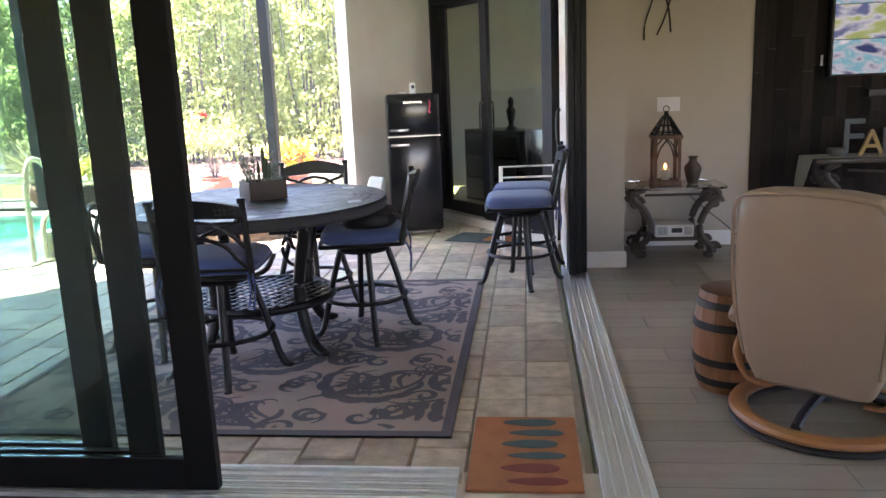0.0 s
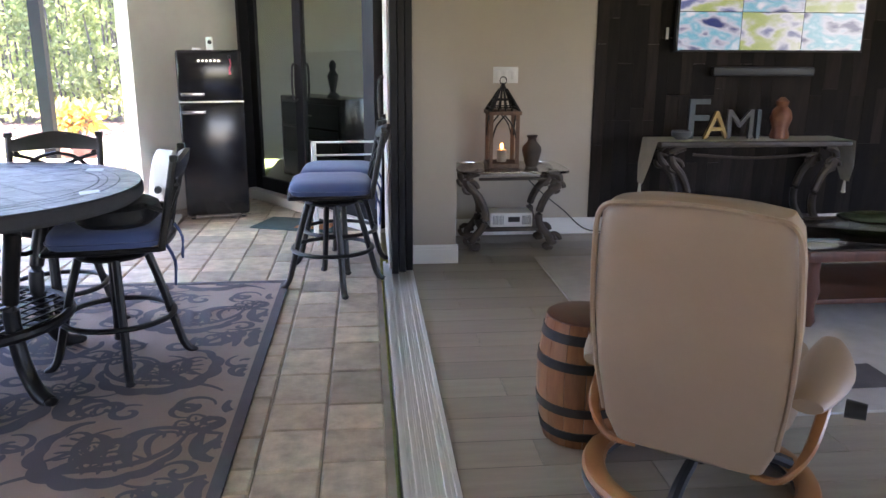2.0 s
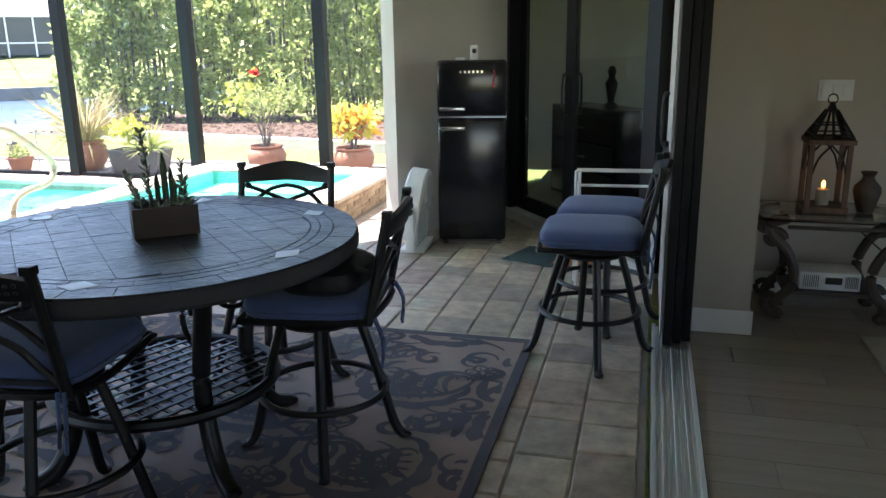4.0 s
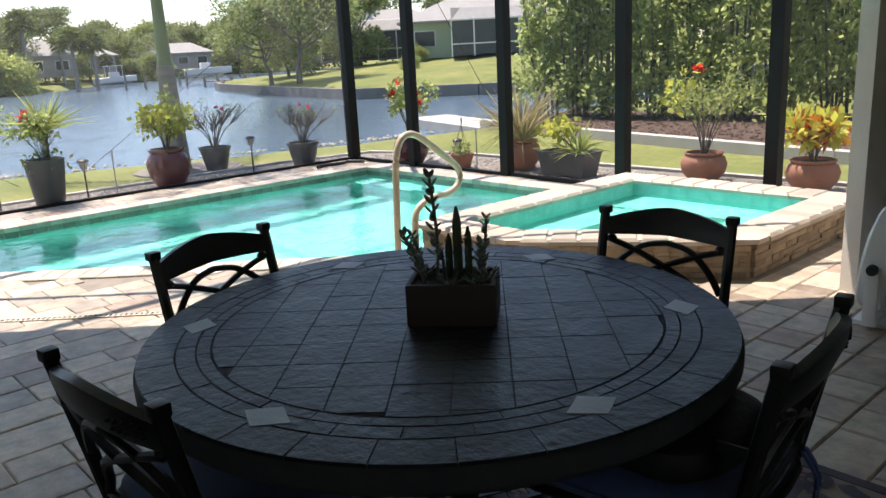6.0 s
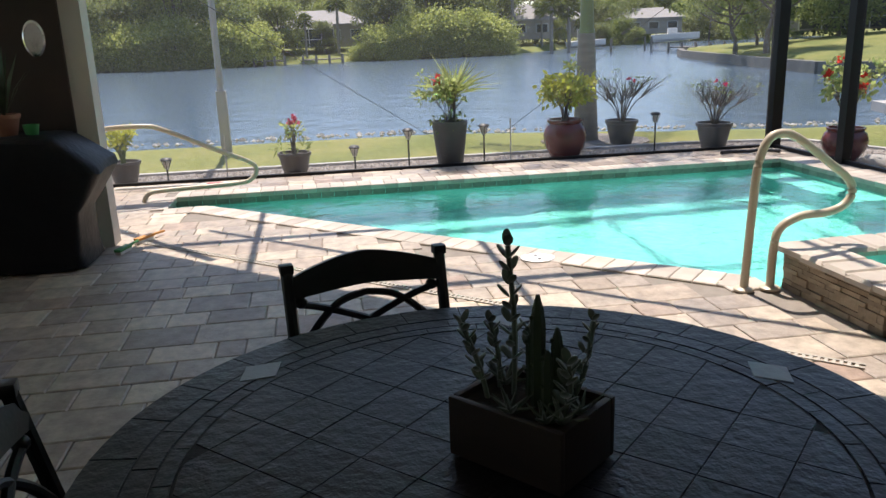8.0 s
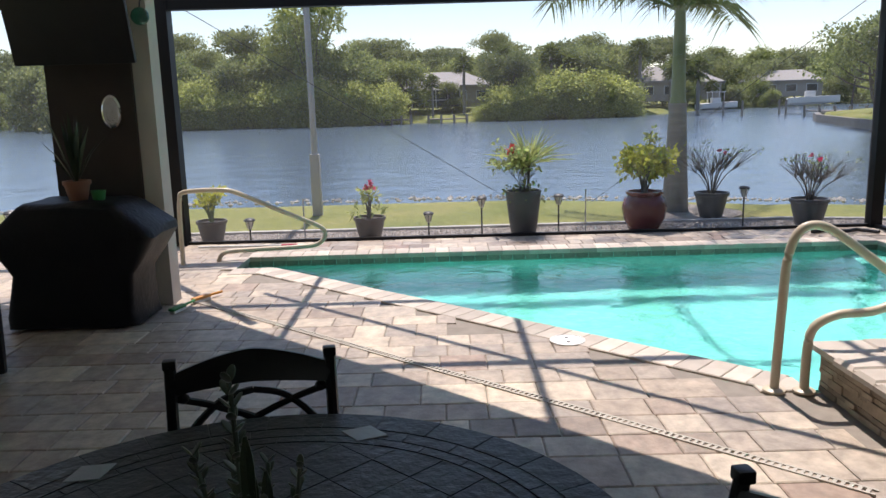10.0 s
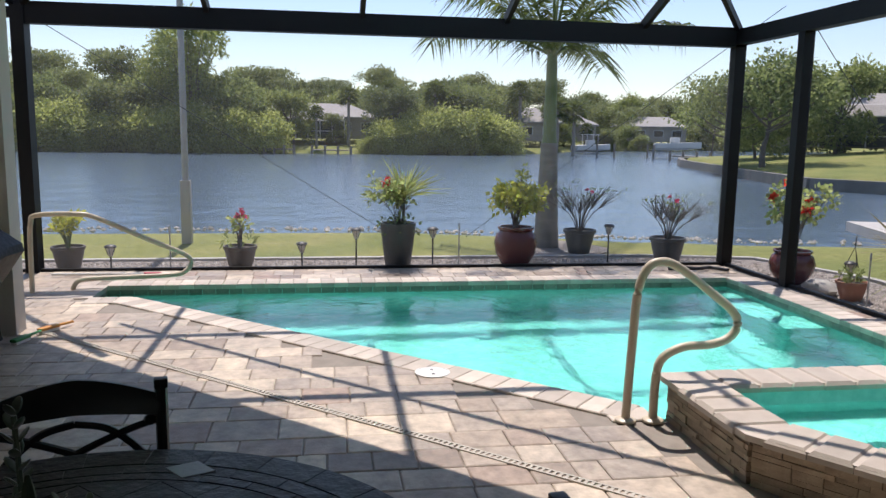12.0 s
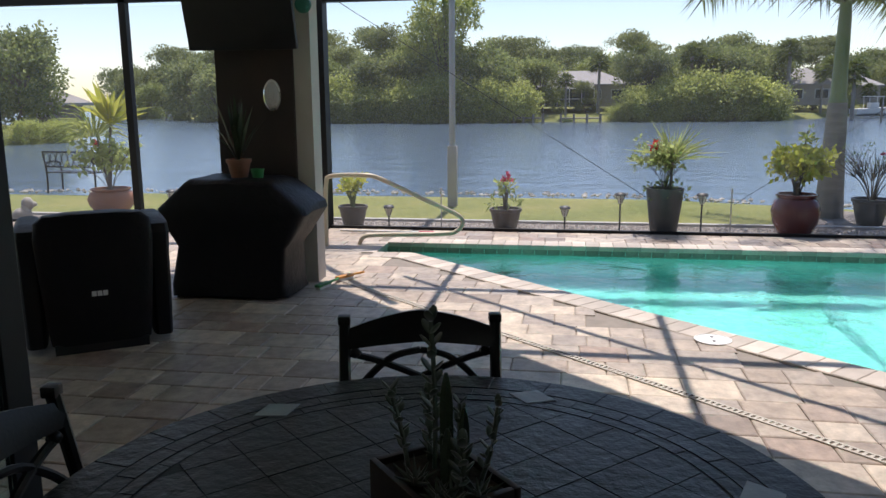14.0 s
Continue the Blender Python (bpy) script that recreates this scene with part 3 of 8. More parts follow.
part("tube", bm, M_RAIL, rail2)


# ---- dining table and chairs ----
TC = Vector((-1.663, 4.587, 0))
TR, TH = 0.80, 0.9
TS = TR / 0.7
table = thing("round_table", pose(TC.x, TC.y, 0), "round slate-tiled patio table on scrolled black iron legs", "table")
bm = bmesh.new()
lathe(bm, [(0.02, TH - 0.075), (TR - 0.05, TH - 0.075), (TR - 0.012, TH - 0.07), (TR, TH - 0.055), (TR, TH - 0.02), (TR - 0.008, TH - 0.008), (TR - 0.02, TH - 0.0012), (0.02, TH - 0.0012)], seg=96)
part("table_rim", bm, M_TABLEGROUT, table, "dark grey stone table edge")


def flat_poly(bm, poly, z0, z1, inset=0.0012):
    """A tile with a bevelled top edge over a convex outline."""
    c = Vector((sum(p[0] for p in poly) / len(poly), sum(p[1] for p in poly) / len(poly)))
    top = [tuple(c + (Vector(p) - c) * (1 - inset / max((Vector(p) - c).length, 0.02))) for p in poly]
    loft(bm, [[(*p, z0) for p in poly], [(*p, z1 - 0.0012) for p in poly], [(*p, z1) for p in top]])


def clip_circle(poly, r):
    """The part of a convex outline inside a circle about the origin, by cutting with many lines."""
    for i in range(48):
        a = 2 * math.pi * i / 48
        n = Vector((math.cos(a), math.sin(a)))
        out = []
        for p, q in zip(poly, poly[1:] + poly[:1]):
            p, q = Vector(p), Vector(q)
            dp, dq = p.dot(n) - r, q.dot(n) - r
            if dp <= 0:
                out.append(tuple(p))
            if dp * dq < 0:
                out.append(tuple(p + (q - p) * (dp / (dp - dq))))
        poly = out
        if len(poly) < 3:
            return []
    return poly


def area(poly):
    return abs(sum(a[0] * b[1] - b[0] * a[1] for a, b in zip(poly, poly[1:] + poly[:1]))) / 2


def tile_part(poly, mat, zt):
    bm = bmesh.new()
    flat_poly(bm, poly, TH - 0.008, zt)
    part("tile", bm, mat, table, "", False)


rng = random.Random(5)
s = 0.134
for i in range(-6, 6):
    for j in range(-6, 6):
        g = 0.0008
        u0, v0 = i * s + 0.056, j * s + 0.089
        sq = [(u0 + g, v0 + g), (u0 + s - g, v0 + g), (u0 + s - g, v0 + s - g), (u0 + g, v0 + s - g)]
        a = radians(45)
        sq = [(x * math.cos(a) - y * math.sin(a), x * math.sin(a) + y * math.cos(a)) for x, y in sq]
        sq = clip_circle(sq, 0.53 * TS)
        if len(sq) > 2 and area(sq) > 0.0012:
            tile_part(sq, M_SLATE, TH + rng.uniform(0, 0.0012))


def ring_tiles(r0, r1, n, start, skip):
    for i in range(n):
        a0, a1 = start + 2 * math.pi * i / n + 0.0008 / r0, start + 2 * math.pi * (i + 1) / n - 0.0008 / r0
        mid = math.degrees((a0 + a1) / 2)
        if skip and min(abs((mid + 14 - k * 60 + 180) % 360 - 180) for k in range(6)) < skip:
            continue
        k = 3
        poly = [(r1 * math.cos(a0 + (a1 - a0) * t / k), r1 * math.sin(a0 + (a1 - a0) * t / k)) for t in range(k + 1)]
        poly += [(r0 * math.cos(a1 - (a1 - a0) * t / k), r0 * math.sin(a1 - (a1 - a0) * t / k)) for t in range(k + 1)]
        tile_part(poly, M_SLATE, TH + rng.uniform(0, 0.0012))


ring_tiles(0.536 * TS, 0.565 * TS, 30, 0.1, 0)
ring_tiles(0.569 * TS, 0.61 * TS, 30, 0.0, 0)
ring_tiles(0.614 * TS, 0.694 * TS, 30, 0.15, 0)
for k in range(6):
    a = radians(-14 + 60 * k)
    d, t = Vector((math.cos(a), math.sin(a))), Vector((-math.sin(a), math.cos(a)))
    c = d * 0.672
    tile_part([tuple(c + d * 0.05), tuple(c + t * 0.066), tuple(c - d * 0.05), tuple(c - t * 0.066)], M_SLATE_PALE, TH + 0.0025)

# iron base: three doubled scroll legs, a woven shelf, rings
for k in range(4):
    a = radians(-35 + 90 * k)
    d = Vector((math.cos(a), math.sin(a), 0))
    bm = bmesh.new()
    tube(bm, smooth_path([d * 0.44 + Vector((0, 0, TH - 0.08)), d * 0.43 + Vector((0, 0, 0.72)), d * 0.37 + Vector((0, 0, 0.5)), d * 0.35 + Vector((0, 0, 0.34)), d * 0.39 + Vector((0, 0, 0.16)), d * 0.46 + Vector((0, 0, 0.05)), d * 0.54 + Vector((0, 0, 0.014))], 5), 0.035, 10)
    ball(bm, d * 0.55 + Vector((0, 0, 0.02)), 0.032, 10, (1, 1, 0.62))
    part("leg", bm, M_IRON, table)
    bm = bmesh.new()
    pts = []
    for q in range(22):
        u = q / 21
        r = 0.02 + 0.11 * u
        th = 0.6 + u * 5.2
        pts.append(d * (0.3 + r * math.cos(th)) + Vector((0, 0, 0.64 + r * math.sin(th))))
    tube(bm, pts, 0.012, 6)
    part("scroll", bm, M_IRON, table)
bm = bmesh.new()
tube(bm, [(0.43 * math.cos(t * math.pi / 24), 0.43 * math.sin(t * math.pi / 24), 0.30) for t in range(48)], 0.024, 8, closed=True)
part("ring", bm, M_IRON, table)
bm = bmesh.new()
tube(bm, [(0.42 * math.cos(t * math.pi / 24), 0.42 * math.sin(t * math.pi / 24), TH - 0.09) for t in range(48)], 0.018, 8, closed=True)
part("ring", bm, M_IRON, table)
bm = bmesh.new()
for i in range(-6, 7):
    o = i * 0.064
    h = math.sqrt(max(0.42 ** 2 - o * o, 0.001))
    box(bm, (0.016, 2 * h, 0.006), (o, 0, 0.305), m=pose(0, 0, 0, 0, 0, 68))
    box(bm, (2 * h, 0.016, 0.006), (0, o, 0.311), m=pose(0, 0, 0, 0, 0, 68))
part("lattice_shelf", bm, M_IRON, table, "black woven iron lattice shelf")


def patio_chair(m, label, group):
    """A swivel bar chair facing +y; the seat's middle is above the origin."""
    c = thing("bar_chair", m, label, "chair", group)
    for k in range(4):
        a = radians(45 + 90 * k - 33)
        sx, sy = math.cos(a) * 1.36, math.sin(a) * 1.36
        bm = bmesh.new()
        tube(bm, smooth_path([(sx * 0.10, sy * 0.10, 0.60), (sx * 0.135, sy * 0.135, 0.42), (sx * 0.165, sy * 0.165, 0.24), (sx * 0.19, sy * 0.19, 0.09), (sx * 0.207, sy * 0.207, 0.035), (sx * 0.222, sy * 0.222, 0.016)], 4), 0.0185, 8)
        ball(bm, (sx * 0.224, sy * 0.224, 0.016), 0.022, 8, (1, 1, 0.72))
        part("leg", bm, M_IRON, c)
    bm = bmesh.new()
    tube(bm, [(0.235 * math.cos(t * math.pi / 18), 0.235 * math.sin(t * math.pi / 18), 0.27) for t in range(36)], 0.0145, 8, closed=True)
    part("footrest_ring", bm, M_IRON, c)
    bm = bmesh.new()
    lathe(bm, [(0.15, 0.585), (0.16, 0.60), (0.15, 0.615), (0.05, 0.62), (0.05, 0.635), (0.16, 0.645), (0.16, 0.655)], seg=20)
    part("swivel_plate", bm, M_IRON, c)
    bm = bmesh.new()
    tube(bm, smooth_path([(-0.215, -0.22, 0.66), (-0.225, 0.18, 0.66), (-0.17, 0.23, 0.66), (0.17, 0.23, 0.66), (0.225, 0.18, 0.66), (0.215, -0.22, 0.66), (-0.215, -0.22, 0.66)], 5), 0.014, 8)
    part("seat_frame", bm, M_IRON, c)
    bm = bmesh.new()
    rings = []
    for z, k in ((0.665, 0.90), (0.675, 0.97), (0.70, 1.0), (0.725, 0.99), (0.745, 0.94), (0.757, 0.84), (0.764, 0.6), (0.767, 0.25)):
        rings.append(superring(0, 0.0, z, 0.235 * k, 0.235 * k, 5))
    loft(bm, rings)
    cu = part("cushion", bm, M_BLUE, c, "navy blue canvas seat cushion")
    bm = bmesh.new()
    tube(bm, superring(0, 0, 0.70, 0.237, 0.237, 5), 0.005, 6, closed=True)
    part("piping", bm, M_BLUE, cu)
    # back: posts, crest rail, crossing arcs
    def lean(x, z):
        u = (z - 0.66) / 0.46
        return Vector((x, -0.225 - 0.075 * u - 0.045 * (1 - (x / 0.23) ** 2) * min(u, 1), z))
    for sx in (-1, 1):
        bm = bmesh.new()
        tube(bm, [lean(sx * 0.215, z) for z in (0.655, 0.75, 0.85, 0.95, 1.03, 1.085)], 0.0165, 8)
        box(bm, (0.036, 0.034, 0.03), lean(sx * 0.215, 1.095), bevel=0.005)
        part("back_post", bm, M_IRON, c)
    bm = bmesh.new()
    rings = []
    for i in range(25):
        x = -0.215 + 0.43 * i / 24
        q = abs(x) / 0.215
        top = 1.112 - 0.05 * q ** 1.5
        low = 1.0 + 0.012 * (1 - q)
        p0, p1 = lean(x, low), lean(x, top)
        n = Vector((0, 0.013, 0.002))
        rings.append([p0 - n, p0 + n, (p0 + p1) / 2 + n * 1.3, p1 + n * 0.8, p1 - n * 0.8, (p0 + p1) / 2 - n * 1.3])
    loft(bm, rings)
    part("crest_rail", bm, M_IRON, c, "curved black iron crest rail")
    bm = bmesh.new()
    for k in range(5):
        for j in range(2):
            ball(bm, lean(0.10 + 0.02 * k, 1.03 + 0.022 * j) + Vector((0, -0.016, 0)), 0.007, 6)
    part("rivet_pattern", bm, M_IRON, c)
    for sx in (-1, 1):
        bm = bmesh.new()
        tube(bm, smooth_path([lean(sx * 0.20, 0.985), lean(sx * 0.12, 0.955), lean(0.0, 0.90), lean(-sx * 0.11, 0.84), lean(-sx * 0.16, 0.76), lean(-sx * 0.205, 0.70)], 5), 0.0115, 7)
        part("back_arc", bm, M_IRON, c)
        bm = bmesh.new()
        tube(bm, smooth_path([lean(sx * 0.20, 0.83), lean(sx * 0.15, 0.905), lean(sx * 0.08, 0.965), lean(0, 0.985)], 5), 0.0115, 7)
        part("back_arc", bm, M_IRON, c)
        bm = bmesh.new()
        ball(bm, lean(sx * 0.185, 0.985), 0.018, 8)
        part("scroll_end", bm, M_IRON, c)
        bm = bmesh.new()
        for dx in (0, 0.02):
            tube(bm, smooth_path([Vector((sx * (0.2 + dx), -0.245, 0.68)), Vector((sx * (0.215 + dx), -0.275, 0.6)), Vector((sx * (0.2 + dx), -0.27, 0.50 - dx))], 4), 0.006, 5)
        part("cushion_tie", bm, M_BLUE, c)
    bm = bmesh.new()
    tube(bm, [lean(-0.215, 0.70), lean(0, 0.70), lean(0.215, 0.70)], 0.011, 7)
    part("back_rail", bm, M_IRON, c)
    return c


CS = Matrix.Diagonal((1.08, 1.08, 0.935, 1))
chair = patio_chair(pose(-1.687, 4.0, 0, 0, 0, 6.3) @ CS, "black iron swivel bar chair with navy cushion at the tiled table", "chairs round the table")
CS = Matrix()
copy_thing(chair, pose(-1.044, 4.74, 0, 0, 0, 98.8))
copy_thing(chair, pose(-1.523, 5.26, 0, 0, 0, 187.9))
copy_thing(chair, pose(-2.283, 4.455, 0, 0, 0, -78.3))
for x, y, r in ((-0.07, 5.96, 92), (-0.04, 6.5, 88)):
    tagged(copy_thing(chair, pose(x, y, 0, 0, 0, r)), "black iron swivel bar chair with navy cushion by the stucco wall", "chair", "spare bar chairs")

# dark bag on the chair beside the table
bag = thing("bag", pose(-0.985, 4.70, 0.716), "soft black bag lying on a chair seat", "bag")
bm = bmesh.new()
loft(bm, [superring(0, 0, z, 0.175 * k, 0.21 * k, 2.8, 24) for z, k in ((0, 0.84), (0.02, 0.97), (0.05, 1.0), (0.08, 0.95), (0.098, 0.8), (0.104, 0.4))])
part("body", bm, M_COVER, bag)
bm = bmesh.new()
tube(bm, smooth_path([(0.15, -0.1, 0.09), (0.2, -0.02, 0.05), (0.215, 0.05, 0.02), (0.16, 0.12, 0.06)], 5), 0.012, 6)
part("strap", bm, M_BLACKPLASTIC, bag)

# rug with scrolls
RX0, RX1, RY0, RY1 = -2.82, -0.362, 3.20, 6.045
rug = thing("rug", pose(0, 0, 0.002), "brown and charcoal outdoor rug with a scroll pattern", "rug")
bm = bmesh.new()
box(bm, (RX1 - RX0, RY1 - RY0, 0.008), ((RX0 + RX1) / 2, (RY0 + RY1) / 2, 0.004))
part("field", bm, M_RUG, rug)
bm = bmesh.new()
for a, b, c, d in ((RX0, RX1, RY0, RY0 + 0.05), (RX0, RX1, RY1 - 0.05, RY1), (RX0, RX0 + 0.05, RY0 + 0.05, RY1 - 0.05), (RX1 - 0.05, RX1, RY0 + 0.05, RY1 - 0.05)):
    box(bm, (b - a, d - c, 0.011), ((a + b) / 2, (c + d) / 2, 0.0055))
part("border", bm, M_RUGDARK, rug, "charcoal border")


def ribbon(bm, pts, widths, z):
    prev = None
    n = len(pts)
    for i, p in enumerate(pts):
        d = (pts[min(i + 1, n - 1)] - pts[max(i - 1, 0)]).normalized()
        s = Vector((-d.y, d.x)) * widths[i]
        q = [bm.verts.new((*(p + s), z)), bm.verts.new((*(p - s), z))]
        if prev:
            bm.faces.new((prev[0], prev[1], q[1], q[0]))
        prev = q


def inside_rug(p, e=0.07):
    return RX0 + e < p.x < RX1 - e and RY0 + e < p.y < RY1 - e


bm = bmesh.new()
zz = 0.0095


def stroke(pts, widths):
    """A tapered woven stroke, cut where it leaves the rug."""
    global zz
    run, wid = [], []
    for p, w_ in list(zip(pts, widths)) + [(None, 0)]:
        if p is not None and inside_rug(p):
            run.append(p), wid.append(w_)
            continue
        if len(run) > 3:
            ribbon(bm, run, wid, zz)
            zz += 0.000008
        run, wid = [], []


def turn(a):
    return Vector((math.cos(a), math.sin(a)))


def fan_bloom(c, a, S, sg):
    """A scalloped fan with ribs and a spiral heart."""
    us = np.linspace(0, 1, 90)
    stroke([c + turn(a + sg * (-2.1 + 4.2 * u)) * S * (1.0 + 0.07 * abs(math.sin(8 * math.pi * u))) for u in us],
           [0.009 + 0.033 * S / 0.3 * math.sin(math.pi * u) ** 0.7 * (0.8 + 0.35 * abs(math.sin(8 * math.pi * u))) for u in us])
    for q in range(11):
        b = a + sg * (-1.5 + 0.3 * q)
        stroke([c + turn(b) * S * k for k in (0.5, 0.58, 0.66, 0.74, 0.8)], [0.004, 0.006, 0.008, 0.009, 0.004])
    us = np.linspace(0, 1, 50)
    stroke([c + turn(a + sg * (2.6 - 8.5 * u)) * S * (0.62 - 0.54 * u) for u in us], [0.005 + 0.016 * math.sin(math.pi * u) for u in us])
    for q in range(7):
        p = c + turn(a + sg * (-0.9 + 0.32 * q)) * S * 0.36
        stroke([p + turn(k) * 0.014 for k in np.linspace(0, 6.5, 9)], [0.005] * 9)


def curl_leaf(c, a, S, sg):
    """A heavy curled leaf that ends in a hook."""
    us = np.linspace(0, 1, 34)
    pts, p, b = [], Vector(c), a
    for u in us:
        pts.append(p.copy())
        b += sg * (0.02 + 0.30 * u * u)
        p += turn(b) * S / 26
    stroke(pts, [S * 0.105 * math.sin(math.pi * min(0.05 + u * 0.95, 1)) ** 0.8 * (1 - 0.62 * u) + 0.004 for u in us])
    stroke([pts[0] + (q - pts[0]) * 0.82 + turn(a + sg * 1.57) * S * 0.26 for q in pts], [0.012 * math.sin(math.pi * (0.1 + 0.85 * u)) + 0.003 for u in us])


def small_flower(c, a, S):
    for q in range(5):
        m = c + turn(a + q * 1.2566) * S
        stroke([m + turn(k) * S * (0.62 + 0.08 * math.cos(3 * k)) for k in np.linspace(0, 6.5, 16)], [0.008] * 16)
        stroke([m - turn(a + q * 1.2566) * S * 0.3, m, m + turn(a + q * 1.2566) * S * 0.15, m + turn(a + q * 1.2566) * S * 0.3], [0.003, 0.005, 0.005, 0.002])


def vine(p0, a, L, bend, w):
    us = np.linspace(0, 1, 44)
    p, out = Vector(p0), []
    for u in us:
        out.append(p.copy())
        p += turn(a + bend * math.sin(4.2 * u)) * L / 43
    stroke(out, [w * (0.35 + 0.65 * math.sin(math.pi * u)) for u in us])
    return out


CW_, CH_ = 0.64, 0.76
for i in range(-1, 5):
    for j in range(-1, 5):
        sg = 1 if (i + j) % 2 else -1
        c = Vector((RX1 - 0.48 - i * CW_, RY0 + 0.66 + j * CH_ + (0.38 if i % 2 else 0)))
        fan_bloom(c, radians(-60 if sg > 0 else -120), 0.25, sg)
        v1 = vine(c + Vector((-0.3 * sg, 0.1)), radians(90 + 40 * sg), 0.8, 0.8 * sg, 0.019)
        v2 = vine(c + Vector((-0.12 * sg, -0.27)), radians(-90 - 55 * sg), 0.62, -1.0 * sg, 0.015)
        curl_leaf(v1[10], radians(150 if sg > 0 else 30), 0.36, -sg)
        curl_leaf(v1[26], radians(60 if sg > 0 else 120), 0.30, sg)
        curl_leaf(v2[14], radians(-100), 0.30, sg)
        curl_leaf(c + Vector((0.3 * sg, 0.26)), radians(80), 0.26, sg)
        small_flower(v2[-1] + Vector((-0.03 * sg, -0.04)), 0.4 * i + j, 0.062)
        small_flower(v1[-1] + Vector((0.02, 0.05)), 0.7 * j, 0.055)
        us = np.linspace(0, 1, 30)
        for k, (dx, dy, R_) in enumerate(((0.24, -0.42, 0.075), (-0.02, -0.47, 0.065), (0.38, 0.05, 0.07), (-0.3, -0.2, 0.06), (0.1, 0.34, 0.055), (-0.22, 0.3, 0.06))):
            q = c + Vector((dx * sg, dy))
            stroke([q + turn(k + sg * 7.0 * u) * R_ * (1.25 - u) for u in us], [0.005 + 0.013 * math.sin(math.pi * u) for u in us])
part("scroll_pattern", bm, M_RUGDARK, rug, "charcoal woven scrolls")

# doormat with sandals
mat_ = thing("doormat", pose(-0.035, 3.07, 0.001, 0, 0, 0), "orange coir doormat with dark sandal prints", "doormat")
bm = bmesh.new()
box(bm, (0.455, 0.67, 0.014), (0, 0, 0.007), bevel=0.004)
part("coir", bm, M_COIR, mat_)
for k in range(6):
    bm = bmesh.new()
    y = 0.27 - k * 0.108
    outline = [(-0.04 + 0.135 * math.cos(t) * 0.9, y + 0.038 * math.sin(t) * (1 + 0.28 * math.cos(t)) * (0.8 if k % 2 else 1)) for t in np.linspace(0, 2 * math.pi, 22)[:-1]]
    slab(bm, [(x + 0.07 + (0.02 if k % 2 else -0.01), yy) for x, yy in outline], 0.0145, 0.0162)
    part("sandal_print", bm, M_TEALPAINT if k < 4 else M_REDPAINT, mat_, "dark sandal print")

# ---- fridge ----
fr = thing("fridge", pose(-1.165, 8.035, 0, 0, 0, 12), "glossy black retro two-door fridge with chrome handles", "fridge")
FW, FD = 0.545, 0.56


def rounded_box(bm, w, y0, y1, z0, z1, r=0.04):
    box(bm, (w, y1 - y0, z1 - z0), (0, (y0 + y1) / 2, (z0 + z1) / 2), bevel=r)


bm = bmesh.new()
rounded_box(bm, FW - 0.006, 0.06, FD, 0.03, 1.455, 0.025)
part("body", bm, M_FRIDGE, fr)
for nm, z0, z1 in (("door", 0.045, 1.03), ("freezer_door", 1.05, 1.475)):
    bm = bmesh.new()
    rounded_box(bm, FW, 0.0, 0.07, z0, z1, 0.03)
    d = part(nm, bm, M_FRIDGE, fr)
    bm = bmesh.new()
    hz = z0 + 0.055 if nm == "freezer_door" else z1 - 0.075
    box(bm, (0.20, 0.022, 0.028), (-0.15, -0.03, hz), bevel=0.008)
    box(bm, (0.02, 0.04, 0.02), (-0.23, -0.015, hz), bevel=0.004)
    box(bm, (0.02, 0.04, 0.02), (-0.07, -0.015, hz), bevel=0.004)
    part("handle", bm, M_CHROME, d, "chrome bar handle")
bm = bmesh.new()
box(bm, (FW + 0.002, 0.012, 0.014), (0, 0.004, 1.04))
part("chrome_strip", bm, M_CHROME, fr)
bm = bmesh.new()
box(bm, (FW, 0.012, 0.008), (0, 0.01, 0.035))
part("chrome_strip", bm, M_CHROME, fr)
bm = bmesh.new()
for k in range(6):
    box(bm, (0.014, 0.004, 0.018), (-0.085 + k * 0.033, -0.002, 1.385))
part("badge", bm, M_CHROME, fr, "small chrome badge")
for sx in (-1, 1):
    for y in (0.1, 0.5):
        bm = bmesh.new()
        cone(bm, (sx * 0.22, y, 0), (sx * 0.22, y, 0.05), 0.022, 0.022)
        part("foot", bm, M_BLACKPLASTIC, fr)
M_RED = surface("red_plastic", (0.45, 0.02, 0.05), (0.55, 0.03, 0.08), 0.4, 8, 60, 0.05)
op = thing("bottle_opener", fr.matrix_world @ pose(0.17, -0.008, 1.33), "red bottle opener hanging on the fridge door", "bottle opener")
bm = bmesh.new()
tube(bm, smooth_path([(0, 0, 0.07), (0.008, -0.002, 0.03), (-0.004, -0.002, -0.02), (0.0, 0, -0.06)], 4), [0.014] * 6 + [0.017] * 7, 8, 0.45)
part("grip", bm, M_RED, op)
bm = bmesh.new()
tube(bm, [(0.014 * math.cos(t * 0.5236), 0, 0.085 + 0.014 * math.sin(t * 0.5236)) for t in range(12)], 0.004, 6, closed=True)
part("loop", bm, M_BLACKPLASTIC, op)
wc = thing("webcam", fr.matrix_world @ pose(0.02, 0.2, 1.455), "small white security camera standing on the fridge", "camera")
bm = bmesh.new()
box(bm, (0.062, 0.045, 0.125), (0, 0, 0.0655), bevel=0.012)
part("body", bm, M_WHITEPL, wc)
bm = bmesh.new()
cone(bm, (0, -0.024, 0.085), (0, -0.018, 0.085), 0.018, 0.02, 16)
part("lens", bm, M_BLACKPLASTIC, wc)
bm = bmesh.new()
box(bm, (0.075, 0.05, 0.035), (0, 0, 0.0175), bevel=0.006)
bx = tagged(part("small_box", bm, M_WHITEPL), "small grey-white box lying on the fridge", "box")
bx.matrix_world = fr.matrix_world @ pose(-0.09, 0.18, 1.456)

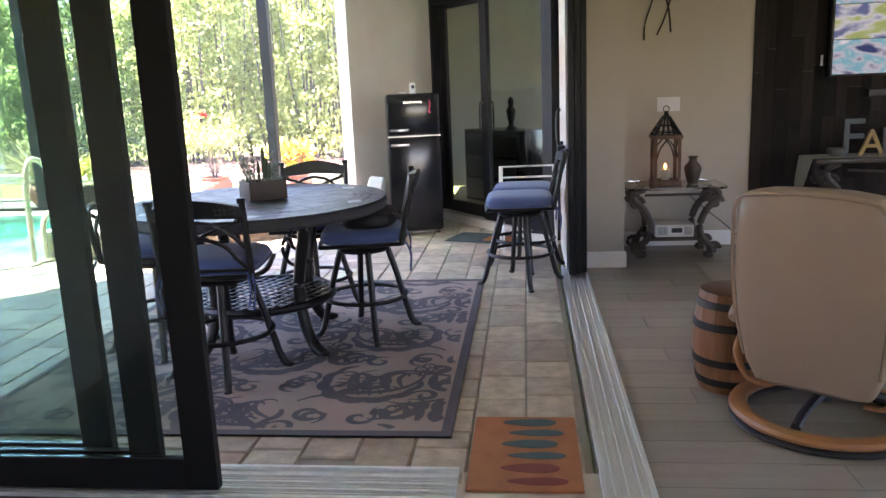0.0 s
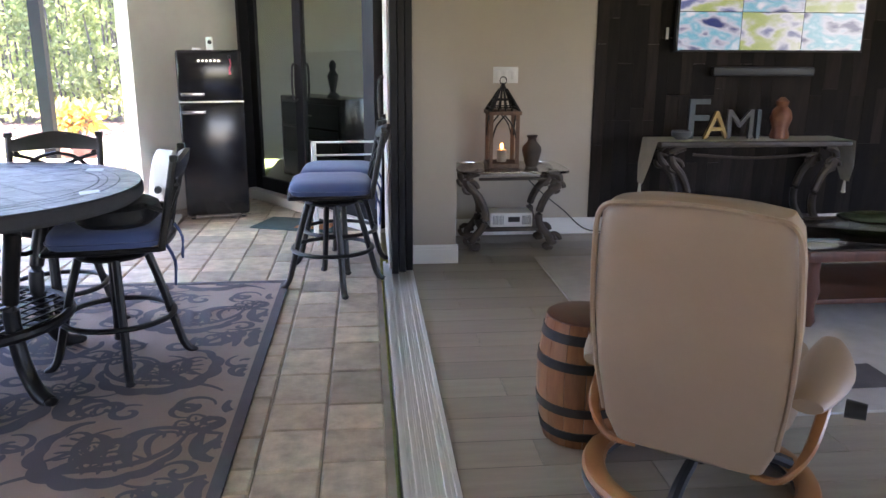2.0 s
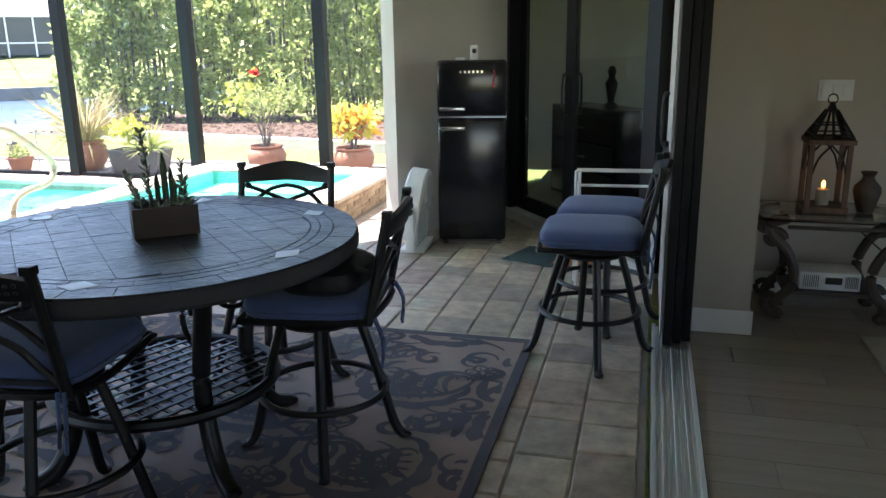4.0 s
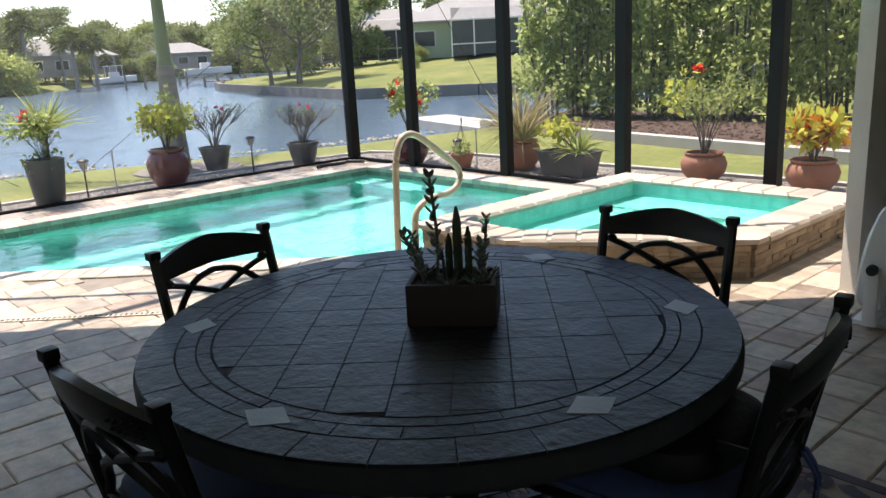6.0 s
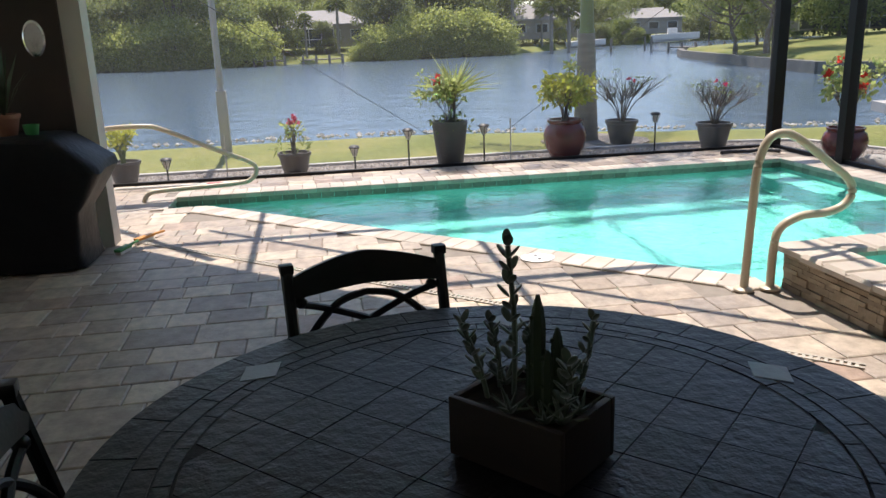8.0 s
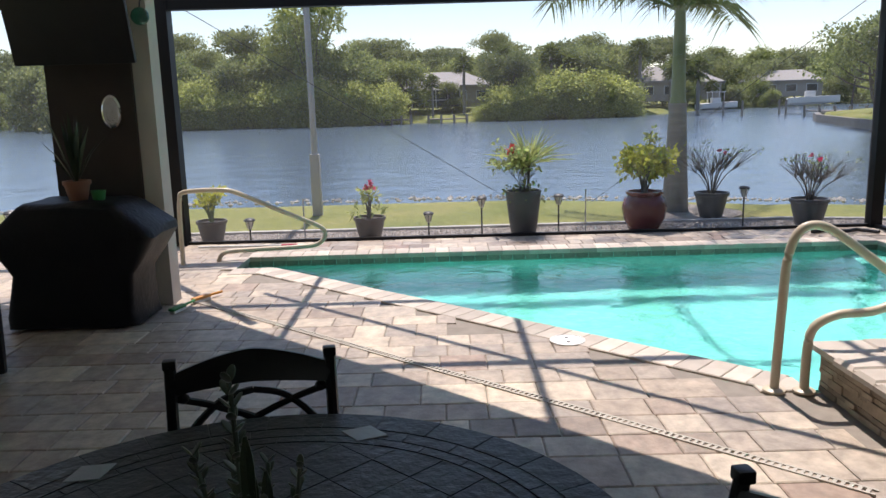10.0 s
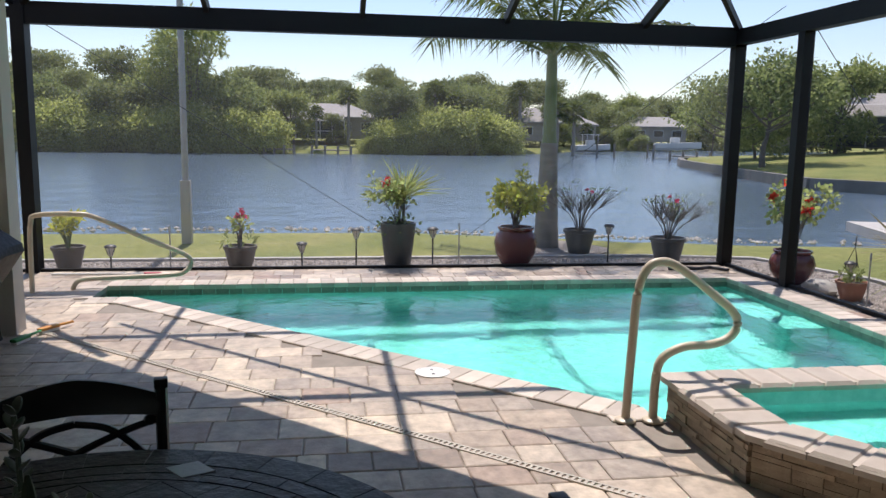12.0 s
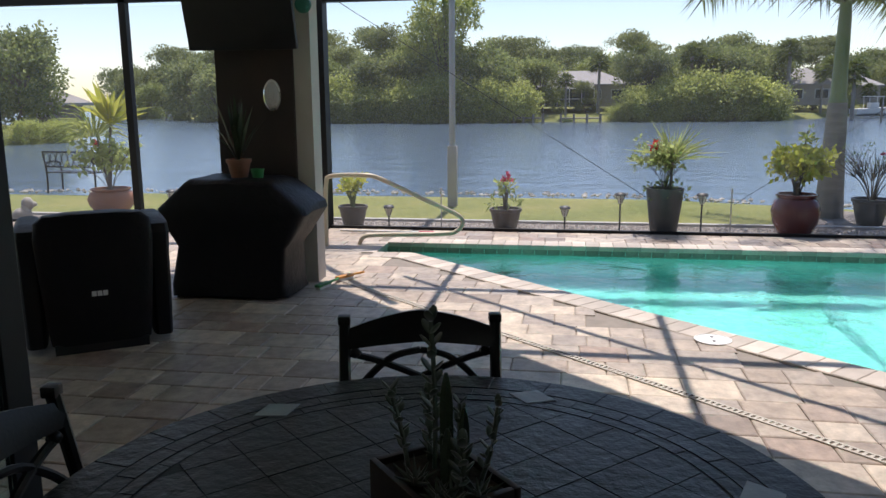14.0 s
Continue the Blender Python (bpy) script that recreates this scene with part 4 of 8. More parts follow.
# ---- floor fan ----
fan = thing("floor_fan", pose(-1.60, 7.93, 0, 0, 0, 95), "white round plastic floor fan beside the fridge", "fan")
fz, fm = 0.345, Matrix.Translation((0, 0, 0.345)) @ Matrix.Rotation(radians(98), 4, "X")
bm = bmesh.new()
lathe(bm, [(0.29, -0.075), (0.305, -0.06), (0.305, 0.06), (0.29, 0.075), (0.265, 0.078), (0.262, -0.078)], seg=40, m=fm @ Matrix.Diagonal((0.86, 0.98, 1, 1)))
part("housing", bm, M_WHITEPL, fan)
bm = bmesh.new()
for s_ in (-0.08, 0.08):
    for r in [0.05 + 0.023 * i for i in range(10)]:
        tube(bm, [fm @ Vector((r * 0.86 * math.cos(t * math.pi / 14), r * 0.98 * math.sin(t * math.pi / 14), s_)) for t in range(28)], 0.003, 4, closed=True)
    for t in range(10):
        a = t * math.pi / 5
        tube(bm, [fm @ Vector((0.04 * math.cos(a), 0.04 * math.sin(a), s_)), fm @ Vector((0.24 * math.cos(a), 0.27 * math.sin(a), s_))], 0.004, 4)
part("grille", bm, M_WHITEPL, fan)
bm = bmesh.new()
for k in range(5):
    a = k * 2 * math.pi / 5
    m_ = fm @ Matrix.Rotation(a, 4, "Z") @ Matrix.Translation((0.13, 0, 0)) @ Matrix.Rotation(radians(28), 4, "X")
    bmesh.ops.create_cube(bm, size=1, matrix=m_ @ Matrix.Diagonal((0.18, 0.11, 0.006, 1)))
part("blade", bm, M_WHITEPL, fan)
bm = bmesh.new()
box(bm, (0.46, 0.2, 0.03), (0, 0, 0.015), bevel=0.01)
for sx in (-1, 1):
    box(bm, (0.03, 0.07, 0.34), (sx * 0.275, 0, 0.19), bevel=0.008)
box(bm, (0.56, 0.06, 0.03), (0, 0, 0.03), bevel=0.008)
part("stand", bm, M_WHITEPL, fan)
for sx in (-1, 1):
    bm = bmesh.new()
    cone(bm, (sx * 0.285, 0, 0.345), (sx * 0.315, 0, 0.345), 0.032, 0.028, 14)
    part("knob", bm, M_BLACKPLASTIC, fan, "black tilt knob")

# ---- drying rack and mat before the bedroom door ----
rack = thing("drying_rack", pose(0.0, 7.15, 0, 0, 0, 4), "folding white wire drying rack", "drying rack")
for sx in (-1, 1):
    bm = bmesh.new()
    tube(bm, [(sx * 0.26, 0.12, 0.0), (sx * 0.26, -0.1, 0.80)], 0.011, 8)
    part("upright", bm, M_WHITEPL, rack)
    bm = bmesh.new()
    tube(bm, [(sx * 0.24, -0.12, 0.0), (sx * 0.24, 0.1, 0.78)], 0.011, 8)
    part("upright", bm, M_WHITEPL, rack)
for y, z in ((-0.1, 0.80), (-0.07, 0.70), (-0.04, 0.6), (0.1, 0.78), (0.07, 0.68), (0.0, 0.4)):
    bm = bmesh.new()
    tube(bm, [(-0.26, y, z), (0.26, y, z)], 0.007, 7)
    part("rung", bm, M_WHITEPL, rack)
fm2 = thing("floor_mat", pose(-0.42, 7.75, 0.001, 0, 0, -20), "dark green and orange woven floor mat", "mat")
bm = bmesh.new()
box(bm, (0.75, 0.45, 0.01), (0, 0, 0.005), bevel=0.003)
part("weave", bm, M_TEALPAINT, fm2)
bm = bmesh.new()
box(bm, (0.3, 0.25, 0.003), (0.15, -0.02, 0.0115))
part("patch", bm, M_COIR, fm2, "orange patch")


# ---- planter on the table ----
box_m = pose(-1.625, 4.62, TH + 0.004, 0, 0, 40)
pl = thing("succulent_planter", box_m, "dark wooden box of succulents and a small cactus on the table", "planter")
M_BOXWOOD = surface("dark_red_wood", (0.022, 0.013, 0.010), (0.044, 0.026, 0.020), 0.6, 5, 50, 0.3, 0.003, stretch=(1, 1, 6))
M_SUCC = surface("succulent_green", (0.05, 0.07, 0.045), (0.12, 0.15, 0.10), 0.6, 10, 80, 0.2, sheen=0.6)
M_CACT = surface("cactus_green", (0.025, 0.045, 0.02), (0.05, 0.075, 0.035), 0.6, 16, 90, 0.5, 0.004)
for nm, sz, c in (("side", (0.24, 0.014, 0.115), (0, -0.083, 0.0575)), ("side", (0.24, 0.014, 0.115), (0, 0.083, 0.0575)), ("end", (0.014, 0.152, 0.115), (-0.113, 0, 0.0575)), ("end", (0.014, 0.152, 0.115), (0.113, 0, 0.0575))):
    bm = bmesh.new()
    box(bm, sz, c, bevel=0.003)
    part(nm, bm, M_BOXWOOD, pl)
bm = bmesh.new()
box(bm, (0.21, 0.15, 0.1), (0, 0, 0.052))
part("soil_bed", bm, surface("dark_potting_soil", (0.03, 0.022, 0.016), (0.07, 0.05, 0.037), 0.95, 30, 120, 0.9), pl)


def succulent_stem(base, h, n, size, lean_):
    bm = bmesh.new()
    b = Vector(base)
    top = b + Vector((lean_[0], lean_[1], h))
    tube(bm, smooth_path([b, (b + top) / 2 + Vector((0.008, 0, 0)), top], 4), 0.005, 6)
    for k in range(n):
        u = 0.25 + 0.75 * k / (n - 1)
        p = b.lerp(top, u)
        a = k * 2.0
        for s_ in (0, math.pi):
            d = Vector((math.cos(a + s_), math.sin(a + s_), 0.75 + 0.5 * u)).normalized()
            m_ = Matrix.Translation(p + d * size * 0.6) @ rot_to(d)
            bmesh.ops.create_uvsphere(bm, u_segments=7, v_segments=5, radius=1, matrix=m_ @ Matrix.Diagonal((size * 0.34, size * 0.12, size * 0.6, 1)))
    part("stem", bm, M_SUCC, pl)


succulent_stem((-0.045, 0.01, 0.1), 0.285, 10, 0.028, (-0.01, 0.0))
succulent_stem((-0.075, -0.03, 0.1), 0.14, 8, 0.024, (-0.05, -0.01))
succulent_stem((-0.085, 0.02, 0.1), 0.12, 7, 0.022, (-0.03, 0.015))
succulent_stem((-0.03, 0.045, 0.1), 0.11, 6, 0.02, (-0.03, 0.03))
succulent_stem((0.06, 0.04, 0.1), 0.16, 7, 0.02, (0.03, 0.02))
succulent_stem((0.075, -0.01, 0.1), 0.1, 7, 0.028, (0.01, 0.0))
for x, y, h, rad in ((0.015, 0.0, 0.21, 0.011), (0.042, 0.02, 0.15, 0.009), (-0.012, 0.02, 0.13, 0.009), (0.045, -0.016, 0.12, 0.009)):
    bm = bmesh.new()
    n = 12
    rings = []
    for q in range(9):
        z = 0.1 + h * q / 8
        f = 1 if q < 7 else (0.75 if q == 7 else 0.25)
        rings.append([(x + rad * f * (1 + 0.22 * (k % 2)) * math.cos(k * 2 * math.pi / n), y + rad * f * (1 + 0.22 * (k % 2)) * math.sin(k * 2 * math.pi / n), z) for k in range(n)])
    loft(bm, rings)
    for q in range(6):
        ball(bm, (x + rad * 1.1 * math.cos(q * 2.1), y + rad * 1.1 * math.sin(q * 2.1), 0.12 + h * q / 7), 0.0045, 5)
    part("cactus", bm, M_CACT, pl)
rs = random.Random(2)
for x, y in ((0.085, -0.03), (0.09, 0.02), (0.06, -0.045), (-0.085, 0.04), (-0.01, -0.05)):
    bm = bmesh.new()
    for k in range(11):
        a = k * 2.399
        d = Vector((math.cos(a), math.sin(a), 0.5 + 0.08 * k)).normalized()
        cone(bm, Vector((x, y, 0.1)), Vector((x, y, 0.1)) + d * rs.uniform(0.035, 0.06), 0.007, 0.0008, 5)
    part("rosette", bm, M_SUCC, pl)

# ---- covered grill, its pot, television, pillar ornaments ----
grill = thing("covered_grill", pose(-6.78, 1.98, 0), "large barbecue grill under a black vinyl cover", "grill")
bm = bmesh.new()
rings = []
for z, y0, y1, d in ((0.02, -0.66, 0.56, 0.3), (0.12, -0.64, 0.55, 0.31), (0.45, -0.60, 0.56, 0.31), (0.52, -0.64, 0.62, 0.33), (0.74, -0.76, 0.78, 0.36), (0.80, -0.74, 0.76, 0.36), (1.0, -0.44, 0.50, 0.32), (1.03, -0.40, 0.46, 0.28), (1.035, -0.2, 0.2, 0.1)):
    ring = superring(0, 0.43 * (y0 + y1), z, d, 0.43 * (y1 - y0), 12, 48)
    rings.append([(x + 0.022 * math.sin(11 * y + 6 * z) * (1.1 - z), y + 0.02 * math.sin(14 * x + 7 * z), zz + 0.012 * math.sin(13 * y + 2 * x)) for x, y, zz in ring])
loft(bm, rings)
part("cover", bm, M_COVER, grill)
bm = bmesh.new()
for y in (-0.5, 0.42):
    cone(bm, (0.15, y, 0.0), (0.15, y, 0.03), 0.03, 0.03, 10)
    cone(bm, (-0.15, y, 0.0), (-0.15, y, 0.03), 0.03, 0.03, 10)
part("castor", bm, M_BLACKPLASTIC, grill)
M_GREENPL = surface("green_plastic", (0.03, 0.20, 0.05), (0.05, 0.28, 0.08), 0.5, 6, 50, 0.05)
M_TERRA_P = surface("terracotta_small", (0.25, 0.10, 0.055), (0.34, 0.15, 0.085), 0.7, 8, 60, 0.3)
gp_ = thing("potted_plant", pose(-6.75, 1.98, 1.036), "dark-leaved plant in a small terracotta pot on the grill", "potted plant")
bm = bmesh.new()
lathe(bm, [(0.07, 0), (0.1, 0.13), (0.11, 0.13), (0.11, 0.16), (0.09, 0.16), (0.085, 0.13)], seg=22)
part("pot", bm, M_TERRA_P, gp_)
bm = bmesh.new()
rs = random.Random(9)
for k in range(26):
    a = k * 2.399
    h = rs.uniform(0.15, 0.6)
    rad = rs.uniform(0.05, 0.34) * (1.2 - h)
    p0, p1 = Vector((0, 0, 0.12)), Vector((rad * math.cos(a), rad * math.sin(a), 0.14 + h))
    side = Vector((-math.sin(a), math.cos(a), 0)) * rs.uniform(0.015, 0.03)
    mid = (p0 + p1) / 2 + Vector((0, 0, 0.05))
    q = [bm.verts.new(v) for v in (p0, mid + side, p1, mid - side)]
    bm.faces.new(q)
part("leaves", bm, M_CACT, gp_)
cup = thing("cup", pose(-6.7, 2.17, 1.036), "small green plastic cup on the grill", "cup")
bm = bmesh.new()
lathe(bm, [(0.045, 0), (0.058, 0.075), (0.06, 0.08), (0.052, 0.08), (0.045, 0.01)], seg=18)
part("shell", bm, M_GREENPL, cup)
tv = thing("lanai_television", pose(-7.0, 1.96, 2.44, 0, 14, 0), "black flat television on a tilting pillar bracket", "television")
bm = bmesh.new()
box(bm, (0.05, 1.0, 0.6), (0.05, 0, 0), bevel=0.008)
part("screen_case", bm, M_BLACKPLASTIC, tv)
bm = bmesh.new()
box(bm, (0.3, 0.12, 0.12), (-0.1, 0, 0), bevel=0.005)
part("bracket", bm, M_IRON, tv)
orn = thing("wall_plaque", pose(-7.195, 2.14, 1.74), "round pale metal plaque hanging on the dark pillar panel", "plaque")
bm = bmesh.new()
lathe(bm, [(0.1, 0), (0.105, 0.006), (0.09, 0.014), (0.075, 0.01), (0.02, 0.012)], seg=28, m=Matrix.Rotation(radians(90), 4, "Y") @ Matrix.Diagonal((1.35, 0.8, 1, 1)))
part("disc", bm, M_CHROME, orn)
M_TEALGLASS = plain_glass("teal_glass", (0.10, 0.55, 0.45), 0.05)
lamp_ = thing("glass_float", pose(-7.15, 2.48, 2.52), "teal glass float hanging on the pillar from a hook", "ornament")
bm = bmesh.new()
ball(bm, (0, 0, 0), 0.075, 16)
part("globe", bm, M_TEALGLASS, lamp_)
bm = bmesh.new()
tube(bm, [(0, 0, 0.07), (-0.03, 0, 0.13), (-0.09, 0, 0.15)], 0.006, 6)
part("hook", bm, M_IRON, lamp_)

# ---- black outdoor recliner, seen from behind ----
rc = thing("lanai_recliner", pose(-5.12, 1.62, 0, 0, 0, 125), "black upholstered outdoor recliner standing on the pavers", "armchair")
bm = bmesh.new()
rings = []
for z, w, y in ((0.06, 0.32, -0.02), (0.25, 0.34, -0.04), (0.55, 0.36, -0.08), (0.8, 0.37, -0.13), (0.92, 0.355, -0.15), (0.965, 0.30, -0.16), (0.975, 0.2, -0.16)):
    rings.append([(x, yy, z) for x, yy, _ in superring(0, y, z, w, 0.09, 4, 30)])
loft(bm, rings)
part("backrest", bm, M_COVER, rc)
bm = bmesh.new()
loft(bm, [superring(0, 0.34, z, 0.33 * k, 0.36 * k, 5, 30) for z, k in ((0.12, 0.9), (0.2, 1), (0.4, 1), (0.46, 0.93), (0.48, 0.6))])
part("seat", bm, M_COVER, rc)
for sx in (-1, 1):
    bm = bmesh.new()
    loft(bm, [superring(sx * 0.41, 0.3, z, 0.075 * k, 0.4 * k, 5, 24) for z, k in ((0.05, 0.9), (0.4, 1.0), (0.62, 1.02), (0.80, 1.1), (0.86, 1.0), (0.885, 0.6))])
    part("armrest", bm, M_COVER, rc)
bm = bmesh.new()
box(bm, (0.6, 0.7, 0.07), (0, 0.25, 0.035))
part("base", bm, M_BLACKPLASTIC, rc)
bm = bmesh.new()
for k in range(3):
    box(bm, (0.03, 0.003, 0.035), (-0.03 + k * 0.035, -0.158, 0.42))
part("label", bm, M_WHITEPL, rc, "small white care label")
st = thing("side_table", pose(-6.35, 0.1, 0), "dark grey low patio table", "table")
bm = bmesh.new()
box(bm, (0.9, 0.9, 0.05), (0, 0, 0.5), bevel=0.008)
part("tabletop", bm, M_TABLEGROUT, st)
for sx in (-1, 1):
    for sy in (-1, 1):
        bm = bmesh.new()
        box(bm, (0.05, 0.05, 0.475), (sx * 0.4, sy * 0.4, 0.2375))
        part("leg", bm, M_IRON, st)

# ---- small things on the deck ----
M_ORANGE = surface("orange_plastic", (0.50, 0.20, 0.03), (0.62, 0.28, 0.05), 0.5, 6, 50, 0.05)
for x, y, rz, mat, lab in ((-7.35, 2.72, 60, M_ORANGE, "yellow-orange scrub brush lying on the pavers"), (-7.0, 2.62, 75, M_GREENPL, "green scrub brush lying on the pavers")):
    b_ = thing("scrub_brush", pose(x, y, 0.002, 0, 0, rz), lab, "brush")
    bm = bmesh.new()
    box(bm, (0.06, 0.2, 0.025), (0, 0, 0.035), bevel=0.008)
    tube(bm, [(0, 0.09, 0.035), (0, 0.26, 0.03)], 0.012, 8)
    part("handle", bm, mat, b_)
    bm = bmesh.new()
    box(bm, (0.05, 0.18, 0.022), (0, 0, 0.011))
    part("bristles", bm, M_WHITEPL, b_)
dc = thing("drain_cover", pose(-5.863, 5.86, 0.003), "round off-white plastic skimmer lid in the deck", "lid")
bm = bmesh.new()
lathe(bm, [(0.13, 0), (0.13, 0.006), (0.12, 0.008), (0.118, 0.005), (0.02, 0.006)], seg=32)
part("lid", bm, M_WHITEPL, dc)
for k in (-1, 1):
    bm = bmesh.new()
    cone(bm, (k * 0.05, 0, 0.005), (k * 0.05, 0, 0.0085), 0.012, 0.012, 10)
    part("finger_hole", bm, M_BLACKPLASTIC, dc)
M_DRAIN = surface("dusty_drain_plastic", (0.38, 0.345, 0.29), (0.50, 0.46, 0.395), 0.7, 6, 60, 0.1)
A_, B_ = Vector((-7.3, 2.72)), Vector((-3.55, 6.86))
bm = bmesh.new()
d_ = (B_ - A_)
m_ = pose(A_.x, A_.y, 0, 0, 0, math.degrees(math.atan2(d_.y, d_.x)))
L_ = d_.length
box(bm, (L_, 0.012, 0.012), (L_ / 2, -0.024, 0.0), m=m_)
box(bm, (L_, 0.012, 0.012), (L_ / 2, 0.024, 0.0), m=m_)
for k in range(int(L_ / 0.035)):
    box(bm, (0.018, 0.04, 0.008), (0.02 + k * 0.035, 0, 0.001), m=m_)
setting("deck_drain", bm, M_DRAIN, "white slotted deck drain strip between the pavers", "drain")
np_ = thing("net_pole", pose(-9.95, 1.9, 0.035, 0, 0, 88), "white pool net pole with a red grip lying on the coping", "pool pole")
bm = bmesh.new()
tube(bm, [(0, 0, 0), (1.35, 0, 0)], 0.016, 8)
part("shaft", bm, M_WHITEPL, np_)
bm = bmesh.new()
tube(bm, [(1.05, 0, 0), (1.25, 0, 0)], 0.022, 8)
part("grip", bm, M_RED, np_)
bm = bmesh.new()
tube(bm, smooth_path([(-9.9, 9.55, 0.03), (-9.95, 9.75, 0.03), (-9.85, 9.95, 0.035), (-9.95, 10.15, 0.03), (-9.75, 10.3, 0.03)], 5), 0.025, 8)
tagged(part("black_hose", bm, M_BLACKPLASTIC), "short black pool hose lying on the coping", "hose")


# ---- living room ----
# plank wall behind the television
acc = new("plank_wall")
tagged(acc, "dark weathered vertical plank wall behind the television", "wall", "", "structure")
rs = random.Random(14)
plank_mesh = {}
x = 1.985
while x < 5.6:
    w = rs.choice((0.09, 0.11, 0.13))
    z = 0.136
    while z < CEIL - 0.01:
        h = min(rs.choice((0.45, 0.6, 0.8, 1.0)), CEIL - z)
        if CEIL - z - h < 0.2:
            h = CEIL - z
        key = (w, round(h, 2))
        if key not in plank_mesh:
            bm = bmesh.new()
            box(bm, (w - 0.001, 0.016, h - 0.001), (0, 0, 0))
            plank_mesh[key] = finish(bm, "plank", M_WOODPLANK, False)
        ob = new("plank", plank_mesh[key])
        ob.parent = acc
        ob.location = (x + w / 2, 7.27 - rs.uniform(0, 0.003), z + h / 2)
        z += h
    x += w

tvm = pose(3.37, 7.19, 1.93)
tv2 = thing("television", tvm, "wall-mounted television showing a grid of camera pictures", "television")
bm = bmesh.new()
box(bm, (1.56, 0.05, 0.9), (0, 0.0, 0), bevel=0.006)
part("case", bm, M_BLACKPLASTIC, tv2)


def screen_mat(name, stops, scale, seed):
    mat, nt, b = nodes_of(name)
    co = nt.nodes.new("ShaderNodeTexCoord").outputs["Object"]
    n1 = tex(nt, "Noise", scale, 3, 0.5, co, (1, 1, 2.0))
    n1.noise_dimensions = "4D"
    n1.inputs["W"].default_value = seed
    c = ramp(nt, n1.outputs[0], stops)
    nt.links.new(c.outputs[0], b.inputs["Emission Color"])
    b.inputs["Emission Strength"].default_value = 0.055
    b.inputs["Base Color"].default_value = (0.01, 0.01, 0.01, 1)
    b.inputs["Roughness"].default_value = 0.2
    return mat


pools = [(0.36, (0.03, 0.05, 0.16)), (0.46, (0.55, 0.6, 0.62)), (0.56, (0.12, 0.45, 0.52)), (0.66, (0.75, 0.78, 0.75))]
lawns = [(0.34, (0.12, 0.16, 0.3)), (0.45, (0.62, 0.68, 0.66)), (0.55, (0.38, 0.48, 0.16)), (0.66, (0.30, 0.42, 0.14))]
for i in range(3):
    for j in range(3):
        bm = bmesh.new()
        box(bm, (0.503, 0.004, 0.285), (-0.509 + 0.509 * i, -0.027, -0.291 + 0.291 * j))
        part("picture_tile", bm, screen_mat("screen_tile", pools if (i + j) % 2 == 0 else lawns, 5.0, 3.1 * i + 7.7 * j), tv2, "", False)
bm = bmesh.new()
box(bm, (0.85, 0.07, 0.07), (3.35, 7.2, 1.33), bevel=0.015)
tagged(part("soundbar", bm, M_BLACKPLASTIC), "black soundbar mounted under the television", "soundbar")
bm = bmesh.new()
box(bm, (0.015, 0.02, 0.09), (2.545, 7.235, 1.62))
tagged(part("wall_bracket", bm, M_WHITEPL), "small white plate on the plank wall", "plate")

# sofa table with a runner and letters
M_CARVED = surface("dark_carved_wood", (0.02, 0.014, 0.010), (0.055, 0.04, 0.028), 0.5, 10, 60, 0.4, 0.004)
M_RUNNER = surface("cream_linen", (0.40, 0.37, 0.31), (0.50, 0.47, 0.40), 0.95, 12, 200, 0.5, 0.002)
sof = thing("sofa_table", pose(3.17, 6.98, 0), "dark carved scroll-leg console table", "table")
bm = bmesh.new()
box(bm, (1.55, 0.36, 0.04), (0, 0, 0.79), bevel=0.01)
part("tabletop", bm, M_CARVED, sof)


def scroll_leg(parent, x, y, h, s=1.0, mat=None, out=1):
    bm = bmesh.new()
    pts = [Vector((x + out * 0.02, y, 0.0)), Vector((x + out * 0.06 * s, y, 0.03)), Vector((x + out * 0.05 * s, y, h * 0.16)), Vector((x - out * 0.02 * s, y, h * 0.32)), Vector((x - out * 0.03 * s, y, h * 0.5)), Vector((x + out * 0.02 * s, y, h * 0.7)), Vector((x + out * 0.1 * s, y, h * 0.84)), Vector((x + out * 0.1 * s, y, h * 0.95)), Vector((x + out * 0.02 * s, y, h))]
    tube(bm, smooth_path(pts, 5), 0.028 * s, 8)
    for cx, cz, r0 in ((x + out * 0.085 * s, h * 0.80, 0.06 * s), (x + out * 0.075 * s, h * 0.13, 0.055 * s)):
        tube(bm, [Vector((cx + r0 * (1 - 0.75 * u) * math.cos(out * (u * 7.5)), y, cz + r0 * (1 - 0.75 * u) * math.sin(u * 7.5))) for u in np.linspace(0, 1, 22)], 0.017 * s, 7)
    ball(bm, (x + out * 0.03, y, 0.03), 0.032 * s, 9, (1, 1, 0.9))
    part("leg", bm, mat or M_CARVED, parent)


for sx in (-1, 1):
    for sy in (-1, 1):
        scroll_leg(sof, sx * 0.55, sy * 0.14, 0.77, 1.1, None, sx)
bm = bmesh.new()
tube(bm, smooth_path([(-0.5, -0.14, 0.71), (0, -0.14, 0.68), (0.5, -0.14, 0.71)], 6), 0.012, 6)
part("stretcher", bm, M_CARVED, sof)
bm = bmesh.new()
tube(bm, smooth_path([(-0.5, 0.14, 0.2), (0, 0.14, 0.16), (0.5, 0.14, 0.2)], 6), 0.012, 6)
part("stretcher", bm, M_CARVED, sof)
ru = thing("table_runner", pose(3.17, 6.98, 0.812), "cream linen runner hanging over the table's ends", "runner")
bm = bmesh.new()
prof = [(-0.86, -0.34), (-0.84, -0.2), (-0.80, 0.0), (-0.78, 0.004), (0.78, 0.004), (0.80, 0.0), (0.84, -0.2), (0.86, -0.34)]
rows = []
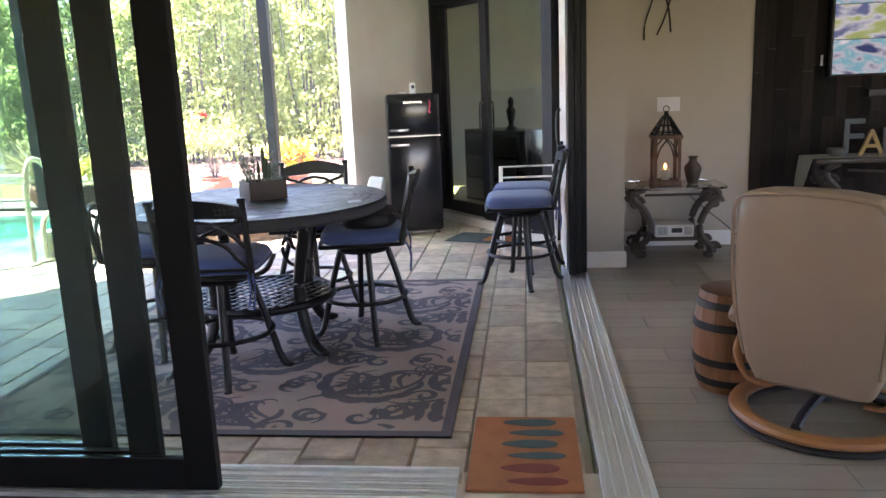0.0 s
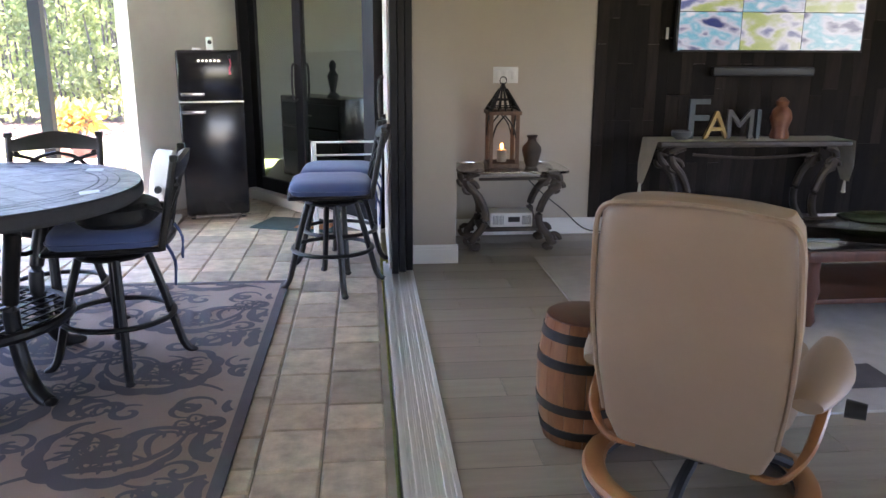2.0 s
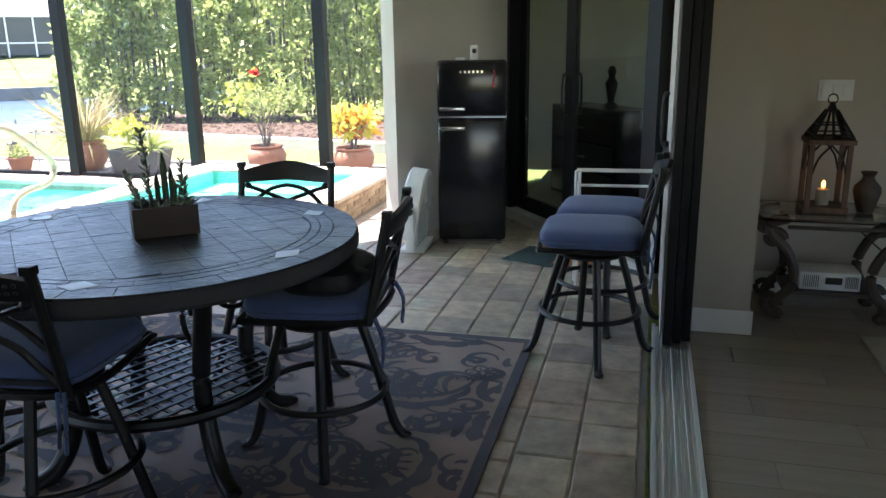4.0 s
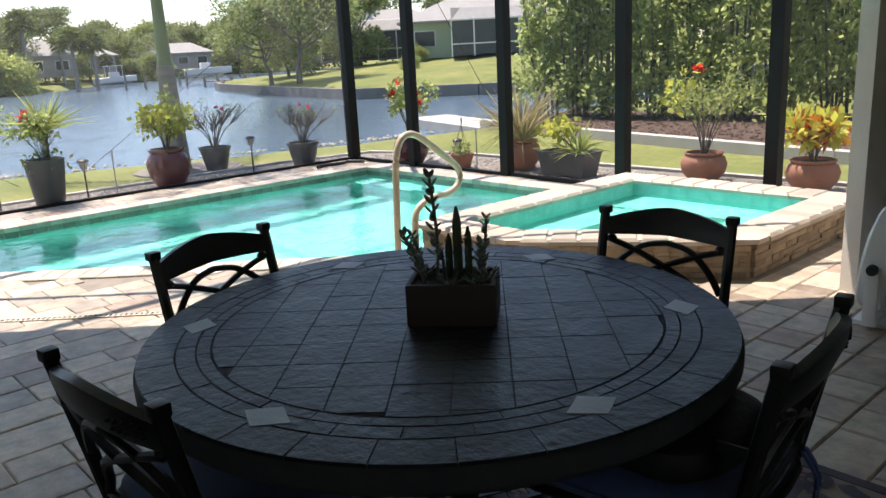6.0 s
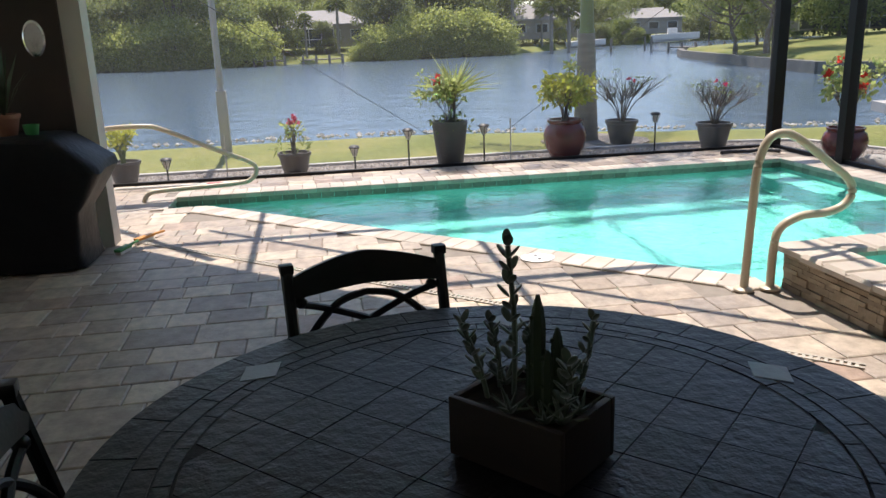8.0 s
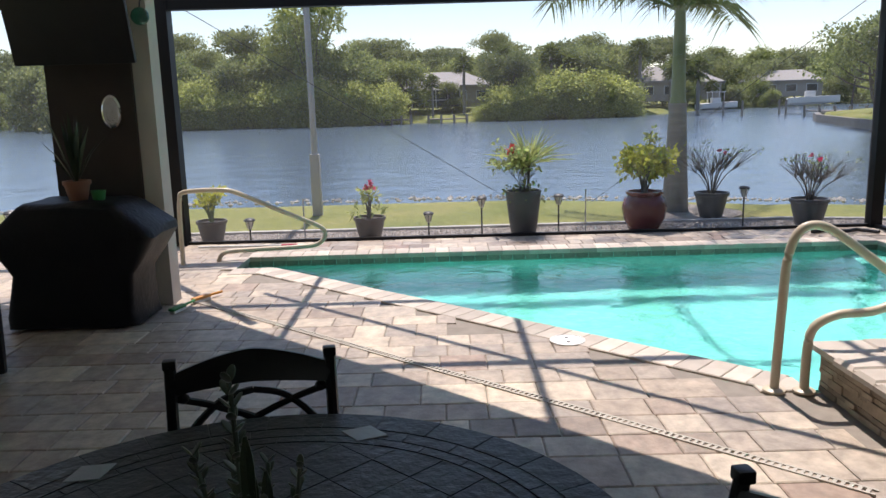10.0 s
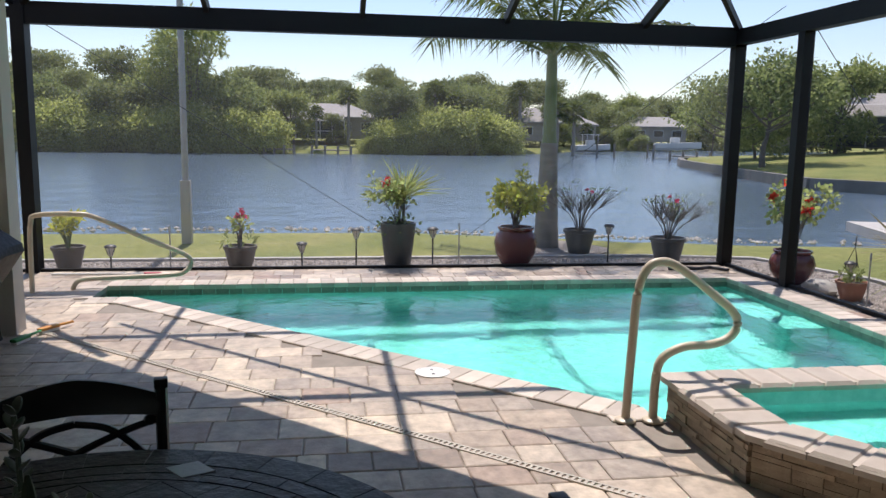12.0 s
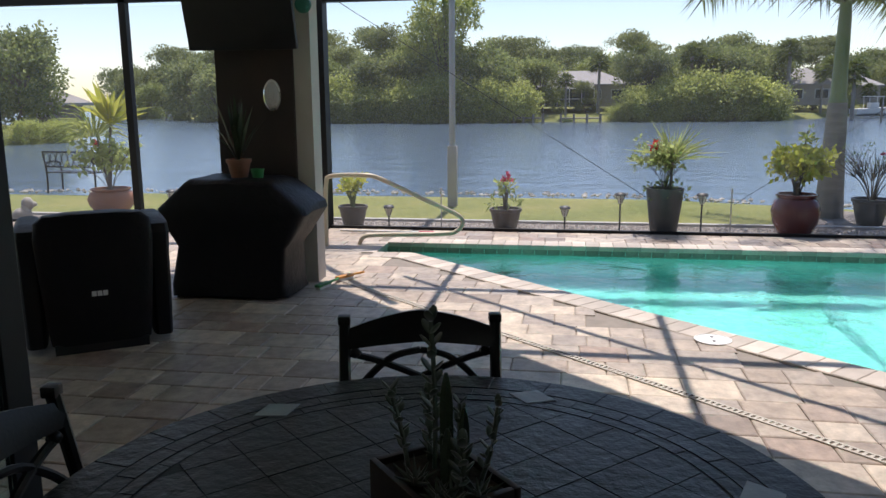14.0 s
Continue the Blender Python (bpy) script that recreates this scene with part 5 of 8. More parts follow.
for y in (-0.17, -0.06, 0.06, 0.17):
    rows.append([bm.verts.new((x_, y * (1 if abs(z_) < 0.01 else (0.75 if abs(z_) < 0.3 else 0.35)), z_)) for x_, z_ in prof])
for a_, b_ in zip(rows, rows[1:]):
    for k in range(len(prof) - 1):
        bm.faces.new((a_[k], a_[k + 1], b_[k + 1], b_[k]))
bmesh.ops.solidify(bm, geom=bm.faces[:], thickness=0.003)
part("cloth", bm, M_RUNNER, ru)
for sx in (-1, 1):
    bm = bmesh.new()
    cone(bm, (sx * 0.86, 0, -0.44), (sx * 0.86, 0, -0.34), 0.018, 0.008, 8)
    part("tassel", bm, M_RUNNER, ru)


def letter(ch, x, size, mat, lab):
    cu = bpy.data.curves.new("letter", "FONT")
    cu.body, cu.size, cu.extrude, cu.align_x = ch, size, 0.015, "CENTER"
    tmp = bpy.data.objects.new("letter_tmp", cu)
    scene.collection.objects.link(tmp)
    me = bpy.data.meshes.new_from_object(tmp.evaluated_get(bpy.context.evaluated_depsgraph_get()))
    bpy.data.objects.remove(tmp)
    me.materials.append(mat)
    ob = new("letter", me)
    ob.matrix_world = pose(x, 6.97, 0.818, 90, 0, 0)
    tagged(ob, lab, "letter", "family letters")


M_LET_TEAL = surface("grey_teal_letter", (0.05, 0.065, 0.07), (0.09, 0.11, 0.115), 0.6, 9, 60, 0.3)
M_LET_GOLD = surface("gold_letter", (0.27, 0.165, 0.045), (0.36, 0.23, 0.065), 0.45, 9, 60, 0.3)
M_LET_GREY = surface("grey_letter", (0.055, 0.055, 0.055), (0.095, 0.095, 0.092), 0.6, 9, 60, 0.3)
letter("F", 2.735, 0.45, M_LET_TEAL, "grey-teal letter F standing on the console table")
letter("A", 2.895, 0.31, M_LET_GOLD, "gold letter A standing on the console table")
letter("M", 3.085, 0.33, M_LET_GREY, "grey letter M standing on the console table")
letter("I", 3.235, 0.33, M_LET_TEAL, "grey-teal letter I standing on the console table")
M_CLAY = surface("red_gold_clay", (0.12, 0.03, 0.018), (0.24, 0.10, 0.04), 0.5, 12, 60, 0.3)
bm = bmesh.new()
lathe(bm, [(0.07, 0), (0.075, 0.02), (0.06, 0.08), (0.085, 0.16), (0.07, 0.22), (0.04, 0.25), (0.05, 0.29), (0.02, 0.32)], seg=20)
v_ = tagged(part("clay_figurine", bm, M_CLAY), "red and gold clay figurine on the console table", "figurine")
v_.matrix_world = pose(3.42, 6.97, 0.818)
bm = bmesh.new()
lathe(bm, [(0.04, 0), (0.075, 0.03), (0.08, 0.06), (0.07, 0.07), (0.05, 0.03)], seg=18)
v_ = tagged(part("bowl", bm, M_LET_GREY), "small grey bowl on the console table", "bowl")
v_.matrix_world = pose(2.6, 6.93, 0.818)

# glass side table with scrolled iron legs
M_BRONZEIRON = surface("brown_forged_iron", (0.035, 0.025, 0.018), (0.085, 0.062, 0.045), 0.55, 12, 70, 0.5, 0.003)
gt = thing("glass_side_table", pose(1.25, 6.93, 0), "glass-topped side table on brown forged scroll legs", "table")
for sx in (-1, 1):
    for sy in (-1, 1):
        scroll_leg(gt, sx * 0.24, sy * 0.17, 0.60, 1.05, M_BRONZEIRON, sx)
bm = bmesh.new()
loft(bm, [superring(0, 0, z, 0.42, 0.27, 10, 40) for z in (0.602, 0.606, 0.616, 0.62)])
part("glass_top", bm, M_GLASS, gt, "bevelled glass top")
bm = bmesh.new()
for sy in (-1, 1):
    tube(bm, [(-0.26, sy * 0.17, 0.55), (0.26, sy * 0.17, 0.55)], 0.012, 6)
box(bm, (0.5, 0.36, 0.025), (0, 0, 0.16), bevel=0.005)
part("shelf", bm, M_BRONZEIRON, gt)
bm = bmesh.new()
box(bm, (0.33, 0.22, 0.11), (0, 0, 0.055), bevel=0.012)
rad = thing("radio", pose(1.25, 6.9, 0.173), "off-white table radio on the lower shelf", "radio")
part("body", bm, M_WHITEPL, rad)
bm = bmesh.new()
box(bm, (0.09, 0.006, 0.04), (0.02, -0.112, 0.06))
part("display", bm, M_BLACKPLASTIC, rad)
bm = bmesh.new()
for k in range(8):
    box(bm, (0.004, 0.004, 0.07), (-0.14 + k * 0.011, -0.111, 0.055))
    box(bm, (0.004, 0.004, 0.07), (0.085 + k * 0.009, -0.111, 0.055))
part("speaker_grille", bm, M_LET_GREY, rad)
bm = bmesh.new()
tube(bm, smooth_path([(1.42, 7.0, 0.5), (1.55, 7.08, 0.38), (1.75, 7.15, 0.22), (1.95, 7.22, 0.05), (2.2, 7.24, 0.01)], 6), 0.005, 5)
tagged(part("power_cord", bm, M_BLACKPLASTIC), "thin black power cord hanging down to the floor", "cord")

lan = thing("lantern", pose(1.19, 6.95, 0.622) @ Matrix.Diagonal((1.05, 1.05, 1.12, 1)), "rustic wooden lantern with an iron roof and a lit candle", "lantern")
M_LANWOOD = surface("rustic_lantern_wood", (0.08, 0.045, 0.028), (0.17, 0.10, 0.06), 0.7, 8, 60, 0.4, stretch=(4, 4, 1))
for sx in (-1, 1):
    for sy in (-1, 1):
        bm = bmesh.new()
        box(bm, (0.025, 0.025, 0.33), (sx * 0.095, sy * 0.095, 0.19))
        part("post", bm, M_LANWOOD, lan)
bm = bmesh.new()
box(bm, (0.23, 0.23, 0.03), (0, 0, 0.015), bevel=0.004)
part("base_plate", bm, M_LANWOOD, lan)
bm = bmesh.new()
box(bm, (0.24, 0.24, 0.025), (0, 0, 0.365), bevel=0.004)
part("top_plate", bm, M_LANWOOD, lan)
bm = bmesh.new()
for k in range(4):
    m_ = pose(0, 0, 0, 0, 0, 90 * k)
    for q in range(-2, 3):
        tube(bm, [m_ @ Vector((q * 0.05, -0.11, 0.38)), m_ @ Vector((q * 0.012, -0.025, 0.52))], 0.006, 5)
    for u in (0.15, 0.5):
        tube(bm, [m_ @ Vector((-0.11 + 0.085 * u, -0.11 + 0.085 * u, 0.38 + 0.14 * u)), m_ @ Vector((0.11 - 0.085 * u, -0.11 + 0.085 * u, 0.38 + 0.14 * u))], 0.005, 5)
    for sg in (-1, 1):
        tube(bm, smooth_path([m_ @ Vector((sg * 0.085, -0.1, 0.2)), m_ @ Vector((sg * 0.06, -0.1, 0.28)), m_ @ Vector((0, -0.1, 0.35))], 4), 0.006, 5)
cone(bm, (0, 0, 0.51), (0, 0, 0.56), 0.032, 0.01, 8)
tube(bm, [(0.025 * math.cos(q * 0.628), 0, 0.575 + 0.025 * math.sin(q * 0.628)) for q in range(10)], 0.004, 5, closed=True)
part("roof_grille", bm, M_IRON, lan)
bm = bmesh.new()
cone(bm, (0, 0, 0.03), (0, 0, 0.11), 0.035, 0.035, 16)
part("candle", bm, M_RUNNER, lan)
mat_f, nt_f, b_f = nodes_of("candle_flame")
b_f.inputs["Emission Color"].default_value = (1.0, 0.36, 0.07, 1)
b_f.inputs["Emission Strength"].default_value = 1.6
bm = bmesh.new()
ball(bm, (0, 0, 0.135), 0.014, 10, (0.8, 0.8, 1.6))
part("flame", bm, mat_f, lan)
vs = thing("vase", pose(1.42, 6.93, 0.622), "small dark bronze vase on the glass table", "vase")
bm = bmesh.new()
lathe(bm, [(0.04, 0), (0.045, 0.005), (0.06, 0.06), (0.075, 0.12), (0.07, 0.15), (0.035, 0.19), (0.03, 0.21), (0.045, 0.235), (0.04, 0.235), (0.028, 0.21)], seg=24)
part("body", bm, M_BRONZEIRON, vs)
sw = thing("light_switch", pose(1.265, 7.276, 1.295), "white three-gang wall switch plate", "switch")
bm = bmesh.new()
box(bm, (0.2, 0.008, 0.125), (0, 0, 0), bevel=0.003)
part("plate", bm, M_WHITEPL, sw)
for k in range(3):
    bm = bmesh.new()
    box(bm, (0.034, 0.008, 0.066), (-0.06 + 0.06 * k, -0.006, 0), bevel=0.002)
    part("rocker", bm, M_WHITEPL, sw)
tw = thing("twig_wall_art", pose(1.2, 7.268, 1.86), "thin dark twig wall decoration", "wall art")
for pts in (((-0.16, 0, 0.0), (-0.15, 0, 0.15), (-0.08, 0, 0.4), (-0.06, 0, 0.75)), ((-0.05, 0, 0.04), (0.02, 0, 0.2), (0.08, 0, 0.45), (0.05, 0, 0.8)), ((0.07, 0, 0.06), (0.05, 0, 0.25), (0.0, 0, 0.5), (0.06, 0, 0.85))):
    bm = bmesh.new()
    tube(bm, smooth_path(pts, 5), 0.008, 6)
    part("twig", bm, M_IRON, tw)

# area rug and coffee table
M_SHAG = surface("pale_area_rug", (0.36, 0.33, 0.30), (0.48, 0.445, 0.41), 0.95, 6, 220, 0.9, 0.006)
M_SHAGDARK = surface("dark_area_rug", (0.06, 0.055, 0.055), (0.11, 0.10, 0.10), 0.95, 6, 220, 0.9, 0.006)
ar = thing("area_rug", pose(2.85, 5.2, 0.0), "pale grey and charcoal patchwork area rug", "rug")
bm = bmesh.new()
box(bm, (2.95, 2.6, 0.012), (0, 0, 0.006))
part("field", bm, M_SHAG, ar)
bm = bmesh.new()
rs = random.Random(6)
for k in range(9):
    a_ = rs.uniform(-1.25, 1.0)
    b_ = rs.uniform(-1.15, 0.95)
    bm = bmesh.new()
    box(bm, (rs.uniform(0.2, 0.5), rs.uniform(0.12, 0.3), 0.003), (a_, b_, 0.0135 + 0.0002 * k), rz=rs.choice((0, 0, 35)))
    part("patch", bm, M_SHAGDARK, ar)
M_CHERRY = surface("dark_cherry_wood", (0.055, 0.02, 0.013), (0.12, 0.045, 0.028), 0.35, 4, 40, 0.2, stretch=(6, 1, 1))
ct = thing("coffee_table", pose(3.15, 5.25, 0.016), "dark wooden coffee table with a glass top", "table")
bm = bmesh.new()
box(bm, (1.3, 0.8, 0.012), (0, 0, 0.45), bevel=0.004)
part("glass_top", bm, M_GLASS, ct, "glass top")
bm = bmesh.new()
for sy in (-1, 1):
    box(bm, (1.3, 0.07, 0.06), (0, sy * 0.37, 0.41), bevel=0.01)
for sx in (-1, 1):
    box(bm, (0.07, 0.67, 0.06), (sx * 0.615, 0, 0.41), bevel=0.01)
box(bm, (1.2, 0.7, 0.03), (0, 0, 0.14), bevel=0.006)
part("frame", bm, M_CHERRY, ct)
for sx in (-1, 1):
    for sy in (-1, 1):
        bm = bmesh.new()
        lathe(bm, [(0.03, 0), (0.045, 0.03), (0.03, 0.1), (0.05, 0.2), (0.035, 0.3), (0.04, 0.38)], (sx * 0.58, sy * 0.33, 0), 14)
        part("leg", bm, M_CHERRY, ct)
bm = bmesh.new()
lathe(bm, [(0.08, 0), (0.16, 0.03), (0.22, 0.05), (0.225, 0.056), (0.15, 0.036), (0.05, 0.012)], seg=24, m=Matrix.Diagonal((1.3, 0.8, 1, 1)))
dsh = tagged(part("glass_dish", bm, plain_glass("green_dish_glass", (0.55, 0.75, 0.45), 0.1)), "green glass dish on the coffee table", "dish")
dsh.matrix_world = pose(3.25, 5.35, 0.474)

# barrel stool
br = thing("barrel", pose(0.995, 3.85, 0), "small wooden barrel with blackened iron hoops", "barrel")
BH = 0.50


def brad(z):
    return 0.152 + 0.032 * math.sin(math.pi * z / BH)


for k in range(14):
    bm = bmesh.new()
    a0, a1 = 2 * math.pi * k / 14 + 0.008, 2 * math.pi * (k + 1) / 14 - 0.008
    rings = []
    for q in range(7):
        z = BH * q / 6
        R_ = brad(z)
        rings.append([(R_ * math.cos(a0), R_ * math.sin(a0), z), (R_ * 1.01 * math.cos((a0 + a1) / 2), R_ * 1.01 * math.sin((a0 + a1) / 2), z), (R_ * math.cos(a1), R_ * math.sin(a1), z),
                      ((R_ - 0.02) * math.cos(a1), (R_ - 0.02) * math.sin(a1), z), ((R_ - 0.02) * math.cos(a0), (R_ - 0.02) * math.sin(a0), z)])
    loft(bm, rings)
    part("stave", bm, M_BARREL, br)
for z in (0.055, 0.16, 0.34, 0.445):
    bm = bmesh.new()
    R0, R1 = brad(z - 0.018) + 0.002, brad(z + 0.018) + 0.002
    lathe(bm, [(R0 - 0.004, z - 0.018), (R0 + 0.003, z - 0.018), (R1 + 0.003, z + 0.018), (R1 - 0.004, z + 0.018)], seg=36)
    part("hoop", bm, M_HOOP, br)
bm = bmesh.new()
lathe(bm, [(0.145, BH - 0.02), (0.152, BH - 0.005), (0.152, BH + 0.004), (0.14, BH + 0.008), (0.02, BH + 0.009)], seg=32)
part("lid", bm, M_CHERRY, br, "dark red-brown round lid")

# leather recliner on a bentwood ring
rl = thing("leather_recliner", pose(1.298, 3.423, 0, 0, 0, -38), "cream leather swivel recliner on a bentwood ring base", "armchair")
bm = bmesh.new()
tube(bm, [(0.36 * math.cos(t * math.pi / 30), 0.36 * math.sin(t * math.pi / 30), 0.055) for t in range(60)], 0.042, 10, 0.62, closed=True)
part("ring_base", bm, M_LIGHTWOOD, rl, "honey-coloured bentwood ring")
bm = bmesh.new()
tube(bm, [(0.365 * math.cos(t * math.pi / 30), 0.365 * math.sin(t * math.pi / 30), 0.016) for t in range(60)], 0.036, 8, 0.44, closed=True)
part("base_pad", bm, M_BLACKPLASTIC, rl)
bm = bmesh.new()
for a in (0.6, 2.54, 4.71):
    tube(bm, smooth_path([(0.33 * math.cos(a), 0.33 * math.sin(a), 0.08), (0.22 * math.cos(a), 0.22 * math.sin(a), 0.12), (0, 0, 0.14)], 4), 0.022, 8)
cone(bm, (0, 0, 0.1), (0, 0, 0.34), 0.035, 0.03, 12)
part("spider", bm, M_BLACKPLASTIC, rl)
bm = bmesh.new()
rings = []
for z, w, y, th, p in ((0.17, 0.17, -0.13, 0.05, 4), (0.20, 0.24, -0.14, 0.085, 5), (0.29, 0.272, -0.155, 0.10, 6), (0.5, 0.298, -0.19, 0.11, 6), (0.7, 0.304, -0.22, 0.115, 6), (0.9, 0.294, -0.25, 0.11, 6), (1.01, 0.28, -0.272, 0.10, 6), (1.05, 0.255, -0.275, 0.08, 5), (1.062, 0.18, -0.275, 0.04, 4)):
    rings.append([(x_, y_, z + 0.02 * (1 - (x_ / 0.35) ** 2)) for x_, y_, _ in superring(0, y, z, w, th, p, 40)])
loft(bm, rings)
bk = part("backrest", bm, M_LEATHER, rl)
bm = bmesh.new()
pth = [(-0.275, -0.225, 0.32), (-0.305, -0.285, 0.6), (-0.298, -0.335, 0.9), (-0.276, -0.352, 1.03), (-0.19, -0.362, 1.058), (0, -0.364, 1.07), (0.19, -0.362, 1.058), (0.276, -0.352, 1.03), (0.298, -0.335, 0.9), (0.305, -0.285, 0.6), (0.275, -0.225, 0.32)]
tube(bm, smooth_path(pth, 5), 0.009, 6)
part("piping", bm, M_LEATHER, bk)
bm = bmesh.new()
loft(bm, [superring(0, 0.12, z, 0.29 * k, 0.31 * k, 5, 36) for z, k in ((0.3, 0.9), (0.33, 1), (0.42, 1.02), (0.47, 0.96), (0.485, 0.6))])
part("seat", bm, M_LEATHER, rl)
for sx in (-1, 1):
    bm = bmesh.new()
    rings = []
    for u in np.linspace(0, 1, 10):
        y = -0.16 + 0.52 * u
        w = 0.075 * math.sin(math.pi * (0.16 + 0.74 * u)) + 0.012
        z = 0.455 + 0.045 * u
        rings.append([(sx * (0.335 + 0.02 * math.sin(3 * u)) + w * math.cos(q * math.pi / 6), y, z + 0.05 * math.sin(q * math.pi / 6) * math.sin(math.pi * (0.15 + 0.75 * u))) for q in range(12)])
    loft(bm, rings)
    part("armrest", bm, M_LEATHER, rl)
    bm = bmesh.new()
    tube(bm, smooth_path([(sx * 0.37, 0.2, 0.47), (sx * 0.37, 0.02, 0.38), (sx * 0.35, -0.12, 0.28), (sx * 0.29, -0.14, 0.18), (sx * 0.2, -0.1, 0.15)], 5), 0.02, 8, 0.6)
    part("arm_support", bm, M_LIGHTWOOD, rl, "bent honey-coloured wooden arm support")
bm = bmesh.new()
cone(bm, (0.43, -0.02, 0.42), (0.49, -0.02, 0.42), 0.03, 0.026, 12)
part("knob", bm, M_BLACKPLASTIC, rl, "black tension knob")

# ---- bedroom things behind the slanted glass ----
dr = thing("dresser", pose(-0.3, 10.3, 0.0, 0, 0, -52), "low black dresser behind the glass door", "dresser")
bm = bmesh.new()
box(bm, (1.2, 0.45, 0.95), (0, 0, 0.475), bevel=0.01)
part("body", bm, M_FRIDGE, dr)
for k in range(3):
    bm = bmesh.new()
    box(bm, (1.1, 0.02, 0.26), (0, -0.23, 0.17 + 0.29 * k), bevel=0.004)
    dd = part("drawer", bm, M_BLACKPLASTIC, dr)
    bm = bmesh.new()
    box(bm, (0.2, 0.02, 0.015), (0, -0.25, 0.17 + 0.29 * k))
    part("pull", bm, M_CHROME, dd)
bm = bmesh.new()
lathe(bm, [(0.07, 0), (0.075, 0.02), (0.03, 0.06), (0.05, 0.16), (0.065, 0.24), (0.03, 0.3), (0.045, 0.36), (0.02, 0.41)], seg=18)
fg = tagged(part("statuette", bm, M_IRON), "dark abstract statuette standing on the dresser", "statue")
fg.matrix_world = pose(-0.2, 10.15, 0.95)
bl = thing("black_chair", pose(0.75, 9.4, 0, 0, 0, -30), "black high-backed chair in the bedroom", "chair")
bm = bmesh.new()
box(bm, (0.5, 0.1, 0.9), (0, 0.2, 0.65), bevel=0.04)
part("backrest", bm, M_COVER, bl)
bm = bmesh.new()
box(bm, (0.5, 0.5, 0.3), (0, -0.1, 0.3), bevel=0.04)
part("seat", bm, M_COVER, bl)
for sx in (-1, 1):
    for y in (-0.3, 0.15):
        bm = bmesh.new()
        cone(bm, (sx * 0.2, y, 0), (sx * 0.2, y, 0.16), 0.02, 0.025, 8)
        part("leg", bm, M_BLACKPLASTIC, bl)


# ---- land, canal and far bank ----
def ground_material():
    mat, nt, b = nodes_of("lawn_ground")
    pos = nt.nodes.new("ShaderNodeNewGeometry").outputs["Position"]
    n1 = tex(nt, "Noise", 0.35, 5, 0.6, pos)
    n2 = tex(nt, "Noise", 9.0, 4, 0.7, pos)
    n3 = tex(nt, "Noise", 60.0, 3, 0.7, pos)
    c = ramp(nt, n1.outputs[0], [(0.3, (0.13, 0.165, 0.042)), (0.55, (0.22, 0.225, 0.065)), (0.75, (0.30, 0.265, 0.105))]).outputs[0]
    c = mixc(nt, 1.0, c, ramp(nt, n2.outputs[0], [(0.3, (0.7, 0.72, 0.65)), (0.7, (1.2, 1.2, 1.15))]).outputs[0], "MULTIPLY")
    c = mixc(nt, 1.0, c, ramp(nt, n3.outputs[0], [(0.3, (0.75, 0.78, 0.7)), (0.7, (1.2, 1.2, 1.2))]).outputs[0], "MULTIPLY")
    nt.links.new(c, b.inputs["Base Color"])
    b.inputs["Roughness"].default_value = 0.95
    bump(nt, b, n2.outputs[0], 0.8, 0.08)
    return mat


M_LAWN = ground_material()


def leaf_material(name, dark, light, trans=0.6):
    mat, nt, b = nodes_of(name)
    geo = nt.nodes.new("ShaderNodeNewGeometry")
    n1 = tex(nt, "Noise", 0.8, 3, 0.6, nt.nodes.new("ShaderNodeTexCoord").outputs["Object"])
    rnd = nt.nodes.new("ShaderNodeObjectInfo").outputs["Random"]
    c = ramp(nt, geo.outputs["Random Per Island"], [(0.0, dark), (1.0, light)]).outputs[0]
    c = mixc(nt, 1.0, c, ramp(nt, n1.outputs[0], [(0.3, (0.72, 0.74, 0.7)), (0.7, (1.2, 1.2, 1.1))]).outputs[0], "MULTIPLY")
    c = mixc(nt, 1.0, c, ramp(nt, rnd, [(0.0, (0.78, 0.8, 0.8)), (1.0, (1.2, 1.15, 1.05))]).outputs[0], "MULTIPLY")
    nt.links.new(c, b.inputs["Base Color"])
    b.inputs["Roughness"].default_value = 0.55
    t = nt.nodes.new("ShaderNodeBsdfTranslucent")
    nt.links.new(c, t.inputs[0])
    mx = nt.nodes.new("ShaderNodeMixShader")
    mx.inputs[0].default_value = trans
    nt.links.new(b.outputs[0], mx.inputs[1])
    nt.links.new(t.outputs[0], mx.inputs[2])
    nt.links.new(mx.outputs[0], nt.nodes["Material Output"].inputs[0])
    return mat


M_LEAF_DARK = leaf_material("leaf_dark_green", (0.125, 0.165, 0.07), (0.29, 0.325, 0.15))
M_LEAF_MID = leaf_material("leaf_mid_green", (0.15, 0.205, 0.07), (0.36, 0.405, 0.17))
M_LEAF_LIME = leaf_material("leaf_light_green", (0.26, 0.32, 0.09), (0.52, 0.56, 0.22))
M_LEAF_HEDGE = leaf_material("leaf_hedge_green", (0.26, 0.33, 0.11), (0.54, 0.60, 0.27), 0.66)
M_LEAF_YELLOW = leaf_material("leaf_yellow_green", (0.42, 0.45, 0.06), (0.72, 0.70, 0.16))
M_LEAF_ORANGE = leaf_material("leaf_orange", (0.45, 0.12, 0.02), (0.62, 0.30, 0.04))
M_LEAF_STRAW = leaf_material("leaf_straw", (0.42, 0.34, 0.18), (0.62, 0.52, 0.32))
M_PETAL_RED = leaf_material("petal_red", (0.65, 0.03, 0.02), (0.8, 0.08, 0.04))
M_PETAL_PINK = leaf_material("petal_pink", (0.65, 0.05, 0.16), (0.8, 0.15, 0.3))
M_PALMLEAF = leaf_material("palm_leaflet", (0.07, 0.10, 0.03), (0.16, 0.20, 0.06))
M_BARK = surface("grey_bark", (0.10, 0.085, 0.07), (0.20, 0.17, 0.14), 0.9, 6, 40, 0.8, 0.02, stretch=(4, 4, 0.8))
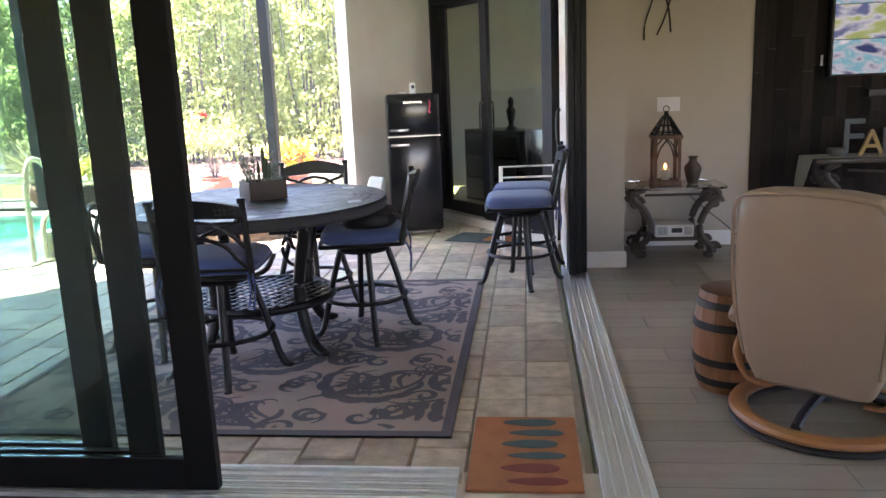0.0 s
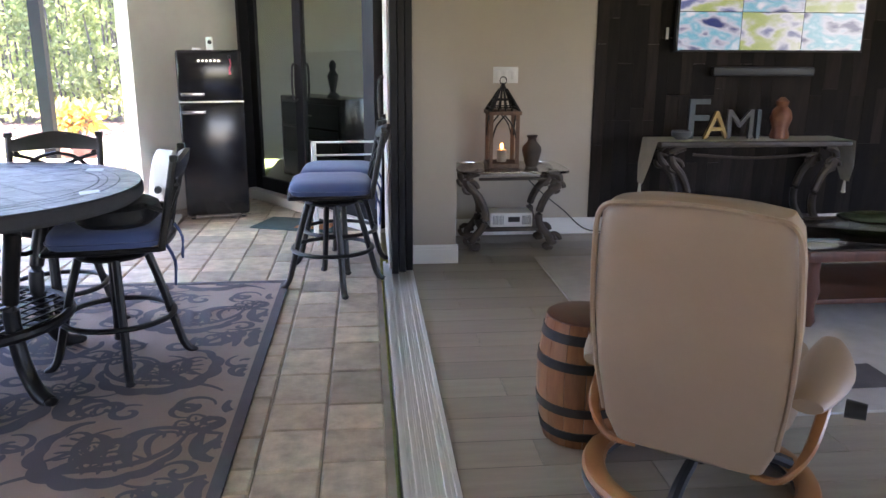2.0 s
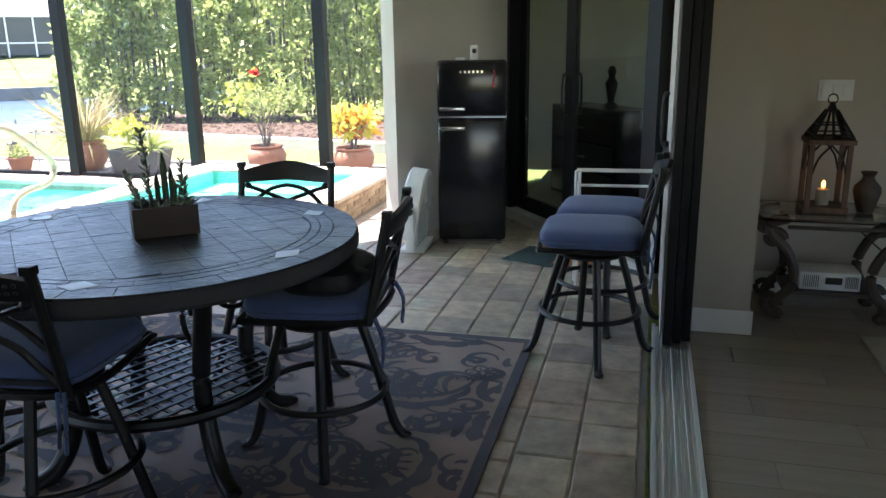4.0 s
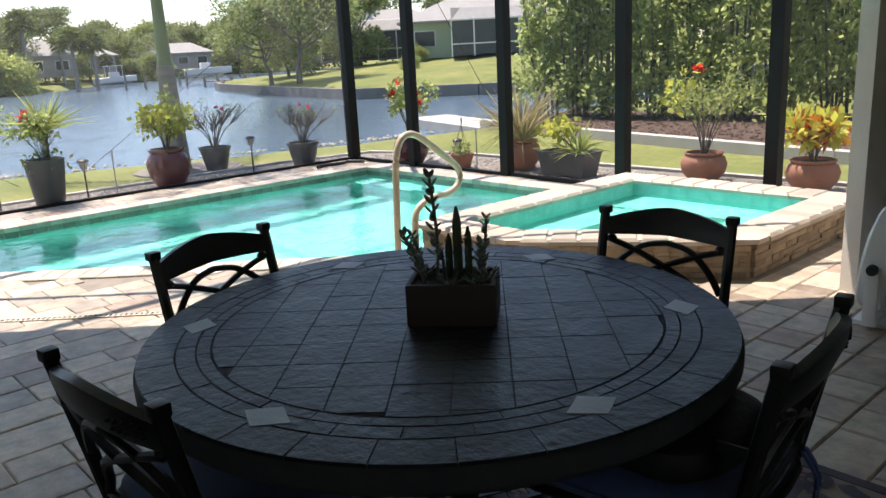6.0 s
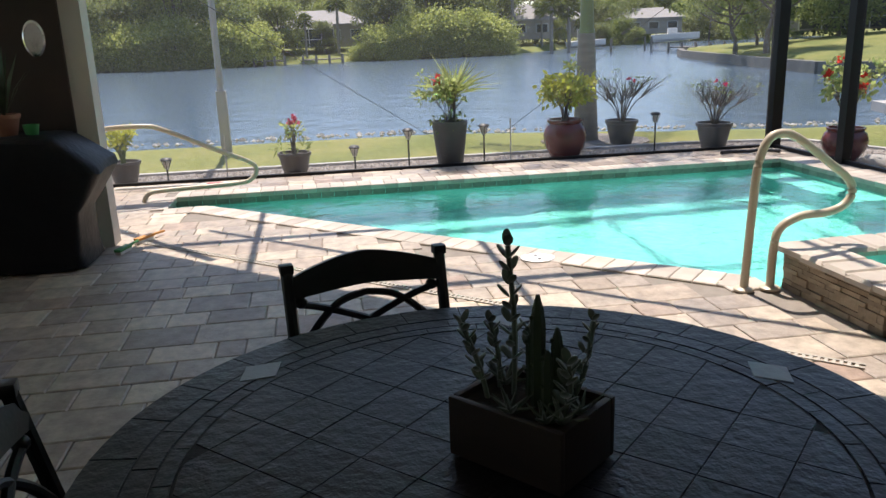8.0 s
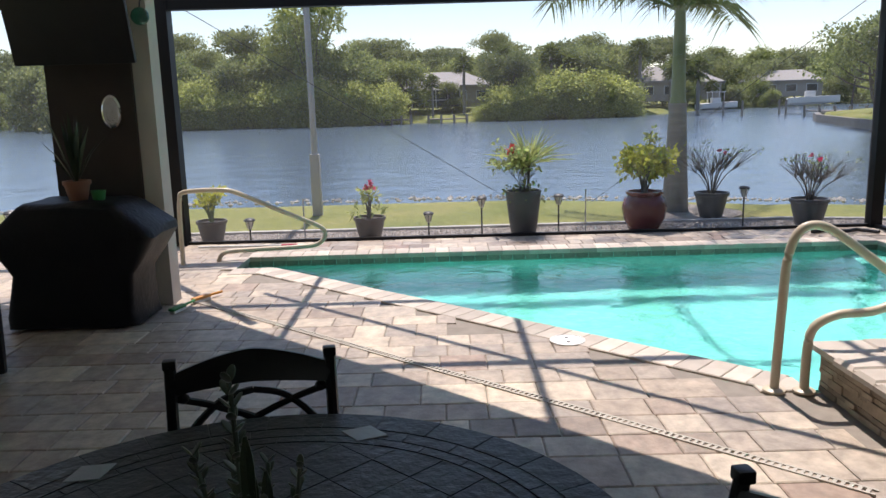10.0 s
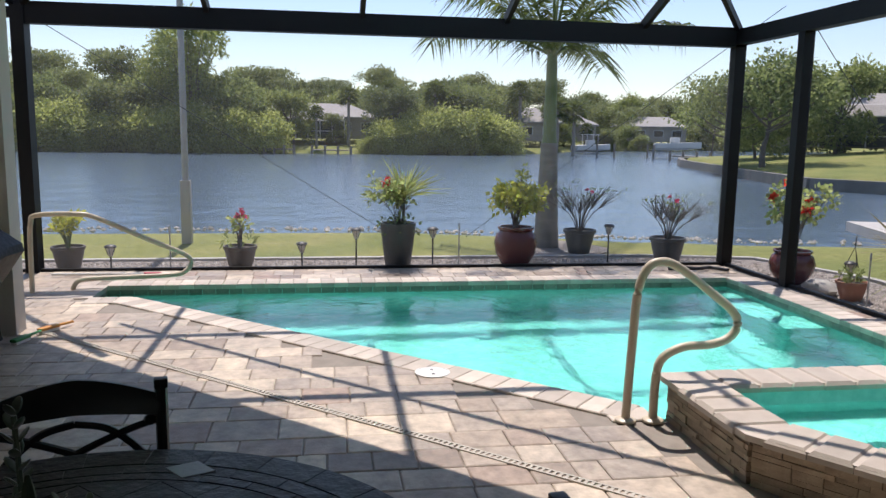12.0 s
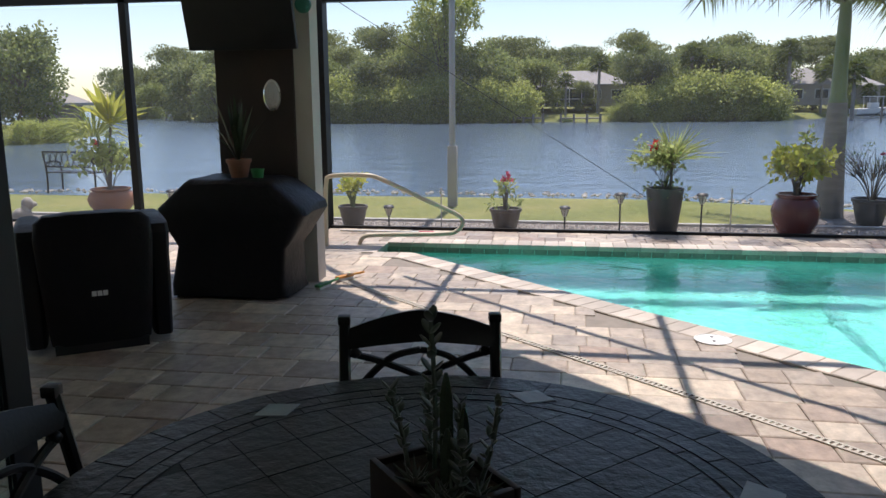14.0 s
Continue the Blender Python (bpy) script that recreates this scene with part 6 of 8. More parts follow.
M_PALMTRUNK = surface("palm_trunk", (0.20, 0.185, 0.16), (0.30, 0.28, 0.25), 0.85, 3, 30, 0.6, 0.02, stretch=(1, 1, 6))
M_CROWNSHAFT = surface("green_crownshaft", (0.12, 0.17, 0.05), (0.18, 0.23, 0.08), 0.45, 3, 30, 0.1, stretch=(3, 3, 0.4))
M_TERRA = surface("terracotta", (0.27, 0.11, 0.065), (0.36, 0.16, 0.095), 0.7, 6, 60, 0.3, 0.003)
M_MAROON = surface("maroon_glaze", (0.10, 0.022, 0.020), (0.15, 0.035, 0.03), 0.25, 5, 50, 0.1)
M_POTGREY = surface("charcoal_pot", (0.045, 0.047, 0.05), (0.08, 0.082, 0.085), 0.5, 5, 60, 0.2)
M_POTBROWN = surface("brown_pot", (0.07, 0.05, 0.042), (0.11, 0.085, 0.07), 0.55, 5, 60, 0.2)
M_SOIL = surface("potting_soil", (0.03, 0.022, 0.016), (0.06, 0.045, 0.033), 0.95, 20, 120, 0.8)
M_STONE = surface("pale_stone", (0.33, 0.31, 0.28), (0.52, 0.50, 0.46), 0.85, 6, 50, 0.5, 0.01, island=0.3)
M_GRAVEL = surface("bed_gravel", (0.27, 0.235, 0.205), (0.52, 0.47, 0.42), 0.9, 5, 60, 0.6, 0.01, island=0.45)
M_GRAVELBED = surface("gravel_bed", (0.26, 0.225, 0.195), (0.46, 0.415, 0.365), 0.95, 40, 130, 1.0, 0.03)
M_MULCH = surface("bark_mulch", (0.075, 0.045, 0.032), (0.17, 0.105, 0.075), 0.95, 14, 90, 1.0, 0.03, island=0.4)
M_CONCRETE = surface("weathered_concrete", (0.36, 0.345, 0.32), (0.52, 0.50, 0.47), 0.85, 2, 40, 0.4, 0.006)
M_ROOF = surface("pale_shingle_roof", (0.27, 0.255, 0.24), (0.37, 0.355, 0.335), 0.85, 1.5, 12, 0.3, 0.02)
M_HOUSEWALL = surface("pale_house_stucco", (0.30, 0.275, 0.235), (0.40, 0.37, 0.32), 0.85, 1, 20, 0.2)
M_HOUSEGREEN = surface("pale_green_stucco", (0.40, 0.50, 0.33), (0.48, 0.58, 0.40), 0.85, 1, 20, 0.2)
M_SCREENDARK = surface("dark_screen_mesh", (0.06, 0.065, 0.065), (0.10, 0.105, 0.105), 0.9, 1, 30, 0.1)
M_WHITEALU = surface("white_aluminium", (0.66, 0.67, 0.67), (0.75, 0.76, 0.76), 0.5, 3, 30, 0.05)
M_WINDOW = surface("dark_window_glass", (0.03, 0.04, 0.045), (0.05, 0.06, 0.065), 0.1, 2, 20, 0.0)
M_WEATHERWOOD = surface("weathered_dock_wood", (0.16, 0.135, 0.11), (0.28, 0.25, 0.21), 0.85, 4, 30, 0.4)

NEAR = [(-15.5, -900), (-15.6, -6.6), (-16.1, 0.2), (-16.0, 5.9), (-14.7, 10.5), (-13.9, 13.0), (-13.6, 15.5), (-14.6, 18.5), (-14.5, 24), (-13, 55), (-17, 68), (-23, 58), (-28.5, 40), (-32.5, 35.5),
        (-39, 31), (-46, 32.3), (-68, 37.5), (-75, 40.5), (-77, 44), (-74, 52), (-92, 72), (-150, 108), (-420, 230), (-1300, 700), (900, 900), (900, -900)]
FAR = [(-330, -900), (-300, -220), (-190, -92), (-125, -64), (-106, -40), (-98, -20), (-95.5, -3), (-97, 10), (-103, 28), (-108, 36), (-124, 46), (-148, 58), (-156, 75), (-149, 107), (-420, 235), (-1300, 710), (-1300, -900)]
LEFT = [(-43, -35), (-46, -30.5), (-50, -29), (-60, -34), (-78, -70), (-90, -200), (-90, -900), (-45, -900), (-38, -120), (-40, -50)]


def land_distance(px, py, poly):
    """Distance to the shore, positive on land, for arrays of points."""
    inside = np.zeros(px.shape, bool)
    best = np.full(px.shape, 1e9)
    n = len(poly)
    for i in range(n):
        (x0, y0), (x1, y1) = poly[i], poly[(i + 1) % n]
        cross = (y0 > py) != (y1 > py)
        with np.errstate(divide="ignore", invalid="ignore"):
            xi = (x1 - x0) * (py - y0) / (y1 - y0 + 1e-12) + x0
        inside ^= cross & (px < xi)
        dx, dy = x1 - x0, y1 - y0
        t = np.clip(((px - x0) * dx + (py - y0) * dy) / (dx * dx + dy * dy), 0, 1)
        best = np.minimum(best, np.hypot(px - x0 - t * dx, py - y0 - t * dy))
    return np.where(inside, best, -best)


def steps(*runs):
    out = []
    for a, b, s in runs:
        out += list(np.arange(a, b, s))
    return np.array(sorted(set(np.round(out, 3))))


def land_height(px, py):
    near, far, left = (land_distance(px, py, q) for q in (NEAR, FAR, LEFT))
    z = np.full(px.shape, -2.6)
    z = np.where(far > -2, np.clip(-1.5 + 0.7 * far, -2.6, -0.35) + np.clip(far, 0, 40) * 0.03, z)
    z = np.where(left > -2, np.clip(-1.4 + 0.6 * left, -2.6, -0.2) + np.clip(left, 0, 40) * 0.02, z)
    home = (px > -25) & (py < 40)
    zn = np.where(home, np.clip(-1.25 + 1.4 * near, -2.6, -0.14), np.clip(-1.3 + 2.0 * near, -2.6, -0.4) + np.clip(near, 0, 19) * 0.08)
    z = np.where(near > -1.5, np.maximum(zn, z), z)
    z = np.where((px > -10.38) & (px < 9) & (py > -5.9) & (py < 10.58), -2.4, z)
    return z


gx = steps((-1300, -160, 60), (-160, -84, 4), (-84, -30, 2), (-30, -17, 1), (-17, -12, 0.5), (-12, 12, 1.2), (12, 60, 8), (60, 900, 80))
gx = np.array(sorted(set(list(gx) + [-10.45, -10.3])))
gy = steps((-900, -120, 60), (-120, -40, 5), (-40, 60, 1.5), (60, 120, 4), (120, 900, 60))
gy = np.array(sorted(set(list(gy) + [10.5, 10.64, -5.8, -6.0])))
PX, PY = np.meshgrid(gx, gy, indexing="ij")
PZ = land_height(PX, PY)
PZ = PZ + np.where((PZ > -0.4) & (PX < -18), 0.08 * np.sin(PX * 0.31) * np.cos(PY * 0.27), 0)
nx, ny = len(gx), len(gy)
verts = np.stack([PX.ravel(), PY.ravel(), PZ.ravel()], 1)
ii, jj = np.meshgrid(np.arange(nx - 1), np.arange(ny - 1), indexing="ij")
a = (ii * ny + jj).ravel()
faces = np.stack([a, a + ny, a + ny + 1, a + 1], 1)
me = bpy.data.meshes.new("ground")
me.from_pydata(verts.tolist(), [], faces.tolist())
me.materials.append(M_LAWN)
me.polygons.foreach_set("use_smooth", [True] * len(me.polygons))
tagged(new("ground", me), "dry green lawn and far canal banks", "ground", "", "structure")
bm = bmesh.new()
slab(bm, [(-1300, -900), (-12.5, -900), (-12.5, 70), (-1300, 700)], -1.01, -1.0)
setting("water", bm, M_LAKE, "wide rippled blue-grey canal", "water", True)


def strip_along(path, w, z0, z1):
    bm = bmesh.new()
    for p, q in zip(path, path[1:]):
        p, q = Vector(p), Vector(q)
        d = (q - p).normalized()
        s = Vector((-d.y, d.x)) * w / 2
        slab(bm, [tuple(p - s), tuple(q - s), tuple(q + s), tuple(p + s)], z0, z1)
    return bm


M_SEAWALL = surface("stained_seawall_concrete", (0.13, 0.125, 0.11), (0.24, 0.23, 0.205), 0.9, 1.2, 20, 0.4, 0.01)
setting("seawall", strip_along([(-77, 44), (-75, 40.5), (-68, 37.5), (-46, 32.3), (-39, 31), (-32.5, 35.5), (-28.5, 40), (-23, 58)], 0.5, -1.6, -0.36), M_SEAWALL, "grey concrete seawall of the far lawn", "seawall")
setting("dock_slab", strip_along([(-17.3, 18.2), (-13.0, 16.9)], 1.3, -0.45, -0.22), M_CONCRETE, "white concrete dock slab at the shore", "dock")

# gravel bed along the enclosure, its edging, mulch and hedge curb
def bed(name, poly, z, mat, label):
    bm = bmesh.new()
    slab(bm, poly, z - 0.1, z)
    setting(name, bm, mat, label, "bed")


bed("gravel_bed", [(-10.42, 10.64), (-10.42, -4), (-11.55, -4), (-11.55, 9.9), (-11.2, 11.5), (-9.5, 12.1), (-1.5, 12.3), (-1.5, 10.64)], -0.085, M_GRAVELBED, "tan gravel bed along the enclosure")
bed("mulch_bed", [(-12.6, 15.8), (-8.6, 15.1), (-4.3, 14.3), (3, 13.4), (3, 21), (-12.9, 19.5)], -0.06, M_MULCH, "dark bark mulch bed under the hedge")
setting("edging", strip_along([(-11.6, -4), (-11.6, 9.9), (-11.25, 11.55), (-9.5, 12.17), (-1.5, 12.37)], 0.1, -0.2, -0.05), M_CONCRETE, "pale concrete lawn edging", "edging")
setting("edging_hedge", strip_along([(-12.7, 15.9), (-8.6, 15.05), (-4.3, 14.22), (3, 13.3)], 0.22, -0.2, 0.03), M_CONCRETE, "scalloped pale concrete curb before the mulch", "edging")


def scatter_mesh(name, pts, sizes, mat, label, category, squash=0.6, seed=1):
    """Many small faceted stones as one mesh."""
    r = np.random.RandomState(seed)
    base = np.array([(1, 0, 0), (-1, 0, 0), (0, 1, 0), (0, -1, 0), (0, 0, 1), (0, 0, -1)], float)
    tri = np.array([(0, 2, 4), (2, 1, 4), (1, 3, 4), (3, 0, 4), (2, 0, 5), (1, 2, 5), (3, 1, 5), (0, 3, 5)])
    n = len(pts)
    v = base[None] * (r.uniform(0.6, 1.2, (n, 6, 1))) * np.asarray(sizes)[:, None, None]
    v[:, :, 2] *= squash
    th = r.uniform(0, 6.28, n)
    c, s = np.cos(th)[:, None], np.sin(th)[:, None]
    v = np.stack([v[:, :, 0] * c - v[:, :, 1] * s, v[:, :, 0] * s + v[:, :, 1] * c, v[:, :, 2]], 2) + np.asarray(pts)[:, None, :]
    f = (tri[None] + 6 * np.arange(n)[:, None, None]).reshape(-1, 3)
    me = bpy.data.meshes.new(name)
    me.from_pydata(v.reshape(-1, 3).tolist(), [], f.tolist())
    me.materials.append(mat)
    return tagged(new(name, me), label, category, "", "stuff")


r = np.random.RandomState(3)
n = 9000
t = r.uniform(0, 1, n)
gp = np.where(t[:, None] < 0.55, np.stack([r.uniform(-11.5, -10.46, n), r.uniform(0.5, 10.9, n), np.full(n, -0.082)], 1), np.stack([r.uniform(-10.9, -2.5, n), r.uniform(10.68, 12.0, n), np.full(n, -0.082)], 1))
scatter_mesh("gravel", gp, r.uniform(0.016, 0.04, n), M_GRAVEL, "loose tan and grey gravel stones", "gravel")
n = 420
t = r.uniform(0, 1, n)
yy = r.uniform(-9, 15, n)
sx = np.interp(yy, [-9, -6.6, 0.2, 5.9, 10.5, 13, 15.5], [-15.6, -15.6, -16.1, -16.0, -14.7, -13.9, -13.6])
scatter_mesh("shore_rocks", np.stack([sx + r.uniform(0.0, 0.5, n), yy, np.full(n, -0.16)], 1), r.uniform(0.025, 0.075, n), M_STONE, "pale shore stones along the lawn's edge", "rocks", 0.7, 2)
n = 1500
scatter_mesh("mulch_chips", np.stack([r.uniform(-12.3, 1, n), r.uniform(15.3, 18.5, n), np.full(n, -0.05)], 1), r.uniform(0.02, 0.06, n), M_MULCH, "loose bark mulch chips", "mulch", 0.5, 4)


# ---- leaves and trees ----
def leaf_mesh(name, centres, dirs, length, width, mat, r, fold=0.0, droop=0.0):
    """One mesh of many pointed leaves: each from its centre along its direction."""
    n = len(centres)
    d = dirs / (np.linalg.norm(dirs, axis=1, keepdims=True) + 1e-9)
    side = np.cross(d, r.normal(size=(n, 3)))
    side /= np.linalg.norm(side, axis=1, keepdims=True) + 1e-9
    ln = length * r.uniform(0.6, 1.25, (n, 1))
    wd = width * r.uniform(0.7, 1.2, (n, 1))
    tip = centres + d * ln
    tip[:, 2] -= droop * ln[:, 0]
    mid = centres + d * ln * 0.45
    v = np.stack([centres, mid + side * wd, tip, mid - side * wd], 1).reshape(-1, 3)
    f = np.arange(4 * n).reshape(n, 4)
    me = bpy.data.meshes.new(name)
    me.from_pydata(v.tolist(), [], f.tolist())
    me.materials.append(mat)
    return me


def child(name, me, parent, label=""):
    ob = new(name, me)
    ob.parent = parent
    if label:
        tagged(ob, label)
    return ob


def clumps(r, centres, radii, per, flat=1.0):
    """Points near the skins of balls, and the ways out of them."""
    out, ways = [], []
    for c, rad in zip(centres, radii):
        d = r.normal(size=(per, 3))
        d /= np.linalg.norm(d, axis=1, keepdims=True)
        k = rad * r.uniform(0.3, 1.0, (per, 1)) ** 0.6 * np.clip(1 + 0.22 * r.normal(size=(per, 1)), 0.4, 1.7)
        q = d * k
        q[:, 2] *= flat
        out.append(np.asarray(c) + q)
        ways.append(d + r.normal(size=(per, 3)) * 0.6)
    return np.concatenate(out), np.concatenate(ways)


def broad_tree(name, h, spread, seed, mat, label, leaves=2600, leaf=0.42, trunk=0.30, bare=0.3, flat=0.75, skirt=0):
    r = np.random.RandomState(seed)
    t = thing(name, Matrix(), label, "tree")
    bm = bmesh.new()
    lean = Vector((r.uniform(-0.1, 0.1) * h, r.uniform(-0.1, 0.1) * h, 0))
    top = Vector((0, 0, h * 0.62)) + lean
    tube(bm, smooth_path([(0, 0, -0.4), (0, 0, h * bare * 0.5), lean * 0.5 + Vector((0, 0, h * bare)), top], 4), [trunk * (1 - 0.06 * i) for i in range(13)], 7)
    cs, rs = [], []
    nlimb = 11
    for k in range(nlimb):
        a = k * 2.399 + r.uniform(-0.4, 0.4)
        z0 = h * (bare + 0.32 * k / nlimb)
        rad = spread * r.uniform(0.45, 0.95)
        end = Vector((math.cos(a) * rad, math.sin(a) * rad, h * r.uniform(0.5, 0.92))) + lean
        st = lean * (z0 / h) + Vector((0, 0, z0))
        tube(bm, smooth_path([st, (st + end) / 2 + Vector((0, 0, -0.05 * h)), end], 3), [trunk * 0.42 * (1 - 0.12 * i) for i in range(7)], 5)
        cs.append(tuple(end)), rs.append(spread * r.uniform(0.28, 0.46))
        cs.append(tuple(end * 0.6 + top * 0.4 + Vector((0, 0, h * r.uniform(0, 0.14))))), rs.append(spread * r.uniform(0.25, 0.42))
    cs.append(tuple(top + Vector((0, 0, h * 0.2)))), rs.append(spread * 0.42)
    for k in range(skirt):
        a = k * 2.399
        cs.append((math.cos(a) * spread * 0.7, math.sin(a) * spread * 0.7, h * r.uniform(0.1, 0.42))), rs.append(spread * r.uniform(0.26, 0.42))
    part("trunk", bm, M_BARK, t)
    pts, ways = clumps(r, cs, rs, leaves // len(cs), flat)
    child("crown", leaf_mesh("crown", pts, ways, leaf, leaf * 0.34, mat, r), t)
    return t


def bamboo(h, seed, label):
    r = np.random.RandomState(seed)
    t = thing("bamboo", Matrix(), label, "bamboo")
    bm = bmesh.new()
    cs, rs = [], []
    for k in range(30):
        a, out, top = k * 2.399, r.uniform(0.8, 4.4), h * r.uniform(0.7, 1.0)
        d = Vector((math.cos(a), math.sin(a), 0))
        path = smooth_path([d * 0.4 + Vector((0, 0, -0.3)), d * out * 0.3 + Vector((0, 0, top * 0.5)), d * out * 0.7 + Vector((0, 0, top * 0.88)), d * out + Vector((0, 0, top * (1.02 - 0.03 * out)))], 4)
        tube(bm, path, [0.06 * (1 - 0.9 * i / (len(path) - 1)) for i in range(len(path))], 5)
        for q in path[3:]:
            cs.append(tuple(q)), rs.append(r.uniform(0.35, 0.75))
    part("culms", bm, M_BARK, t)
    pts, ways = clumps(r, cs, rs, 17)
    ways[:, 2] -= 0.5
    child("foliage", leaf_mesh("foliage", pts, ways, 0.55, 0.11, M_LEAF_LIME, r), t)
    return t


def fan_palm(name, h, seed, label, mat, fronds=34, fl=1.5, trunk=0.2):
    r = np.random.RandomState(seed)
    t = thing(name, Matrix(), label, "palm tree")
    bm = bmesh.new()
    tube(bm, smooth_path([(0, 0, -0.3), (0.05, 0, h * 0.4), (0, 0.05, h)], 5), [trunk * (1.15 - 0.03 * i) for i in range(11)], 9)
    part("trunk", bm, M_PALMTRUNK, t)
    cs, ds = [], []
    for k in range(fronds):
        a, el = k * 2.399, math.radians(85 - 130 * (k / fronds))
        d = np.array([math.cos(a) * math.cos(el), math.sin(a) * math.cos(el), math.sin(el)])
        hub = np.array([0, 0, h]) + d * fl * 0.55
        side = np.cross(d, [0, 0, 1.0])
        side /= np.linalg.norm(side) + 1e-6
        for q in np.linspace(-1.25, 1.25, 13):
            cs.append(hub), ds.append(d * math.cos(q) + side * math.sin(q) + np.array([0, 0, -0.15]))
        for u in np.linspace(0, 0.5, 3):
            cs.append(np.array([0, 0, h]) + d * fl * u), ds.append(d)
    child("crown", leaf_mesh("crown", np.array(cs), np.array(ds), fl * 0.62, 0.05 * fl, mat, r, droop=0.25), t)
    return t


def place(kind, x, y, s=1.0, rz=0.0, z=None, sz=None):
    if z is None:
        z = float(land_height(np.array([x]), np.array([y]))[0])
    return copy_thing(kind, Matrix.Translation((x, y, z)) @ Matrix.Rotation(rz, 4, "Z") @ Matrix.Diagonal((s, s, sz or s, 1)))


T_OAK = broad_tree("tree", 9.0, 4.2, 21, M_LEAF_DARK, "dark green leafy tree on the canal bank", 9000, 0.40, 0.22, 0.2, 0.8, 12)
T_MID = broad_tree("tree", 8.0, 3.6, 22, M_LEAF_MID, "green leafy tree on the canal bank", 9000, 0.36, 0.2, 0.18, 0.85, 12)
T_LIME = bamboo(15.0, 23, "tall feathery yellow-green bamboo clump")
T_PINE = broad_tree("tree", 12.0, 4.6, 24, M_LEAF_DARK, "flat-topped dark pine tree", 5600, 0.38, 0.22, 0.5, 0.42)
T_BUSH = broad_tree("shrub", 4.4, 3.6, 25, M_LEAF_LIME, "rounded light green mangrove shrub at the water", 8000, 0.3, 0.12, 0.05, 0.8, 10)
T_SABAL = fan_palm("palm_tree", 6.0, 26, "grey-trunked fan palm on the canal bank", M_PALMLEAF)
far_kinds = (T_OAK, T_MID, T_LIME, T_PINE, T_BUSH, T_SABAL)
T_OAK.matrix_world = Matrix.Translation((-99, -34, -0.2))
T_MID.matrix_world = Matrix.Translation((-101, -28, -0.2))
T_LIME.matrix_world = Matrix.Translation((-97.0, -10.6, -0.3)) @ Matrix.Diagonal((1.1, 1.1, 1.1, 1))
T_PINE.matrix_world = Matrix.Translation((-110, -22, 0.2))
T_BUSH.matrix_world = Matrix.Translation((-95, -22, -0.9))
T_SABAL.matrix_world = Matrix.Translation((-104.4, 8.1, 0.2))
rr = random.Random(4)
# wooded bank across the canal, left of the houses
for x, y in ((-98.5, -23), (-99, -27), (-97.5, -31), (-98, -19), (-99, -8), (-97.5, -5), (-100, -38), (-103, -43), (-101, -15), (-108, -30), (-104, -5)):
    place(rr.choice((T_OAK, T_MID, T_MID)), x, y, rr.uniform(0.85, 1.15), rr.uniform(0, 6))
for y in (-33, -29, -26.5, -24, -20.5, -18, -15, -12.5, -10, -7.5, -5, -3):
    place(T_BUSH, -96.3 + rr.uniform(-0.8, 0.6), y, rr.uniform(1.0, 1.35), rr.uniform(0, 6), -1.0)
place(T_LIME, -100.5, -13.4, 0.82, 2.0)
# behind and right of the houses
for x, y, k, s in ((-118, -2, T_PINE, 0.85), (-119, 3, T_PINE, 0.8), (-121, -6, T_PINE, 0.85), (-104, 1.0, T_MID, 0.8), (-101.5, 14, T_OAK, 0.9), (-103, 17, T_MID, 0.85), (-108, 20, T_OAK, 0.95), (-105, 24, T_OAK, 0.85),
                   (-113, 27, T_MID, 1.1), (-118, 31, T_OAK, 1.0), (-121, 22, T_OAK, 1.0), (-125, 40, T_OAK, 0.8), (-140, 50, T_OAK, 0.9), (-136, 58, T_MID, 0.8), (-150, 66, T_OAK, 1.1), (-118, 14, T_OAK, 0.9), (-122, 8, T_MID, 0.95)):
    place(k, x, y, s * rr.uniform(0.92, 1.08), rr.uniform(0, 6))
for y, s in ((13.5, 0.9), (15.5, 0.9), (17.5, 1.15), (19.5, 1.2), (22, 1.3), (24.5, 1.25), (27, 1.1), (28.8, 0.8), (10.5, 0.45)):
    place(T_BUSH, -98.5 - max(0, y - 14) * 0.35, y, s, rr.uniform(0, 6), -0.9)
for x, y, s in ((-103, 13.2, 1.15), (-104, 19.5, 1.2), (-103, 22, 1.0), (-101, 35.4, 1.25), (-102, 38.0, 1.2), (-112, 33, 1.3), (-99.5, -27, 1.0), (-99, -21.5, 0.9), (-100, 4.0, 0.7)):
    place(T_SABAL, x, y, s, rr.uniform(0, 6))
# garden trees before the houses on the far bank
for x, y, k, s in ((-127, 44.5, T_MID, 0.6), (-126, 48, T_SABAL, 0.8), (-132, 54, T_OAK, 0.6), (-116, 38.5, T_SABAL, 0.9), (-133, 60, T_MID, 0.55), (-106, 6.5, T_OAK, 0.45), (-105.5, -1.5, T_MID, 0.5)):
    place(k, x, y, s, rr.uniform(0, 6))
# woods that close the end of the side canal
for x, y, k, s in ((-160, 60, T_OAK, 0.85), (-163, 67, T_MID, 0.75), (-161, 74, T_OAK, 0.8), (-166, 79, T_PINE, 0.8), (-162, 84, T_MID, 0.85), (-165, 91, T_OAK, 0.95), (-160, 98, T_MID, 0.9), (-158, 105, T_OAK, 1.0), (-172, 70, T_OAK, 1.0), (-176, 86, T_OAK, 1.05), (-170, 100, T_MID, 1.1), (-158, 70, T_BUSH, 0.5), (-159, 80, T_BUSH, 0.45), (-157, 90, T_BUSH, 0.6), (-159, 76, T_SABAL, 0.9)):
    place(k, x, y, s, rr.uniform(0, 6))
